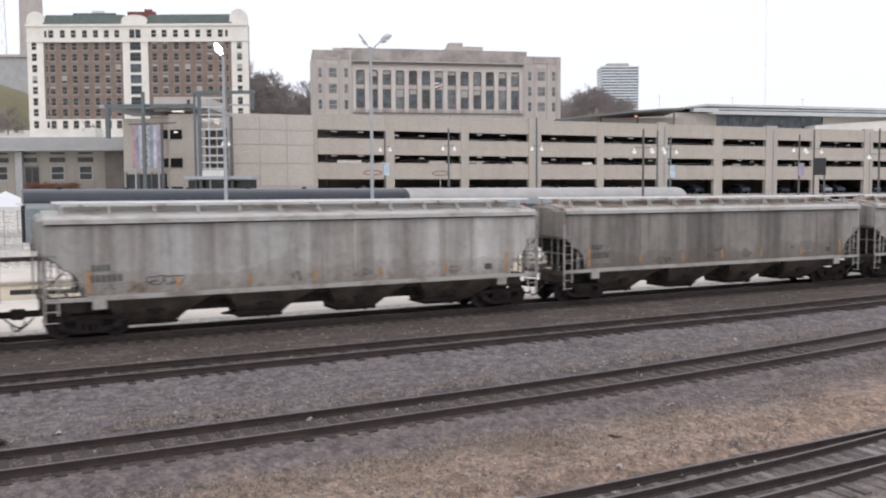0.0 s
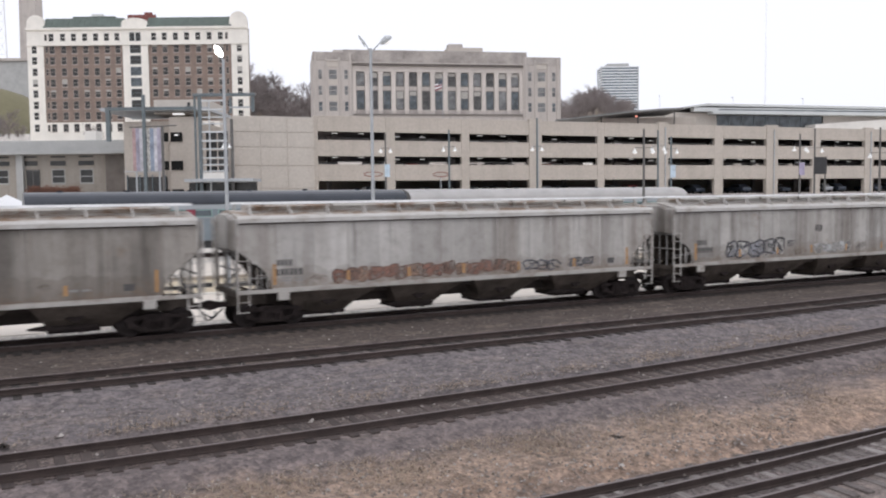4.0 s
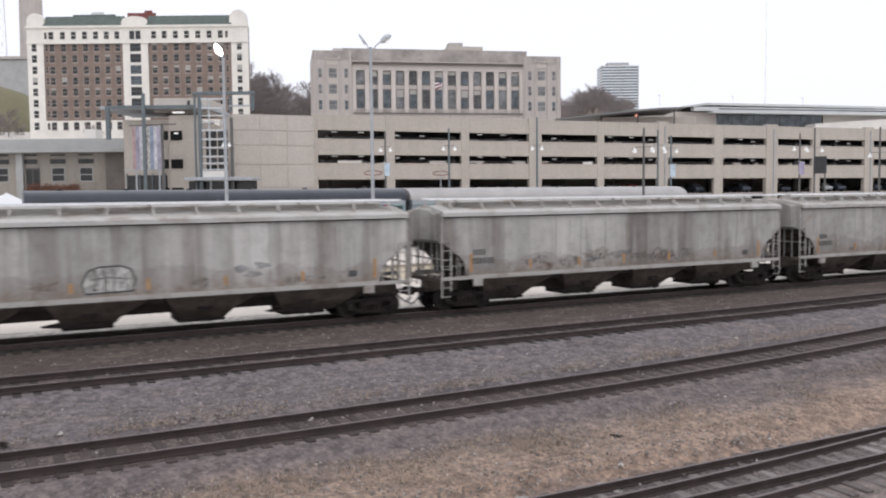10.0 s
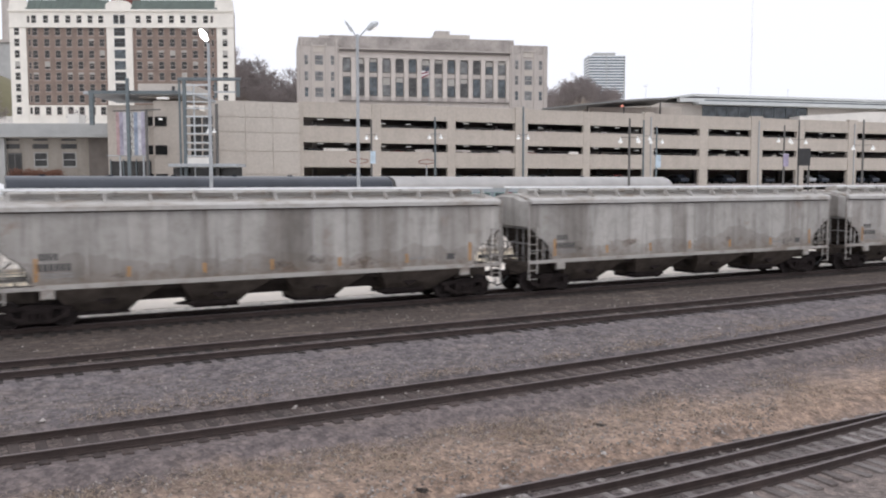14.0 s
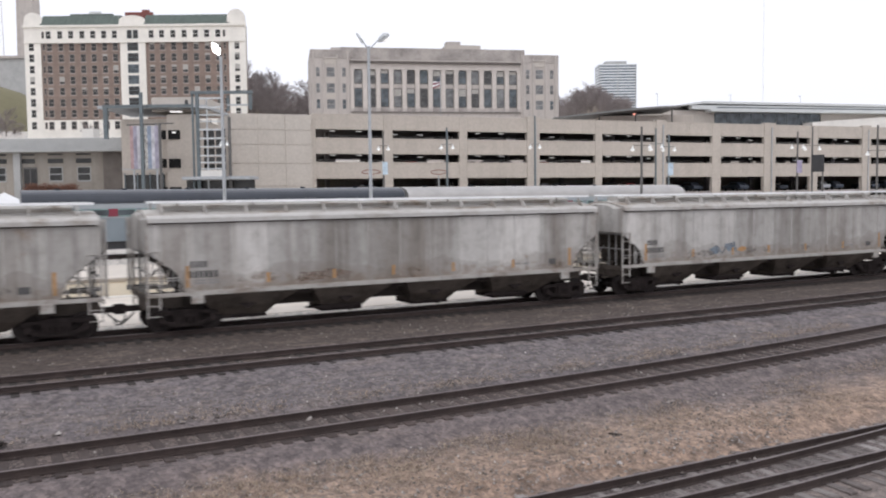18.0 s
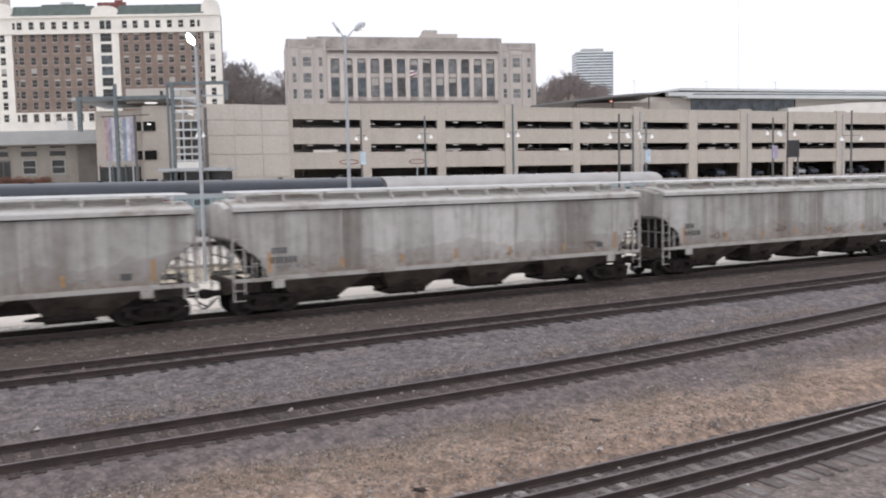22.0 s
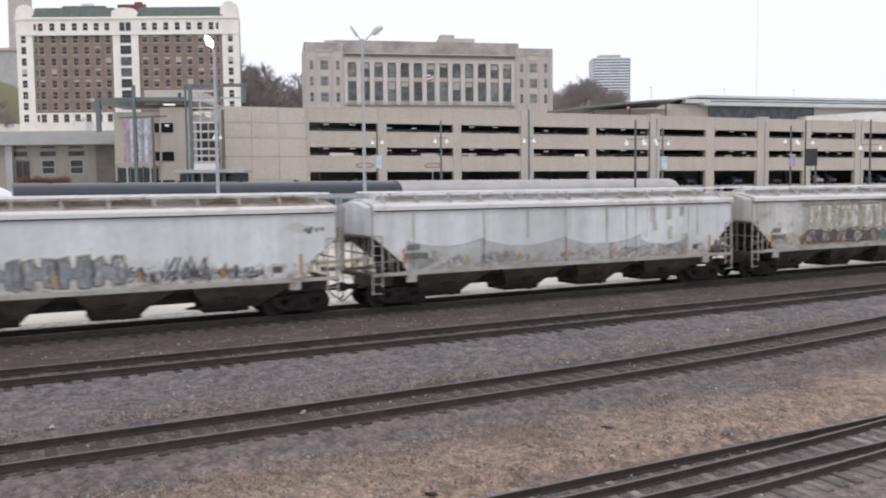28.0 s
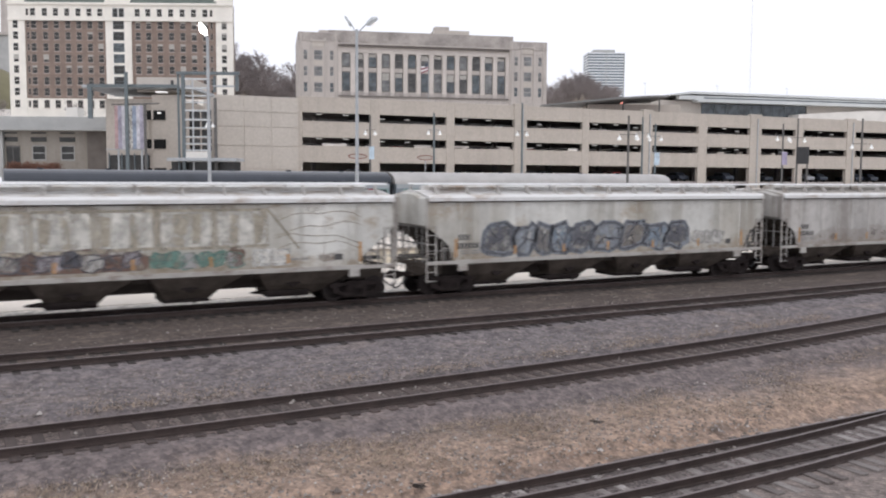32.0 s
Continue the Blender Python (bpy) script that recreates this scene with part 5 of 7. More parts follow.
def coach(x0, length, roof, label):
    t = thing("passenger_coach", label, "railway coach", "parked coaches", pose(x0, 60.0, 1.3))
    sec = [(-1.5, 0.95), (1.5, 0.95), (1.5, 3.55), (-1.5, 3.55)]
    part("body", along(sec, 0, length), "coach_side", t, "blue-grey coach side")
    arc = [(1.56 * math.cos(a), 3.5 + 0.72 * math.sin(a)) for a in [math.pi * i / 14 for i in range(15)]]
    arc = [(1.56, 3.34)] + arc + [(-1.56, 3.34)]
    part("roof", along(arc, -0.1, length + 0.1), roof, t, "rounded coach roof", smooth=False)
    part("letterboard", Shape().box((0.05, -1.53, 3.02), (length - 0.05, -1.5, 3.5)), "coach_band", t, "light grey letterboard")
    part("belt_rail", Shape().box((0.05, -1.53, 2.42), (length - 0.05, -1.5, 2.5)), "coach_band", t)
    n = int(length / 1.55)
    for i in range(n):
        w = part("window", cached("coach_window", lambda: Shape().box((0, -1.545, 2.52), (1.2, -1.5, 3.0), bevel=0.01), "teal"), None, t, "grey-teal window surround", pose(0.6 + i * 1.55, 0, 0))
        part("pane", cached("coach_pane", lambda: Shape().box((0.09, -1.552, 2.58), (1.11, -1.54, 2.94)), "pane_blue"), None, w)
        if i % 3 == 2:
            part("red_panel", cached("coach_red", lambda: Shape().box((0, -1.535, 2.52), (0.62, -1.5, 3.0)), "red"), None, t, "dull red panel", pose(0.6 + i * 1.55 + 1.05, -0.012, 0))
    part("underframe", Shape().box((0.3, -1.35, 0.45), (length - 0.3, 1.35, 0.95)), "black", t)
    for x in (2.9, length - 2.9):
        tr = part("truck", cached("coach_truck", lambda: Shape().box((-1.7, -1.15, 0.25), (1.7, 1.15, 0.6), bevel=0.05), "truck"), None, t, "", pose(x, 0, 0))
        for q in (-1.2, 1.2):
            part("wheelset", cached("coach_wheel", wheelset_shape, "wheel"), None, tr, "", pose(q, 0, 0.457))
    for x in (0.0, length):
        part("end_door", Shape().box((x - 0.06, -0.45, 1.0), (x + 0.06, 0.45, 3.0)), "coach_end", t, "dark teal end door")
        part("diaphragm", Shape().box((x - 0.16, -0.75, 0.95), (x + 0.16, 0.75, 1.0)).box((x - 0.16, -0.75, 1.0), (x + 0.16, -0.6, 3.2)).box((x - 0.16, 0.6, 1.0), (x + 0.16, 0.75, 3.2)), "black", t)
    for i in range(int(length / 4)):
        part("roof_vent", cached("coach_vent", lambda: Shape().tube([(0, 0, 4.15), (0, 0, 4.30)], [0.16, 0.2], 8), "coach_roof" if roof == "coach_roof" else "coach_pale"), None, t, "", pose(2 + i * 4, 0, 0))
    return t


coach(2.3, 25.2, "coach_roof", "parked passenger coach with a dark rounded roof")
coach(28.0, 26.6, "coach_pale", "parked passenger coach with a pale silver roof")
railway_track("track_5", lambda x: 60.0, -6, 20, "stub track under the parked coaches", "tie", 0.6)


def motor_car(at, paint, label, group="parked cars"):
    t = thing("car", label, "car", group, at)
    low = [(-2.2, 0.32), (2.2, 0.32), (2.25, 0.6), (2.15, 0.82), (1.2, 0.92), (-1.7, 0.95), (-2.2, 0.9), (-2.28, 0.6)]
    cab = [(-1.75, 0.93), (1.15, 0.91), (0.45, 1.40), (0.2, 1.46), (-0.95, 1.46), (-1.25, 1.40)]
    part("body", cached("car_low_" + paint, lambda: Shape().prism(low, -0.88, 0.88), paint), None, t)
    part("roof", cached("car_cab_" + paint, lambda: Shape().prism(cab, -0.74, 0.74), paint), None, t)
    for s in (-1, 1):
        part("side_window", cached("car_side_glass", lambda: Shape().prism([(-1.45, 0.98), (0.85, 0.97), (0.35, 1.36), (-1.05, 1.38)], -0.008, 0.008), "pane"), None, t, "", pose(0, s * 0.745, 0))
        for x in (-1.4, 1.4):
            part("wheel", cached("car_wheel", lambda: Shape().tube([(0, -0.1, 0), (0, 0.1, 0)], 0.32, 14), "tyre"), None, t, "", pose(x, s * 0.82, 0.32))
    part("windscreen", cached("car_screen", lambda: Shape().add([(1.09, -0.66, 0.97), (1.09, 0.66, 0.97), (0.51, 0.62, 1.375), (0.51, -0.62, 1.375), (1.11, -0.66, 0.98), (1.11, 0.66, 0.98), (0.53, 0.62, 1.385), (0.53, -0.62, 1.385)],
         [(4, 5, 6, 7), (0, 1, 5, 4), (1, 2, 6, 5), (2, 3, 7, 6), (3, 0, 4, 7)]), "pane"), None, t)
    return t


rnd = random.Random(21)
PAINTS = [("white_paint", "white saloon car parked"), ("silver_paint", "silver grey saloon car parked"), ("dark_paint", "dark blue saloon car parked"), ("red_paint", "red saloon car parked")]
for x in (31.0, 44.0):
    p, lab = PAINTS[0] if x < 11 else PAINTS[rnd.choice((0, 0, 1))]
    motor_car(pose(x, 55.6 + rnd.uniform(-0.4, 0.4), 0.9, 0, 0, rnd.choice((0, 180)) + rnd.uniform(-3, 3)), p, lab + " on the platform deck")


# ---- the parking garage ----
GARAGE = pose(38.3, 107.92, 0, 0, 0, -4.6)
COLS = [(-0.5, 0.1), (9.3, 10.6), (20.3, 21.5), (30.8, 32.8), (42.2, 43.4), (53.0, 54.8), (63.7, 65.4), (74.1, 76.5), (84.0, 85.7), (95.7, 97.7), (108.4, 110.2), (121.0, 123.0)]
FLOORS = (4.75, 7.95, 11.15)


def garage():
    g = thing("parking_garage", "beige precast concrete parking garage with open decks", "garage", "", GARAGE)
    for i, ((a0, a), (b, b1)) in enumerate(zip(COLS, COLS[1:])):
        wide = b - a
        for z0, z1 in ((13.36, 15.37), (10.2, 12.3), (7.0, 9.15)) + (((3.2, 5.85),) if i < 5 else ()):
            s = Shape().box((0.0, 0.0, z0), (wide, 0.28, z1), bevel=0.02)
            s.box((0.02, -0.03, z1 - 0.16), (wide - 0.02, 0.02, z1 - 0.08))
            s.box((0.02, -0.05, z0 + 0.02), (wide - 0.02, 0.02, z0 + 0.62))
            s.box((wide * 0.5 + 0.02, -0.012, z0 + 0.62), (wide - 0.02, 0.02, z1 - 0.16))
            part("spandrel_panel", s, "concrete", g, "", pose(a, 0, 0))
        s = Shape().box((a + 0.05, 0.9, 12.55), (b - 0.05, 0.95, 12.6))
        part("guard_cable", s.bar((a, 1.0, 9.5), (b, 1.0, 9.5), 0.03), "steel", g)
        for fl in FLOORS[1:]:
            for q in (0.35, 0.75):
                part("ceiling_lamp", cached("garage_lamp", lambda: Shape().box((-0.4, -0.09, -0.1), (0.4, 0.09, 0.0), bevel=0.02), "lamp_soft"), None, g, "lit ceiling lamp", pose(a + wide * q, 3.5 + 5 * (i % 2), fl + 2.28 + 0.02))
    for i, (a, b) in enumerate(COLS):
        wide = b - a
        proud = 0.12 if wide > 1.75 and i not in (6, 8) else 0.02
        part("column", Shape().box((a - (0.0), -proud, 3.0), (b, 0.6, 15.37 + (0.25 if proud > 0.1 else -0.01)), bevel=0.03), "concrete", g)
        if proud > 0.1:
            part("downpipe", Shape().tube([((a + b) / 2 + 0.3, -0.2, 3.2), ((a + b) / 2 + 0.3, -0.2, 14.9)], 0.1, 8), "pole", g)
    for k, z in enumerate((*FLOORS, 14.3)):
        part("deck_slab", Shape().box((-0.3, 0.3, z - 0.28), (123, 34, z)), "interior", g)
    part("back_wall", Shape().box((-0.3, 34, 3), (123, 34.3, 10.0)).box((-0.3, 34, 10.85), (123, 34.3, 13.0)), "concrete", g)
    gb = random.Random(14)
    x = 0.0
    while x < 121:
        w = gb.uniform(2.5, 8.0)
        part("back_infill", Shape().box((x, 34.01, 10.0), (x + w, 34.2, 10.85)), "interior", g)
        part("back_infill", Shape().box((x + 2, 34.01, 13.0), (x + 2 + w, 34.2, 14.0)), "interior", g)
        x += w + gb.uniform(1.0, 4.5)
    for a, b in ((3, 18), (23, 41), (56, 72)):
        for z in (7.95, 11.15):
            part("ramp_slab", Shape().prism([(a, z - 0.1), (b, z + 1.55), (b, z + 1.85), (a, z + 0.15)], 19, 19.5), "concrete_pale", g, "sloping ramp edge inside the garage")
    part("end_wall", Shape().box((123, 0, 3), (123.3, 34.3, 15.2)), "concrete", g)
    for x in range(6, 122, 10):
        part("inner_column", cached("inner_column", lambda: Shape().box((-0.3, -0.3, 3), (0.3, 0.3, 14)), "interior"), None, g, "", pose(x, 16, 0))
    # the closed stair and lift block
    s = Shape().box((-10.8, -0.35, 3.0), (-0.52, 9, 15.1), bevel=0.03)
    part("lift_block", s, "concrete_pale", g, "pale precast wall block")
    for x in (-10.8, -7.4, -3.95):
        for z in (3.2, 6.1, 8.95, 11.3, 13.15):
            top = {3.2: 6.05, 6.1: 8.9, 8.95: 11.25, 11.3: 13.1, 13.15: 15.05}[z]
            part("wall_panel", Shape().box((x + 0.05, -0.42, z + 0.03), (min(x + 3.4, -0.55), -0.35, top - 0.03), bevel=0.01), "concrete_pale", g)
    return g


garage()
gm = random.Random(4)
for k, fl in enumerate(FLOORS):
    for i in range(40):
        x = 2.2 + i * 3.0 + gm.uniform(-0.2, 0.2)
        if any(a - 1.2 < x < b + 1.2 for a, b in COLS) or gm.random() < 0.35:
            continue
        p, lab = PAINTS[gm.choice((0, 0, 1, 2, 2, 3) if k else (2, 2, 2, 3, 1))]
        motor_car(GARAGE @ pose(x, 3.6 + gm.uniform(-0.3, 0.3), fl, 0, 0, gm.choice((90, -90)) + gm.uniform(-2, 2)), p, lab + " on a garage deck", "garage cars")


# ---- far buildings ----
def window_parts(owner, cx, cz, w, h, pane, depth=0.0, trim="cream", blind=None):
    """A framed window with its pane, in the plane y = depth."""
    key = "win_%d_%d_%s" % (w * 100, h * 100, trim)
    ob = part("window", cached(key, lambda: Shape().box((-w / 2, -0.06, -h / 2), (w / 2, 0.0, -h / 2 + 0.14)).box((-w / 2, -0.03, h / 2 - 0.1), (w / 2, 0.0, h / 2))
              .box((-w / 2, -0.03, -h / 2 + 0.14), (-w / 2 + 0.09, 0, h / 2 - 0.1)).box((w / 2 - 0.09, -0.03, -h / 2 + 0.14), (w / 2, 0, h / 2 - 0.1))
              .box((-w / 2 + 0.09, -0.02, -0.05), (w / 2 - 0.09, 0, 0.05)), trim), None, owner, "", pose(cx, depth, cz))
    part("pane", cached(key + pane, lambda: Shape().box((-w / 2 + 0.09, -0.012, -h / 2 + 0.14), (w / 2 - 0.09, 0.0, h / 2 - 0.1)), pane), None, ob)
    if blind:
        part("blind", cached(key + "blind%d" % (blind * 10), lambda: Shape().box((-w / 2 + 0.1, -0.022, h / 2 - 0.12 - h * 0.75 * blind), (w / 2 - 0.1, -0.013, h / 2 - 0.11)), "blind"), None, ob, "white blind")
    return ob


M["sash"] = plain("weathered_window_sash", (0.40, 0.35, 0.315), 0.7, 0, 0.2, 1)


def hotel():
    h = thing("brick_hotel", "tall brown brick building with cream terracotta piers and green roof", "building", "", pose(12.78, 288.94, 0, 0, 0, -27.6))
    part("wall", Shape().box((0.8, 0.4, 12), (65.3, 3.5, 54.9)), "brick", h, "brown brick wall")
    for a, b in ((0, 5.4), (28.7, 36.2), (60.7, 65.6)):
        part("pier", Shape().box((a + 0.6 * (a < 1), 0, 12), (b, 0.9, 50.2)), "cream", h, "cream terracotta pier")
    part("base_course", Shape().box((5.4, 0.1, 12), (28.7, 0.9, 27.6)).box((36.2, 0.1, 12), (60.7, 0.9, 27.6)), "cream", h)
    part("attic", Shape().box((0.6, -0.05, 50.2), (65.6, 1.2, 55.0)), "cream", h, "cream attic storey")
    part("string_course", Shape().box((0.5, -0.3, 50.0), (65.7, -0.05, 50.5)), "cream", h)
    part("cornice", Shape().box((0.4, -0.55, 54.6), (65.8, 0.4, 55.2)), "cream", h)
    for a, b in ((5.6, 28.6), (36.0, 61.0)):
        part("roof", Shape().add([(a, -0.5, 55.2), (b, -0.5, 55.2), (b, 1.9, 58.3), (a, 1.9, 58.3), (a, 3.5, 58.3), (b, 3.5, 58.3), (a, 3.5, 55.2), (b, 3.5, 55.2)],
             [(0, 1, 2, 3), (3, 2, 5, 4), (4, 5, 7, 6), (0, 3, 4, 6), (1, 7, 5, 2)]), "green_roof", h, "green tiled mansard roof")
        for i in range(int((b - a) / 1.6)):
            part("roof_seam", cached("hotel_seam", lambda: Shape().bar((0, -0.52, 55.25), (0, 1.88, 58.3), 0.12), "green_roof"), None, h, "", pose(a + 0.8 + i * 1.6, 0, 0))
    part("roof_house", Shape().box((29.6, 2.5, 55), (37.8, 3.4, 59.3)).box((34.6, 2.6, 59.3), (36.8, 3.3, 60.0)), "red_roof", h, "dull red rooftop house")
    part("roof_house", Shape().box((13.5, 2.3, 55), (26, 3.4, 58.9)), "green_roof", h)
    part("roof_vent", Shape().box((19, 2.4, 58.9), (22.5, 3.2, 59.6)), "hall_roof", h)
    for a, b, top in ((0.7, 5.9, 59.0), (28.6, 36.2, 57.9), (60.3, 65.6, 59.5)):
        m = (a + b) / 2
        pts = [(a, 54.9)] + [(m + (b - a) / 2 * math.cos(t) * (1 if t < 1.0 or t > 2.14 else 0.98), 56.2 + (top - 56.2) * math.sin(t) ** 0.8) for t in [math.pi * (1 - i / 10) for i in range(11)]] + [(b, 54.9)]
        part("gable", Shape().prism(pts, -0.1, 1.0), "cream", h, "curved cream gable")
    rows = (52.4, 48.9, 45.7, 42.4, 39.2, 36.0, 32.7, 29.5, 26.0)
    wr = random.Random(77)
    for z in rows:
        for x in (2.7, 7.8, 11.2, 14.4, 17.7, 20.9, 24.1, 27.2, 38.0, 41.1, 44.4, 47.7, 51.0, 54.3, 57.6, 63.1):
            on = (0 if x in (2.7, 63.1) else 0.1 if z < 27 else -0.05 if z > 50 else 0.4) - 0.001
            window_parts(h, x, z, 1.6, 2.35, "pane", on, "sash" if z < 50 and 5 < x < 61 else "cream", wr.choice((None,) * 8 + (0.3, 0.3, 0.5, 0.8)) if 34 < z < 50 else None)
        for x in (7.8, 11.2, 14.4, 17.7, 20.9, 24.1, 27.2, 38.0, 41.1, 44.4, 47.7, 51.0, 54.3, 57.6):
            if z < 50:
                part("window_sill", cached("hotel_sill", lambda: Shape().box((-0.9, -0.12, -1.32), (0.9, 0.0, -1.18)), "sash"), None, h, "", pose(x, (0.1 if z < 27 else 0.4) - 0.002, z))
        for x in (6.2, 59.4):
            window_parts(h, x, z, 0.8, 2.0, "pane", (0.1 if z < 27 else -0.05 if z > 50 else 0.4) - 0.001, "sash")
        for x in (31.6, 33.4) if z > 50 else (32.5,):
            window_parts(h, x, z, 1.5 if z > 50 else 3.2, 2.5, "pane" if z not in (42.4, 39.2) else "pane_blue", -0.001 if z < 50 else -0.051, "steel_blue")
    return h


def post_office():
    p = thing("limestone_office", "grey limestone public building with tall pilasters and dark windows", "building", "", pose(80.33, 228.82, 0, 0, 0, -17.68))
    part("wall", Shape().box((10.8, 1.0, 12), (58.6, 24, 44.4)), "limestone", p)
    for a, b, top in ((0, 10.8, 44.0), (58.6, 69.7, 43.4)):
        part("pavilion", Shape().box((a, 0, 12), (b, 24, top), bevel=0.15), "limestone", p, "plain limestone end pavilion")
        part("parapet", Shape().box((a + 0.05, -0.12, top - 2.3), (b - 0.05, 0.0, top - 0.1), bevel=0.05), "limestone_sooty", p, "soot-stained parapet")
        for j, dx in enumerate((2.0, 5.4, 9.0)):
            for z in (37.9, 33.6, 29.3):
                window_parts(p, a + dx, z, 2.3 if j == 1 else 1.1, 2.7, "pane_grey" if j == 1 or z > 30 else "pane_blue", -0.001, "limestone")
        part("panel", Shape().box((a + 3.9, -0.2, 40.0), (a + 6.9, 0.0, 41.5)), "concrete_pale", p)
        part("hood", Shape().box((a + 3.4, -0.45, 41.5), (a + 7.4, 0.0, 41.9)), "limestone", p)
        for dx in (0.5, 3.3, 7.0, 9.85):
            part("rib", Shape().box((a + dx, -0.3, 12), (a + dx + 0.5, 0.0, 42.5 if 3 < dx < 8 else top - 0.4), bevel=0.06), "limestone", p)
        for z in (35.75, 31.45):
            part("sill_panel", Shape().box((a + 4.2, -0.06, z - 0.6), (a + 6.6, 0.0, z + 0.6)), "concrete_pale", p)
    part("attic", Shape().box((8.2, 0.3, 41.3), (59.8, 10, 44.7)), "limestone_sooty", p, "soot-stained attic storey")
    part("cornice", Shape().box((10.8, -0.7, 41.0), (58.6, 1.0, 41.3)), "limestone", p)
    # the cornice's shadow line is put into this moulding's colour
    part("bed_moulding", Shape().box((10.8, -0.3, 40.45), (58.6, 1.0, 41.0)), "dark_moulding", p, "moulding under the cornice, coloured dark as its shadow line")
    part("string_course", Shape().box((10.8, -0.05, 27.0), (58.6, 0.3, 27.35)), "dark_moulding", p, "dark string course")
    part("base_ledge", Shape().box((10.8, -0.4, 25.4), (58.6, 0.3, 25.8)), "limestone_clean", p)
    part("frieze", Shape().box((10.8, 0.4, 38.9), (58.6, 1.0, 40.5)), "limestone_clean", p)
    part("plinth", Shape().box((10.8, 0.3, 12), (58.6, 1.0, 28.2)), "limestone", p)
    for i in range(14):
        x = 11.1 + i * 3.63
        part("pilaster", cached("pilaster", lambda: Shape().box((-0.66, 0.3, 28.2), (0.66, 1.0, 38.9), bevel=0.2).box((-0.74, 0.25, 38.3), (0.74, 1.0, 38.85)).box((-0.74, 0.25, 28.2), (0.74, 1.0, 28.7)), "limestone_clean"), None, p, "", pose(x, 0, 0))
        if i < 13:
            c = x + 1.815
            part("bay_back", cached("po_bay", lambda: Shape().box((-1.21, 0.94, 28.2), (1.21, 0.998, 38.9)), "bay_metal"), None, p, "dull dark metal bay", pose(c, 0, 0))
            for z, hh, tone in ((36.95, 3.6, ("pane_grey", "pane_blue", "pane_smoke")[i * 2 % 3]), (31.2, 5.0, ("pane_blue", "pane_smoke", "pane_blue", "pane_grey")[i % 4])):
                window_parts(p, c, z, 2.1, hh, tone, 0.939, "bay_metal", (None, None, 0.3, None, 0.5)[(i * 3 + (z > 34)) % 5])
            part("spandrel", cached("po_spandrel", lambda: Shape().box((-1.15, 0.90, 33.85), (1.15, 0.939, 34.95), bevel=0.02).box((-0.6, 0.86, 34.1), (0.6, 0.90, 34.7)), "limestone"), None, p, "", pose(c, 0, 0))
            part("baluster_panel", cached("po_balustrade", lambda: Shape().box((-1.25, 0.2, 27.4), (1.25, 0.8, 28.5), bevel=0.04), "limestone_sooty"), None, p, "", pose(c, 0, 0))
    part("penthouse", Shape().box((38.2, 6, 44.4), (48.4, 12, 46.7)), "concrete_pale", p)
    part("penthouse", Shape().box((38.6, 6.2, 46.7), (42.6, 10, 47.7)), "limestone", p)
    part("parapet_block", Shape().box((5.6, 0.4, 43.8), (9.4, 3, 44.6)), "limestone", p)
    return p


def flag():
    f = thing("flag", "small red white and blue flag on a pole", "flag", "", pose(111.5, 212.8, 28.4))
    part("pole", Shape().tube([(0, 0, -14), (0, 0, 8.6)], 0.08, 6), "pole", f)
    for i, m in enumerate(("red", "white_paint", "red", "white_paint")):
        part("stripe", Shape().prism([(-0.1, 5.5 + i * 0.3), (-0.1, 5.8 + i * 0.3), (-2.3, 4.9 + i * 0.5), (-2.2, 4.45 + i * 0.5)], -0.02, 0.02), m, f)
    part("canton", Shape().prism([(-0.1, 6.6), (-0.1, 7.6), (-1.2, 7.2), (-1.1, 6.2)], -0.03, 0.03), "dark_paint", f)


# distance haze is mixed into both tower colours, which are raised for it
M["tower_band"] = plain("haze_paled_concrete", (0.70, 0.72, 0.73), 0.9, 0, 0.1, 0.1)
M["tower_glass"] = glassy("haze_paled_glass", (0.17, 0.20, 0.23))


def tower():
    t = thing("tower_block", "far pale tower block with dark window bands", "building", "", pose(622.8, 802.9, 60, 0, 0, -27.6))
    part("core", Shape().box((0.6, 0.6, 0), (41.4, 30, 86)), "tower_glass", t)
    for i in range(19):
        part("floor_band", cached("tower_band", lambda: Shape().box((0, 0, 0), (42, 30.5, 1.3)), "tower_band"), None, t, "pale blue-grey floor band", pose(0, 0, 28.5 + i * 3.15))
    for i in (0, 4, 8):
        part("fin", cached("tower_fin", lambda: Shape().box((0, -0.2, 28), (0.7, 0.6, 86.5)), "concrete_grey"), None, t, "", pose(i * 5.15, 0, 0))
    part("plant_room", Shape().box((8, 6, 86), (32, 24, 90.5)), "concrete_grey", t)


M["hall_roof"] = plain("pale_grey_green_roof", (0.60, 0.615, 0.605), 0.6, 0, 0.12, 0.2)
M["canopy_top"] = plain("grey_metal_canopy", (0.20, 0.20, 0.195), 0.6, 0.1, 0.15, 0.3)


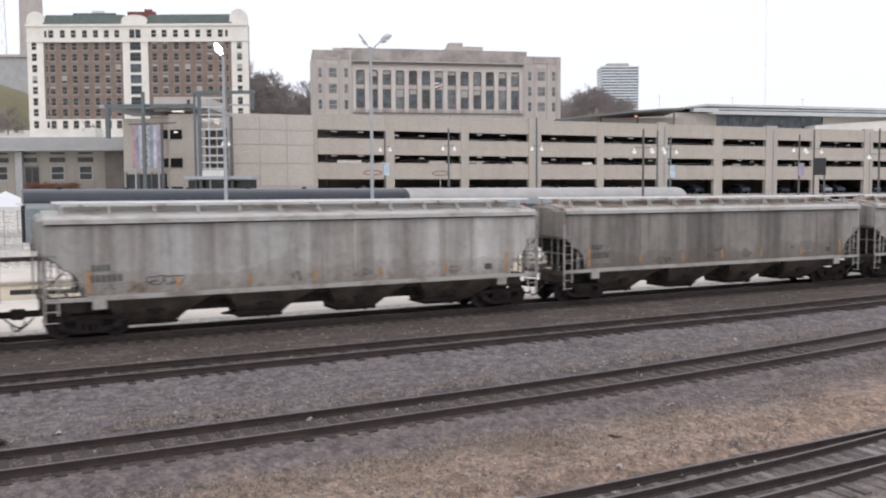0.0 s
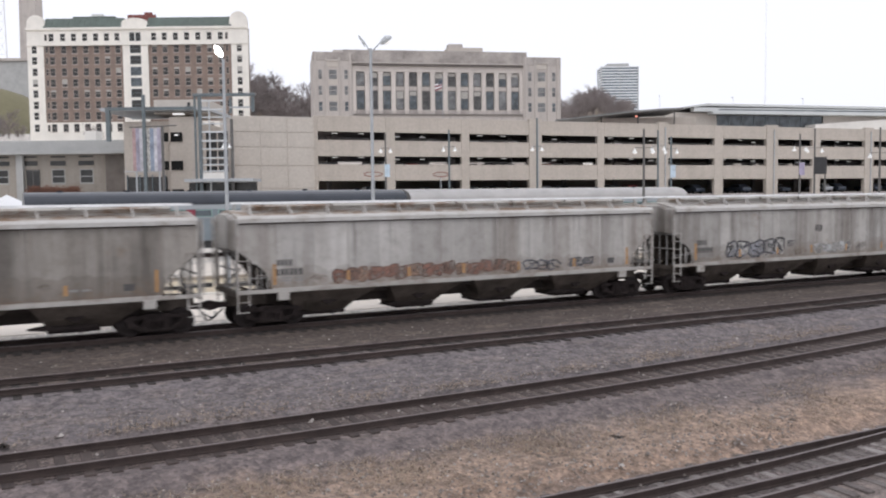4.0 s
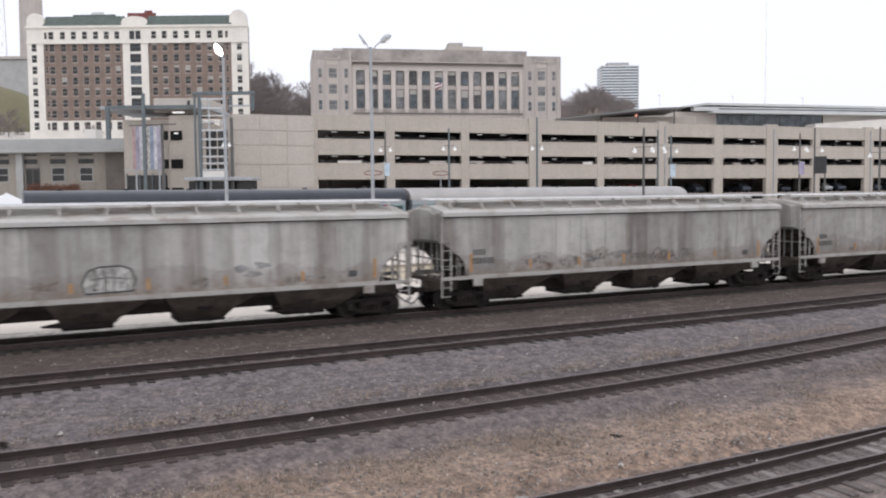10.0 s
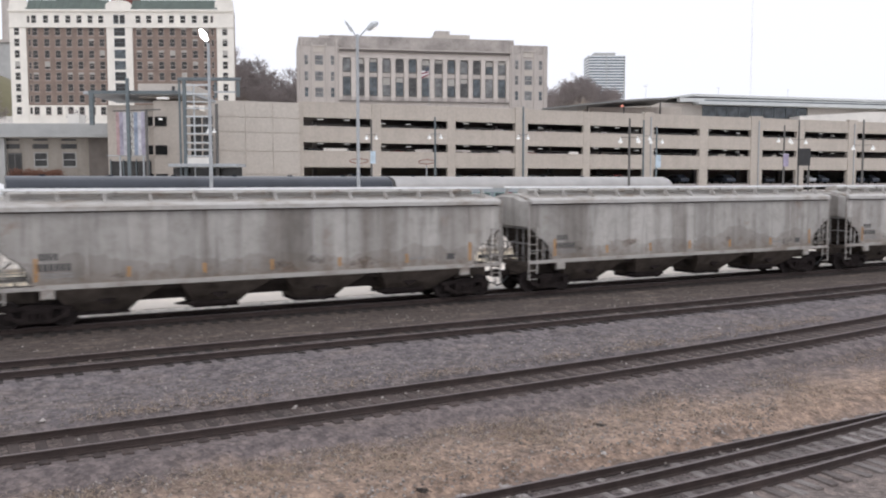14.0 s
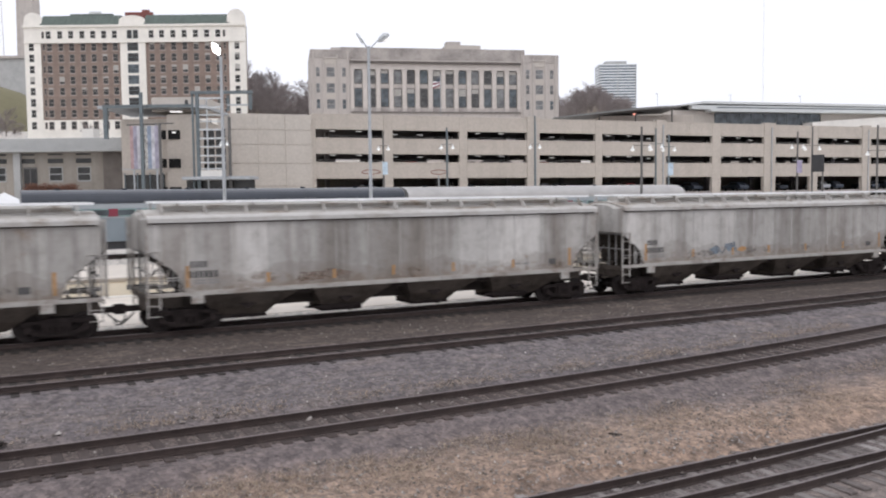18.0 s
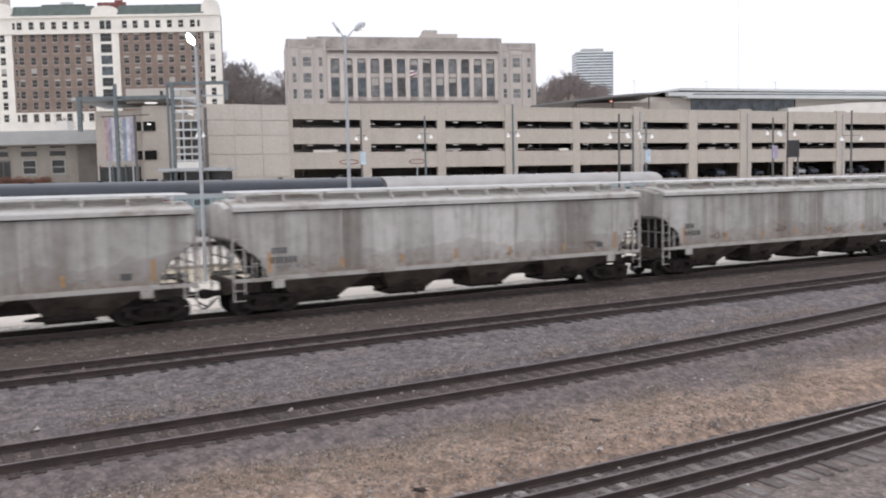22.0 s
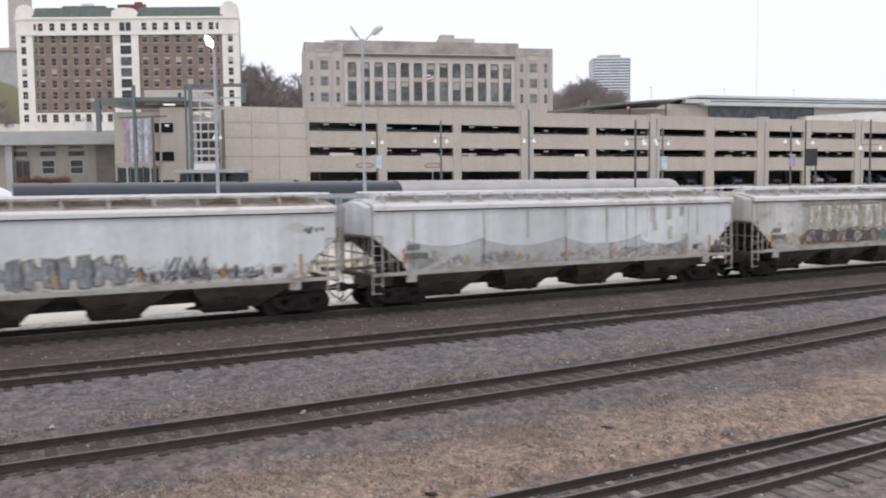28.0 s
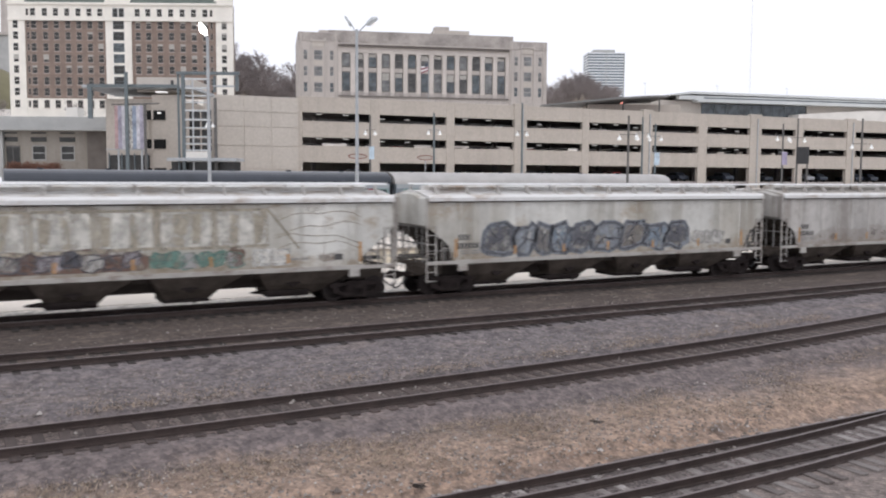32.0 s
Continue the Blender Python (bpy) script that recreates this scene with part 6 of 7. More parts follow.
def hall():
    t = thing("exhibition_hall", "long low hall with layered pale roof and blue glazing", "building", "", pose(130.7, 146.07, 0.55, 0, 0, -13.5))
    part("wall", Shape().box((0, 0.5, 10), (90, 30, 21.6)), "concrete_pale", t)
    part("upper_roof", Shape().prism([(4, 22.45), (9, 22.95), (92, 22.6), (92, 23.15), (9, 23.45), (4, 22.75)], -1.2, 30), "hall_roof", t, "pale grey-green upper roof")
    part("lower_roof", Shape().box((10, -2.0, 21.2), (92, 20, 21.7)), "hall_roof", t)
    part("fascia", Shape().box((6, -1.0, 21.75), (92, 0.4, 22.62)), "hall_roof", t)
    part("clerestory", Shape().box((12, -1.03, 22.05), (90, -0.99, 22.3)), "pane_blue", t, "narrow band of blue glass")
    part("end_wall", Shape().box((39.0, 0.1, 16), (92, 0.5, 21.2)), "concrete_pale", t)
    for i in range(9):
        part("glazing", cached("hall_glass", lambda: Shape().box((0.08, 0.38, 16), (2.92, 0.5, 21.15)), "pane_blue"), None, t, "", pose(12.4 + i * 3.0, 0, 0))
        part("mullion", cached("hall_mullion", lambda: Shape().box((-0.08, 0.3, 16), (0.08, 0.5, 21.2)), "steel_blue"), None, t, "", pose(12.4 + i * 3.0, 0, 0))
    part("side_block", Shape().prism([(34.2, 10), (92, 10), (92, 20.9), (52, 20.2), (34.2, 19.0)], -3.5, 0.08), "concrete_white", t)
    for i in range(3):
        part("roof_lamp", cached("hall_lamp", lambda: Shape().tube([(0, 0, 22.9), (0, 0, 25.4)], 0.035, 5).box((-0.4, -0.1, 25.4), (0.1, 0.1, 25.5)), "pole"), None, t, "", pose(0.5 + i * 18, 4, 0))
    c = thing("entrance_canopy", "dark thin swept canopy roof", "canopy", "", pose(99.66, 139.73, 0, 0, 0, -27.6))
    pts = [(-2, 18.7), (6, 19.5), (12, 20.1), (18, 20.5), (22, 20.6), (22, 20.9), (18, 20.8), (12, 20.4), (6, 19.8), (-2, 18.95)]
    part("canopy_roof", Shape().prism(pts, -3, 12), "canopy_top", c)
    for x in (7, 14, 21):
        part("post", Shape().tube([(x, 0, 10), (x, 0, 19.7 + x * 0.05)], 0.14, 6), "pole_dark", c)
    part("lobby", Shape().box((8, 3, 10), (26, 12, 19.6)), "concrete", c)
    part("red_light", Shape().box((13.5, -0.1, 19.5), (13.9, 0.1, 19.75)), "lamp_red", c)


M["lamp_red"] = glow("small_red_sign_light", (1.0, 0.35, 0.25), 1.2)
hotel()
post_office()
flag()
tower()
hall()


def memorial():
    t = thing("memorial_tower", "tall plain beige stone memorial shaft on a hill", "tower", "", pose(23.6, 461.5, 0, 0, 0, -27.6))
    part("shaft", Shape().add([(-4.2, -4.2, 50), (4.2, -4.2, 50), (4.2, 4.2, 50), (-4.2, 4.2, 50), (-3.6, -3.6, 118), (3.6, -3.6, 118), (3.6, 3.6, 118), (-3.6, 3.6, 118)],
         [(0, 1, 5, 4), (1, 2, 6, 5), (2, 3, 7, 6), (3, 0, 4, 7), (4, 5, 6, 7)]), "limestone", t)
    part("terrace_wall", Shape().box((-40, -8, 40), (6, 10, 69), bevel=0.3), "concrete_grey", t)
    part("parapet", Shape().box((-41, -9, 69), (7, 11, 70.2)), "limestone", t)
    m = thing("radio_mast", "thin lattice radio mast far off", "mast", "radio masts", pose(550.6, 502.0, 40))
    for k, (x, y) in enumerate(((-0.6, 0), (0.6, 0), (0, 1.0))):
        part("leg", Shape().tube([(x, y, 0), (x * 0.4, y * 0.4, 118)], 0.05, 4), "mast_paint", m)
    part("bracing", Shape().bar((-0.5, 0, 5), (0.5, 0, 15), 0.06).bar((0.5, 0, 15), (-0.4, 0, 28), 0.06).bar((-0.4, 0, 28), (0.4, 0, 42), 0.06).bar((0.4, 0, 42), (-0.3, 0, 60), 0.06).bar((-0.3, 0, 60), (0.2, 0, 85), 0.06), "mast_paint", m)
    m = thing("lattice_mast", "pale red and white lattice broadcasting mast", "mast", "radio masts", pose(13.0, 557.4, 40))
    for x, y in ((-3.2, -3), (3.2, -3), (3.2, 3), (-3.2, 3)):
        part("leg", Shape().tube([(x, y, 0), (x * 0.15, y * 0.15, 150)], 0.16, 4), "mast_paint", m)
    for i in range(16):
        z = i * 9.2
        w = 3.2 * (1 - 0.85 * z / 150)
        part("brace", Shape().bar((-w, -w, z), (w * 0.95, -w, z + 9), 0.14).bar((w, -w, z), (-w * 0.95, -w, z + 9), 0.14).bar((-w, -w, z), (w, -w, z), 0.14), "mast_paint", m)


M["mast_paint"] = plain("faded_mast_paint", (0.62, 0.60, 0.62), 0.7)
M["hill"] = plain("winter_grass_hillside", (0.165, 0.15, 0.088), 0.95, 0, 0.35, 0.05, 1.5)
M["hill_brown"] = plain("leaf_litter_hillside", (0.17, 0.14, 0.11), 0.95, 0, 0.3, 0.05, 1.5)
memorial()


def hill(name, cx, cy, rx, ry, base, top, mat, label, turn=-27.6):
    n, m = 40, 10
    s = Shape()
    vs = []
    for j in range(m + 1):
        r = j / m
        for i in range(n):
            a = 6.2832 * i / n
            z = base + (top - base) * (0.5 + 0.5 * math.cos(math.pi * r)) + noise.noise(Vector((math.cos(a) * 2 * r, math.sin(a) * 2 * r, top))) * 2.0 * (1 - r)
            vs.append((rx * r * math.cos(a), ry * r * math.sin(a), z))
    fs = [(j * n + i, j * n + (i + 1) % n, (j + 1) * n + (i + 1) % n, (j + 1) * n + i) for j in range(1, m) for i in range(n)]
    fs += [(0, n + i, n + (i + 1) % n) for i in range(n)]
    s.add(vs, fs)
    return solid(name, s, mat, label, "hill", "", pose(cx, cy, 0, 0, 0, turn), "structure", True)


hill("hillside_west", 2, 400, 75, 75, 12, 50, "hill", "dry grass slope below the memorial")
hill("hillside_mid", 96, 345, 50, 42, 14, 47, "hill_brown", "brown wooded slope behind the buildings")
hill("hillside_east", 315, 420, 60, 50, 20, 58, "hill_brown", "brown wooded ridge far off")


def bare_tree(seed, height):
    """A trunk, rising limbs and a haze of thin winter twigs with gaps."""
    r = random.Random(seed)
    trunk, twigs = Shape(), Shape()
    lean = Vector((r.gauss(0, 0.06), r.gauss(0, 0.06), 1)).normalized()
    top = lean * height
    trunk.tube([Vector((0, 0, 0)), top * 0.4, top * 0.75, top * 0.97], [height * 0.022, height * 0.015, height * 0.008, 0.02], 5, cap=False)
    for i in range(26):
        h = r.uniform(0.16, 0.95)
        a = i * 2.4 + r.uniform(-0.4, 0.4)
        reach = height * (0.10 + 0.30 * math.sin(math.pi * min(1, h * 0.9 + 0.08))) * r.uniform(0.7, 1.15)
        p = top * h
        d = Vector((math.cos(a), math.sin(a), r.uniform(0.5, 1.1)))
        tip = p + d * reach
        mid = (p + tip) / 2 + Vector((0, 0, -0.1 * reach))
        trunk.tube([p, mid, tip], [height * 0.008 * (1.15 - h), height * 0.005, 0.02], 4, cap=False)
        for j in range(16):
            q = p.lerp(tip, r.uniform(0.25, 1.0))
            e = (Vector((r.gauss(0, 1), r.gauss(0, 1), r.gauss(0.6, 0.7))).normalized() + d * 0.4) * reach * r.uniform(0.16, 0.4)
            twigs.tube([q, q + e], [0.035, 0.015], 3, cap=False)
            for _ in range(4):
                f = q + e * r.uniform(0.3, 1.0)
                g = (Vector((r.gauss(0, 1), r.gauss(0, 1), r.gauss(0.4, 0.8))).normalized() + e.normalized() * 0.6) * reach * r.uniform(0.08, 0.2)
                twigs.tube([f, f + g], [0.026, 0.012], 3, cap=False)
    return trunk, twigs


M["bark"] = plain("grey_brown_bark", (0.20, 0.172, 0.16), 0.95, 0, 0.25, 2)
M["twig"] = plain("grey_brown_twigs", (0.265, 0.23, 0.222), 0.95, 0, 0.3, 0.3)
KINDS = []
for k in range(3):
    a, b = bare_tree(k + 3, 10.0)
    KINDS.append((a.mesh("trunk", "bark"), b.mesh("crown", "twig")))


def tree(x, y, z, size, k, turn, label="bare winter tree with a haze of twigs"):
    t = thing("tree", label, "tree", "bare trees", Matrix.Translation((x, y, z)) @ Matrix.Rotation(turn, 4, "Z") @ Matrix.Scale(size, 4))
    part("trunk", KINDS[k][0], None, t)
    part("crown", KINDS[k][1], None, t, "fine bare branches")


tr = random.Random(12)
Fv, Rv = Vector((0.463, 0.886)), Vector((0.886, -0.463))
for i in range(58):
    px = tr.uniform(425, 565)
    d = tr.uniform(285, 350)
    p = Fv * d + Rv * ((px - 784) / 1556 * d)
    tree(p.x, p.y, 20.5 + (d - 285) * 0.27 + 8 * (px < 520) * (520 - px) / 95 + tr.uniform(-1, 1), tr.uniform(0.8, 1.2), i % 3, tr.uniform(0, 6))
for i in range(46):
    px = tr.uniform(985, 1110)
    d = tr.uniform(380, 440)
    p = Fv * d + Rv * ((px - 784) / 1556 * d)
    tree(p.x, p.y, 32 + (d - 380) * 0.10 + 6 * math.exp(-((px - 1052) / 32) ** 2) + tr.uniform(-1, 1), tr.uniform(0.8, 1.15), i % 3, tr.uniform(0, 6))
for px, d, s in ((22, 290, 0.9), (8, 300, 0.8), (38, 305, 0.7), (170, 215, 0.6)):
    p = Fv * d + Rv * ((px - 784) / 1556 * d)
    tree(p.x, p.y, 24 if px < 100 else 16, s, 1, px, "small bare tree on the slope")


# ---- the low station wing, the stairs and the steel frames ----
# stone colour darkened to stand for shade inside a recess
M["dim_stone"] = plain("shaded_recess_stone", (0.16, 0.14, 0.125), 0.9, 0, 0.3, 0.6)


M["wing_stone"] = streaked("weathered_cream_stone", (0.35, 0.315, 0.272), (0.20, 0.178, 0.155), 0.55)


def station_wing():
    t = thing("station_wing", "low cream stone wing with a grey parapet and dark windows", "building", "", pose(15.79, 110.22, 0, 0, 0, 152.4))
    # x runs away from the stairs, -y is the back; the front faces the tracks on +y
    part("wall", Shape().box((-1.0, -12, 2.5), (30, 0, 10.7)), "wing_stone", t)
    part("parapet", Shape().box((-1.2, -12, 10.75), (30, 0.35, 12.0), bevel=0.04), "concrete_grey", t, "grey concrete parapet")
    part("ledge", Shape().box((-1.2, 0, 10.35), (30, 1.3, 10.7)), "concrete_grey", t)
    part("roof_unit", Shape().box((5.6, -6, 12), (7.0, -4, 13.4)), "concrete_white", t)
    for i in range(6):
        x = 5.3 + i * 3.35
        if i == 2:
            d = part("door", Shape().box((x - 1.15, 0.001, 4.6), (x + 0.45, 0.10, 8.6), bevel=0.02), "pole_dark", t, "dark glazed entrance door")
            for q in (-0.75, 0.05):
                part("pane", Shape().box((x + q - 0.34, 0.10, 5.2), (x + q + 0.34, 0.115, 8.4)), "pane", d)
        else:
            window_parts(t, x, 7.75, 1.6, 1.75, "pane", 0.001, "concrete_grey").rotation_euler = (0, 0, math.pi)
        part("attic_window", cached("wing_attic", lambda: Shape().box((-0.92, 0, 9.05), (0.92, 0.05, 9.6)), "pane"), None, t, "", pose(x, 0.001, 0))
        part("vent", cached("wing_vent", lambda: Shape().box((-0.85, 0, 10.0), (0.85, 0.05, 10.18)), "pane"), None, t, "", pose(x, 0.001, 0))
    part("pier", Shape().box((12.6, 0.12, 2.5), (13.4, 0.6, 10.3)), "concrete_grey", t)
    # flat plate on the wall; the recess exists only as dark colour
    part("recess", Shape().box((-1.0, 0.003, 2.5), (3.0, 0.03, 10.3)), "dim_stone", t, "dark plate standing for a shaded entrance recess")
    w = thing("wall_lamp", "lit white wall lamp", "lamp", "wall lamps", pose(6.5, 115.6, 8.5))
    part("shade", Shape().tube([(0, 0, 0), (0, 0, 0.25)], [0.42, 0.1], 8), "lamp_glow", w)
    part("arm", Shape().bar((0, 0, 0.25), (0.1, 1.6, 0.5), 0.06), "pole_dark", w)


def stair_block():
    t = thing("stair_building", "cream stair building with open landings and a flat canopy", "building", "", pose(11.4, 99.6, 0, 0, 0, -27.6))
    part("wall", Shape().box((0.9, 4, 2.8), (9.2, 14, 13.5)), "concrete", t)
    part("side_wall", Shape().box((6.2, 3.2, 2.8), (9.25, 4.0, 13.9)), "concrete", t)
    part("upper_room", Shape().box((4.2, 4.5, 14.3), (10.0, 12, 15.9)), "concrete_pale", t)
    part("canopy", Shape().box((-1.0, 2.4, 14.55), (10.6, 13, 14.85)), "pole", t, "flat grey canopy roof")
    part("vent", Shape().box((7.9, 4.42, 14.9), (8.2, 4.5, 15.6)), "black", t)
    for z in (11.2, 8.1, 5.0):
        # no hole is cut: the opening's darkness is a near-black plate
        part("landing_opening", Shape().box((5.62, 3.1, z), (7.62, 3.19, z + 1.0)), "void", t, "near-black plate standing for an unlit landing opening")
        part("landing_post", Shape().box((6.15, 3.02, z), (6.35, 3.1, z + 1.0)), "concrete", t)
    part("ceiling_lamp", Shape().box((6.7, 2.8, 14.1), (7.9, 3.4, 14.25)), "lamp_soft", t, "lit ceiling lamp")
    part("ceiling_lamp", Shape().box((6.8, 3.0, 11.85), (7.2, 3.08, 12.0)), "lamp_soft", t)
    part("glass_screen", Shape().box((1.2, 3.9, 3.0), (5.6, 3.98, 7.4)), "pane", t)
    for x in (1.2, 2.6, 4.0, 5.4):
        part("mullion", Shape().box((x - 0.06, 3.8, 3.0), (x + 0.06, 3.9, 7.6)), "steel_blue", t)


for nm, c in (("b_rose", (0.36, 0.25, 0.25)), ("b_mauve", (0.33, 0.31, 0.37)), ("b_pale", (0.50, 0.49, 0.52)), ("b_violet", (0.22, 0.21, 0.30)), ("b_slate", (0.25, 0.29, 0.36))):
    M[nm] = plain("banner_cloth_" + nm[2:], c, 0.9, 0, 0.45, 1.2, 6)


def steel_frames():
    f = thing("steel_gantry", "blue-grey steel frame tower with many rungs", "steel frame", "", pose(19.49, 91.36, 0, 0, 0, -27.6))
    for x, w in ((-0.05, 0.20), (0.45, 0.34), (2.95, 0.2), (3.65, 0.27)):
        part("post", Shape().box((x - w / 2, -w / 2, 2.4), (x + w / 2, w / 2, 15.4 if x < 3.2 else 13.0), bevel=0.03), "steel_blue" if x < 3 else "pole_dark", f)
    for z in (14.9, 14.0, 13.2, 12.55, 11.75, 10.85, 10.0, 9.1, 8.4, 7.75):
        part("rung", Shape().box((0.5, -0.08, z - (0.11 if int(z * 20) % 3 == 1 else 0.06)), (2.95, 0.08, z + 0.06)), "pole_pale", f)
    # added dark glass plates stand in for shaded openings behind the rungs
    for z0, z1, pane in ((11.0, 11.9, "pane_smoke"), (10.1, 10.8, "pane"), (9.2, 9.9, "pane"), (8.5, 9.0, "pane_smoke"), (7.7, 8.3, "pane")):
        for x0, x1 in ((0.65, 1.75), (1.9, 2.9)):
            part("dark_opening", Shape().box((x0, 1.3, z0), (x1, 1.36, z1)), pane, f)
    part("inner_post", Shape().box((1.2, 0.4, 2.4), (1.34, 0.54, 15.0)), "pole_pale", f)
    part("top_beam", Shape().box((-0.2, -0.2, 15.3), (6.1, 0.2, 15.6), bevel=0.03), "steel_blue", f)
    part("post", Shape().box((5.7, -0.15, 13.7), (6.0, 0.15, 15.2)), "steel_blue", f)
    part("post", Shape().box((3.4, 0.15, 13.6), (3.65, 0.4, 15.2)), "steel_blue", f)
    part("cross_beam", Shape().box((3.5, -0.1, 14.1), (5.9, 0.1, 14.25)), "pole", f)
    part("canopy", Shape().box((-0.9, -1.5, 6.65), (6.0, 2.5, 6.95), bevel=0.03), "pole", f, "pale flat entrance canopy")
    part("screen", Shape().box((-1.0, 0.5, 2.6), (6.0, 0.6, 6.6)), "pane", f)
    part("sign_board", Shape().box((0.6, -0.1, 6.96), (2.9, 0.1, 7.6)), "concrete_white", f)
    g = thing("steel_portal", "blue-grey steel portal frame beside the stairs", "steel frame", "", pose(11.84, 97.62, 0, 0, 0, -27.6))
    part("post", Shape().box((-0.15, -0.2, 11.0), (0.25, 0.2, 14.3)), "steel_blue", g)
    part("post", Shape().box((3.8, -0.75, 2.9), (4.1, -0.45, 15.7)), "steel_blue", g)
    part("beam", Shape().box((-0.2, -0.2, 14.2), (9.0, 0.2, 14.5)), "steel_blue", g)
    b = thing("hanging_banner", "large hanging banner of red white and blue stripes", "banner", "", pose(14.02, 96.2, 0, 0, 0, -27.6))
    n = 8
    tones = ("b_rose", "b_mauve", "b_pale", "b_violet", "g_white", "b_slate", "b_pale", "b_mauve")
    for i in range(n):
        x0, x1 = i * 2.95 / n, (i + 1) * 2.95 / n
        s = Shape().add([(x0, -0.05 - 0.08 * (i % 2), 7.9), (x1, -0.05 - 0.08 * ((i + 1) % 2), 7.9), (x1, -0.05 - 0.08 * ((i + 1) % 2), 12.3), (x0, -0.05 - 0.08 * (i % 2), 12.3),
                         (x0, 0.0, 7.9), (x1, 0.0, 7.9), (x1, 0.0, 12.3), (x0, 0.0, 12.3)], [(0, 1, 2, 3), (5, 4, 7, 6), (0, 4, 5, 1), (3, 2, 6, 7), (0, 3, 7, 4), (1, 5, 6, 2)])
        part("stripe", s, tones[i], b)
    part("rod", Shape().tube([(-0.3, 0, 12.4), (4.6, 0, 12.55)], 0.07, 6), "pole_dark", b)
    part("side_post", Shape().box((3.0, -0.1, 3.0), (3.22, 0.1, 12.5)), "pole_dark", b)
    part("rod", Shape().tube([(-1.0, 0, 7.85), (3.2, 0, 7.8)], 0.06, 6), "pole", b)
    part("post", Shape().tube([(0.3, 0.05, 3), (0.3, 0.05, 7.8)], 0.1, 6), "pole", b)
    part("post", Shape().tube([(2.7, 0.05, 3), (2.7, 0.05, 12.5)], 0.1, 6), "pole", b)


station_wing()
stair_block()
steel_frames()


def shrub_row():
    """Reddish winter shrubs in front of the station wing."""
    r = random.Random(8)
    for i in range(7):
        p = Fv * 101 + Rv * ((62 + i * 12 - 784) / 1556 * 101)
        s = Shape()
        for _ in range(160):
            a, e = r.uniform(0, 6.28), r.uniform(0.1, 1.4)
            l = r.uniform(0.5, 1.1)
            d = Vector((math.cos(a) * math.cos(e), math.sin(a) * math.cos(e), math.sin(e)))
            s.tube([d * 0.15, d * l], [0.03, 0.012], 3, cap=False)
            c = d * l
            s.box((c.x - 0.05, c.y - 0.05, c.z - 0.03), (c.x + 0.05, c.y + 0.05, c.z + 0.04))
        solid("shrub", s, "shrub", "reddish brown winter shrub", "shrub", "shrubs by the wing", pose(p.x, p.y, 5.55 + r.uniform(-0.1, 0.15)))
        solid("planter", Shape().box((-0.75, -0.5, -2.7), (0.75, 0.5, 0.1), bevel=0.04), "concrete_grey", "low grey concrete planter under a shrub", "planter", "planters", pose(p.x, p.y, 5.5, 0, 0, -27.6))


M["shrub"] = plain("reddish_winter_twigs", (0.20, 0.10, 0.07), 0.9, 0, 0.3, 1)
shrub_row()


# ---- lamp posts, signs and tents ----
M["lamp_shell"] = plain("pale_grey_lamp_shell", (0.50, 0.52, 0.53), 0.5, 0.2, 0.1, 2)


def tall_lamp(x, y, top, arms, label, lit=False):
    t = thing("street_lamp", label, "street lamp", "tall yard lamps", pose(x, y, grade(x, y)))
    h = top - grade(x, y)
    part("pole", Shape().tube([(0, 0, 0), (0, 0, h)], [0.11, 0.075], 10), "pole", t)
    part("base_plate", Shape().box((-0.25, -0.25, 0), (0.25, 0.25, 0.05), bevel=0.01), "pole", t)
    for dx, dz, fat in arms:
        part("arm", Shape().tube([(0, 0, h - 0.25), (dx * 0.4, -dx * 0.2, h - 0.1 + dz * 0.5), (dx * 0.8, -dx * 0.4, h + dz)], 0.035, 6), "pole", t)
        m = pose(dx, -dx * 0.5, h + dz, 0, -35 if dx > 0 else 60, -27)
        head = part("head", Shape().tube([(-0.34, 0, 0), (-0.2, 0, 0.02), (0.1, 0, 0.03), (0.34, 0, 0)], [0.05 * fat, 0.13 * fat, 0.16 * fat, 0.06 * fat], 10), "lamp_glow" if lit else "lamp_shell", t, "", m)
        part("lens", Shape().tube([(0.02, 0, -0.14 * fat), (0.02, 0, -0.14 * fat - 0.05)], [0.15 * fat, 0.1 * fat], 10), "lamp_soft", head, "pale lamp lens")
    return t


tall_lamp(18.47, 43.38, 12.85, ((-0.42, 0.40, 0.45), (0.72, 0.42, 1.15)), "tall galvanised lamp post with two tilted heads")
tall_lamp(11.42, 47.06 - 0.6, 12.3, ((-0.22, 0.4, 1.0),), "tall galvanised lamp post with one bright lit head", True)


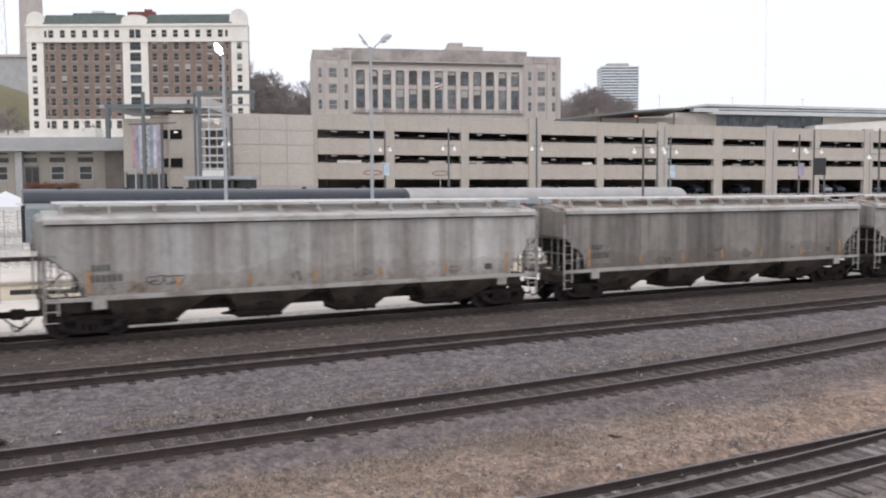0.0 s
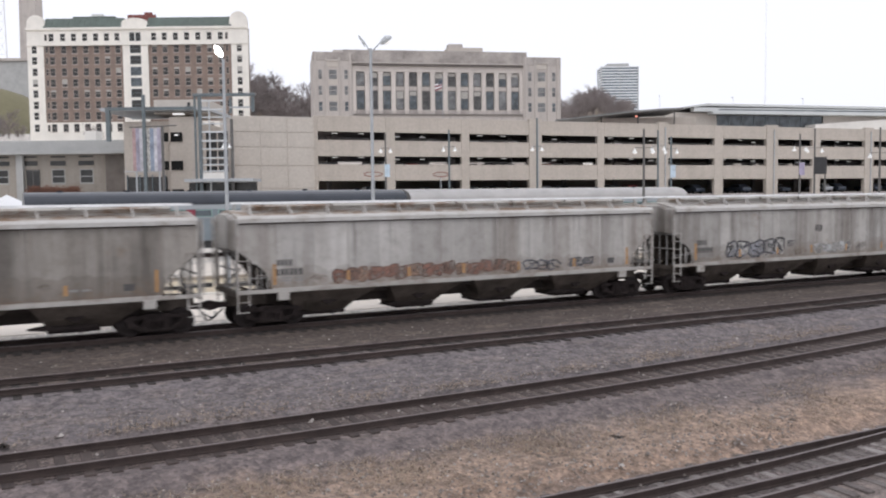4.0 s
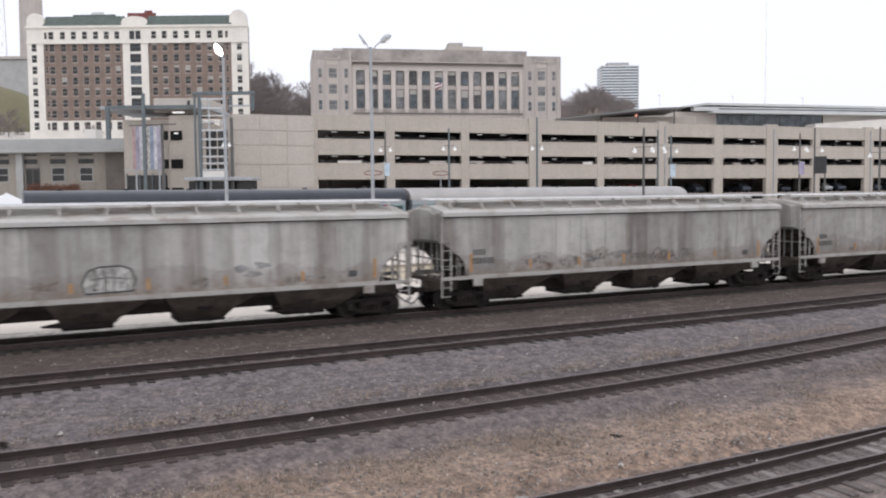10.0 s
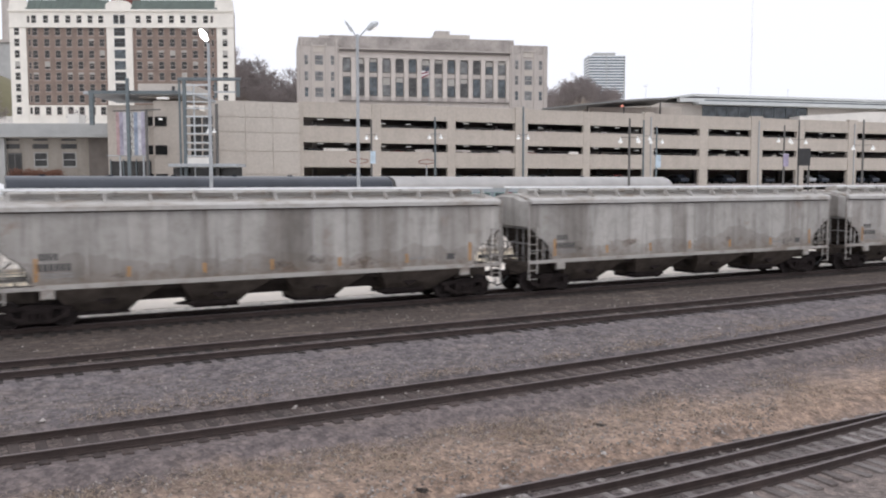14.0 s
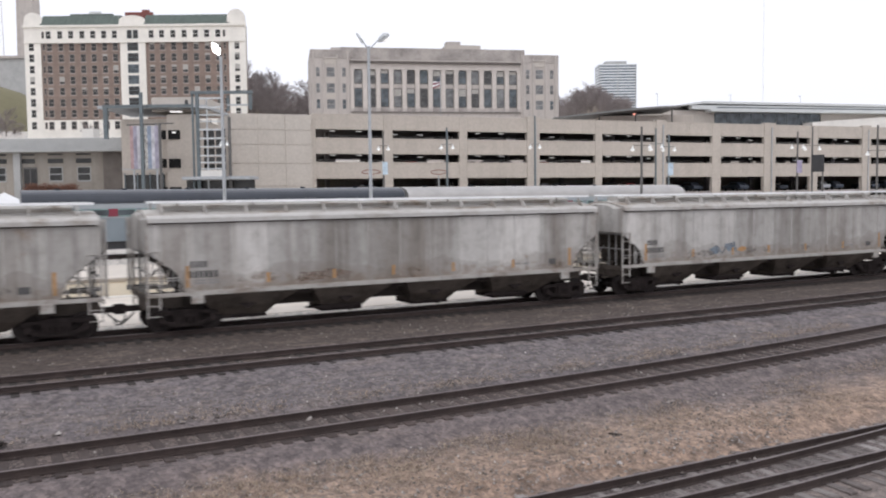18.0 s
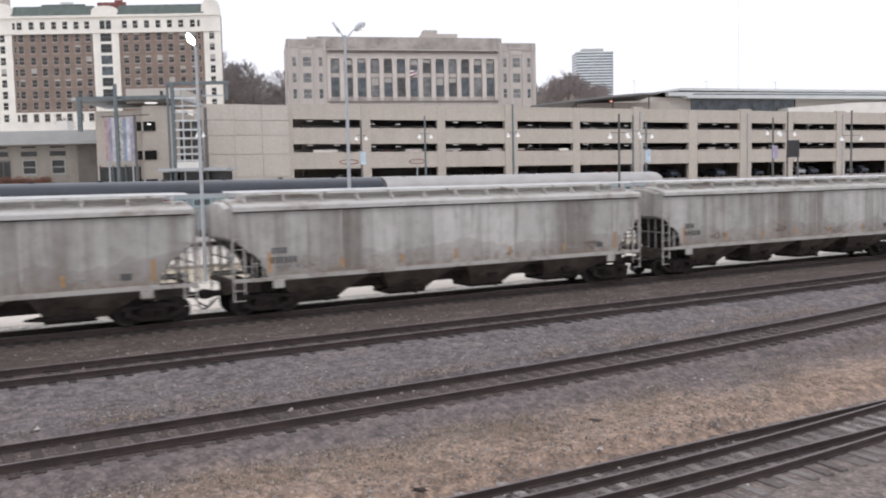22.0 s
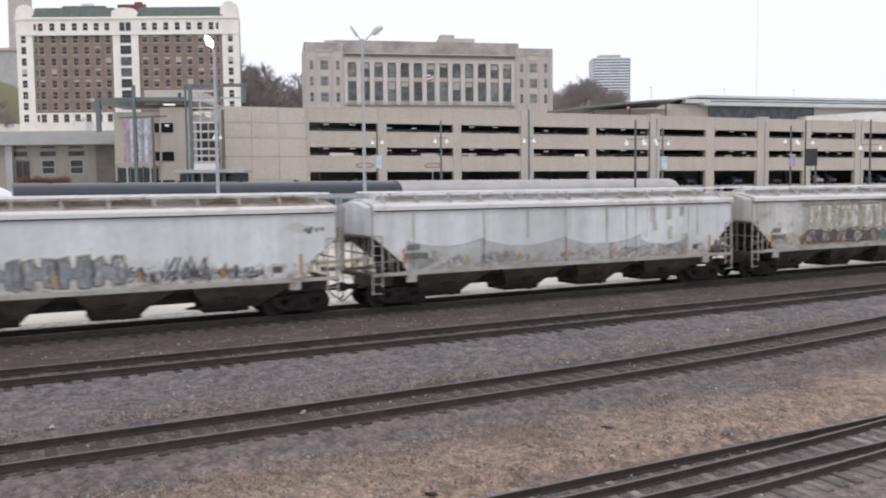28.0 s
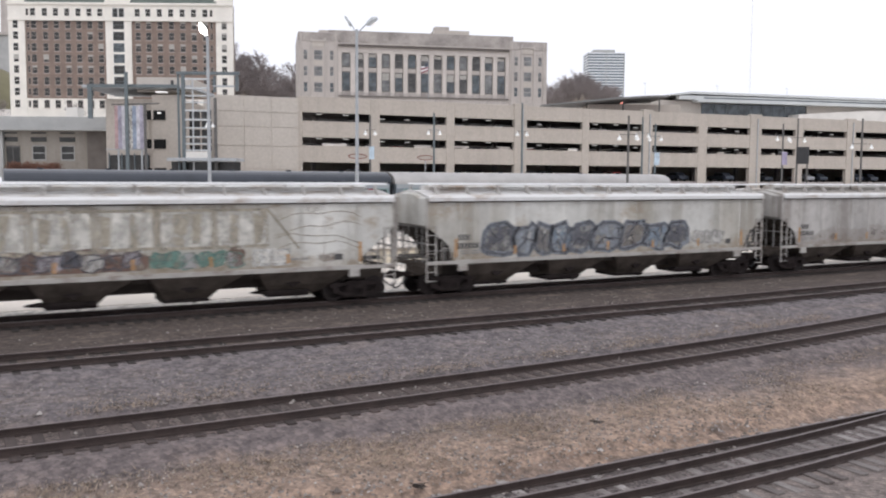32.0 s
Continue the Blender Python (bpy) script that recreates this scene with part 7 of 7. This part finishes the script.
def lot_lamp(px, d, top, bell, spread, dark, banner=None):
    p = Fv * d + Rv * ((px - 784) / 1556 * d)
    z = grade(p.x, p.y)
    t = thing("lamp_post", "slim post with paired white bell lamps", "lamp post", "parking lot lamps", pose(p.x, p.y, z, 0, 0, -27.6))
    pole_mat = "pole_dark" if dark else "steel_blue"
    part("pole", Shape().tube([(0, 0, 0), (0, 0, top - z)], [0.12, 0.08], 8), pole_mat, t)
    part("cross_arm", Shape().tube([(-spread, 0, bell - z + 0.42), (spread, 0, bell - z + 0.42)], 0.03, 6), pole_mat, t)
    for s in (-1, 1):
        b = part("bell_shade", cached("bell", lambda: Shape().tube([(0, 0, 0.0), (0, 0, 0.1), (0, 0, 0.22), (0, 0, 0.42)], [0.21, 0.17, 0.07, 0.03], 10), "lamp_bell"), None, t, "white bell shade", pose(s * spread, 0, bell - z))
        part("bulb", cached("bell_bulb", lambda: Shape().tube([(0, 0, -0.05), (0, 0, 0.0)], [0.05, 0.12], 8), "lamp_soft"), None, b, "lit bulb")
    if banner:
        n = thing("pole_banner", "small %s banner on a lamp post" % banner[1], "banner", "pole banners", pose(p.x, p.y, z, 0, 0, -27.6))
        part("cloth", Shape().box((-0.10, -0.17, bell - z - 2.35), (0.40, -0.13, bell - z - 1.15)), banner[0], n)
        part("rod", Shape().tube([(-0.45, -0.15, bell - z - 1.13), (0.45, -0.15, bell - z - 1.13)], 0.025, 5), "pole", n)


M["banner_blue"] = plain("pale_blue_cloth", (0.50, 0.60, 0.68), 0.8, 0, 0.25, 3)
M["banner_violet"] = plain("violet_cloth", (0.38, 0.34, 0.46), 0.8, 0, 0.35, 1.5)
lot_lamp(684, 85, 11.0, 9.2, 0.46, True, ("banner_blue", "pale blue"))
lot_lamp(796, 85, 11.3, 9.25, 0.55, False)
lot_lamp(951, 85, 12.3, 9.2, 0.46, False)
lot_lamp(1139, 70, 10.1, 8.2, 0.72, True)
lot_lamp(1164, 88, 11.2, 9.25, 0.6, False)
lot_lamp(1187, 85, 10.4, 8.8, 0.55, False, ("banner_blue", "pale blue"))
lot_lamp(1414, 85, 10.5, 8.9, 0.55, True, ("banner_violet", "violet"))
lot_lamp(1440, 85, 11.0, 8.75, 0.7, True)
lot_lamp(1555, 80, 10.7, 8.0, 0.9, True)
lot_lamp(404, 88, 10.9, 10.0, 0.3, False)


def ring_sign(px, y0, d, w):
    p = Fv * d + Rv * ((px - 784) / 1556 * d)
    t = thing("oval_sign", "dull red oval outline sign on a post", "sign", "red oval signs", pose(p.x, p.y, 0, 0, 0, -27.6))
    pts = [(w * math.cos(a), -0.1, y0 + 0.24 * math.sin(a)) for a in [6.2832 * i / 20 for i in range(21)]]
    part("frame", Shape().tube(pts, 0.045, 6), "red_roof", t)
    part("face", Shape().prism([(x * 0.94, z) for x, _, z in pts[:-1]], -0.1, -0.06), "concrete", t)
    part("post", Shape().tube([(0, 0, grade(p.x, p.y)), (0, 0, y0)], 0.05, 6), "pole", t)


ring_sign(662, 7.35, 95, 1.0)
ring_sign(781, 7.25, 95, 0.85)


def sign_panel():
    p = Fv * 80 + Rv * ((1450 - 784) / 1556 * 80)
    z = grade(p.x, p.y)
    t = thing("back_of_sign", "dark back of a large post-mounted sign", "sign", "", pose(p.x, p.y, z, 0, 0, -40))
    part("panel", Shape().box((-0.55, -0.06, 6.55 - z), (0.55, 0.06, 8.1 - z), bevel=0.02), "black", t)
    part("post", Shape().box((-0.5, 0.06, 0), (-0.38, 0.16, 8.0 - z)), "pole_dark", t)
    part("post", Shape().box((0.38, 0.06, 0), (0.5, 0.16, 8.0 - z)), "pole_dark", t)


sign_panel()


def tent(px, d, w, top):
    p = Fv * d + Rv * ((px - 784) / 1556 * d)
    z = grade(p.x, p.y)
    t = thing("canopy_tent", "white peaked canopy tent on four legs", "tent", "white tents", pose(p.x, p.y, z, 0, 0, 20))
    e = top - z - 1.0
    part("canopy", Shape().add([(-w, -w, e), (w, -w, e), (w, w, e), (-w, w, e), (0, 0, top - z), (-w, -w, e - 0.25), (w, -w, e - 0.25), (w, w, e - 0.25), (-w, w, e - 0.25)],
         [(0, 1, 4), (1, 2, 4), (2, 3, 4), (3, 0, 4), (0, 5, 6, 1), (1, 6, 7, 2), (2, 7, 8, 3), (3, 8, 5, 0)]), "white_paint", t, "white peaked cloth")
    for x in (-w, w):
        for y in (-w, w):
            part("leg", Shape().tube([(x * 0.97, y * 0.97, 0), (x * 0.97, y * 0.97, e)], 0.035, 6), "pole", t)


tent(14, 73, 1.5, 5.5)
tent(-16, 66, 1.7, 5.3)


# ---- what moves ----
def train_at(t):
    """How far along the line the trailing eave of the first car stands."""
    u = t / 10
    return 0.1098 * u ** 3 - 2.1581 * u ** 2 - 87.4831 * u + 21.059


def motions():
    times = [0, 0.1, 0.2, 0.4, 0.7] + [i for i in range(1, 31)] + [31, 31.3, 31.6, 31.8, 31.9, 32.0]
    for k, car in CARS:
        walk(car, [(t, pose(train_at(t) - HALF + k * PITCH + SLACK.get(k, 0.0), TRAIN_Y, 0.2)) for t in times])
    start = train_at(0)
    for i, x in enumerate((-0.89, 0.89)):
        lead, *others = WHEELS[i]
        rows = []
        for n in range(481):
            t = n / 15
            turn = math.degrees((train_at(t) - start) / 0.457)
            rows.append((t, pose(x, 0, 0.457, 0, turn, 0)))
        walk(lead, rows)
        act, slot = lead.animation_data.action, lead.animation_data.action_slot
        for w in others:
            w.rotation_mode = "QUATERNION"
            w.animation_data_create()
            w.animation_data.action = act
            w.animation_data.action_slot = slot


motions()
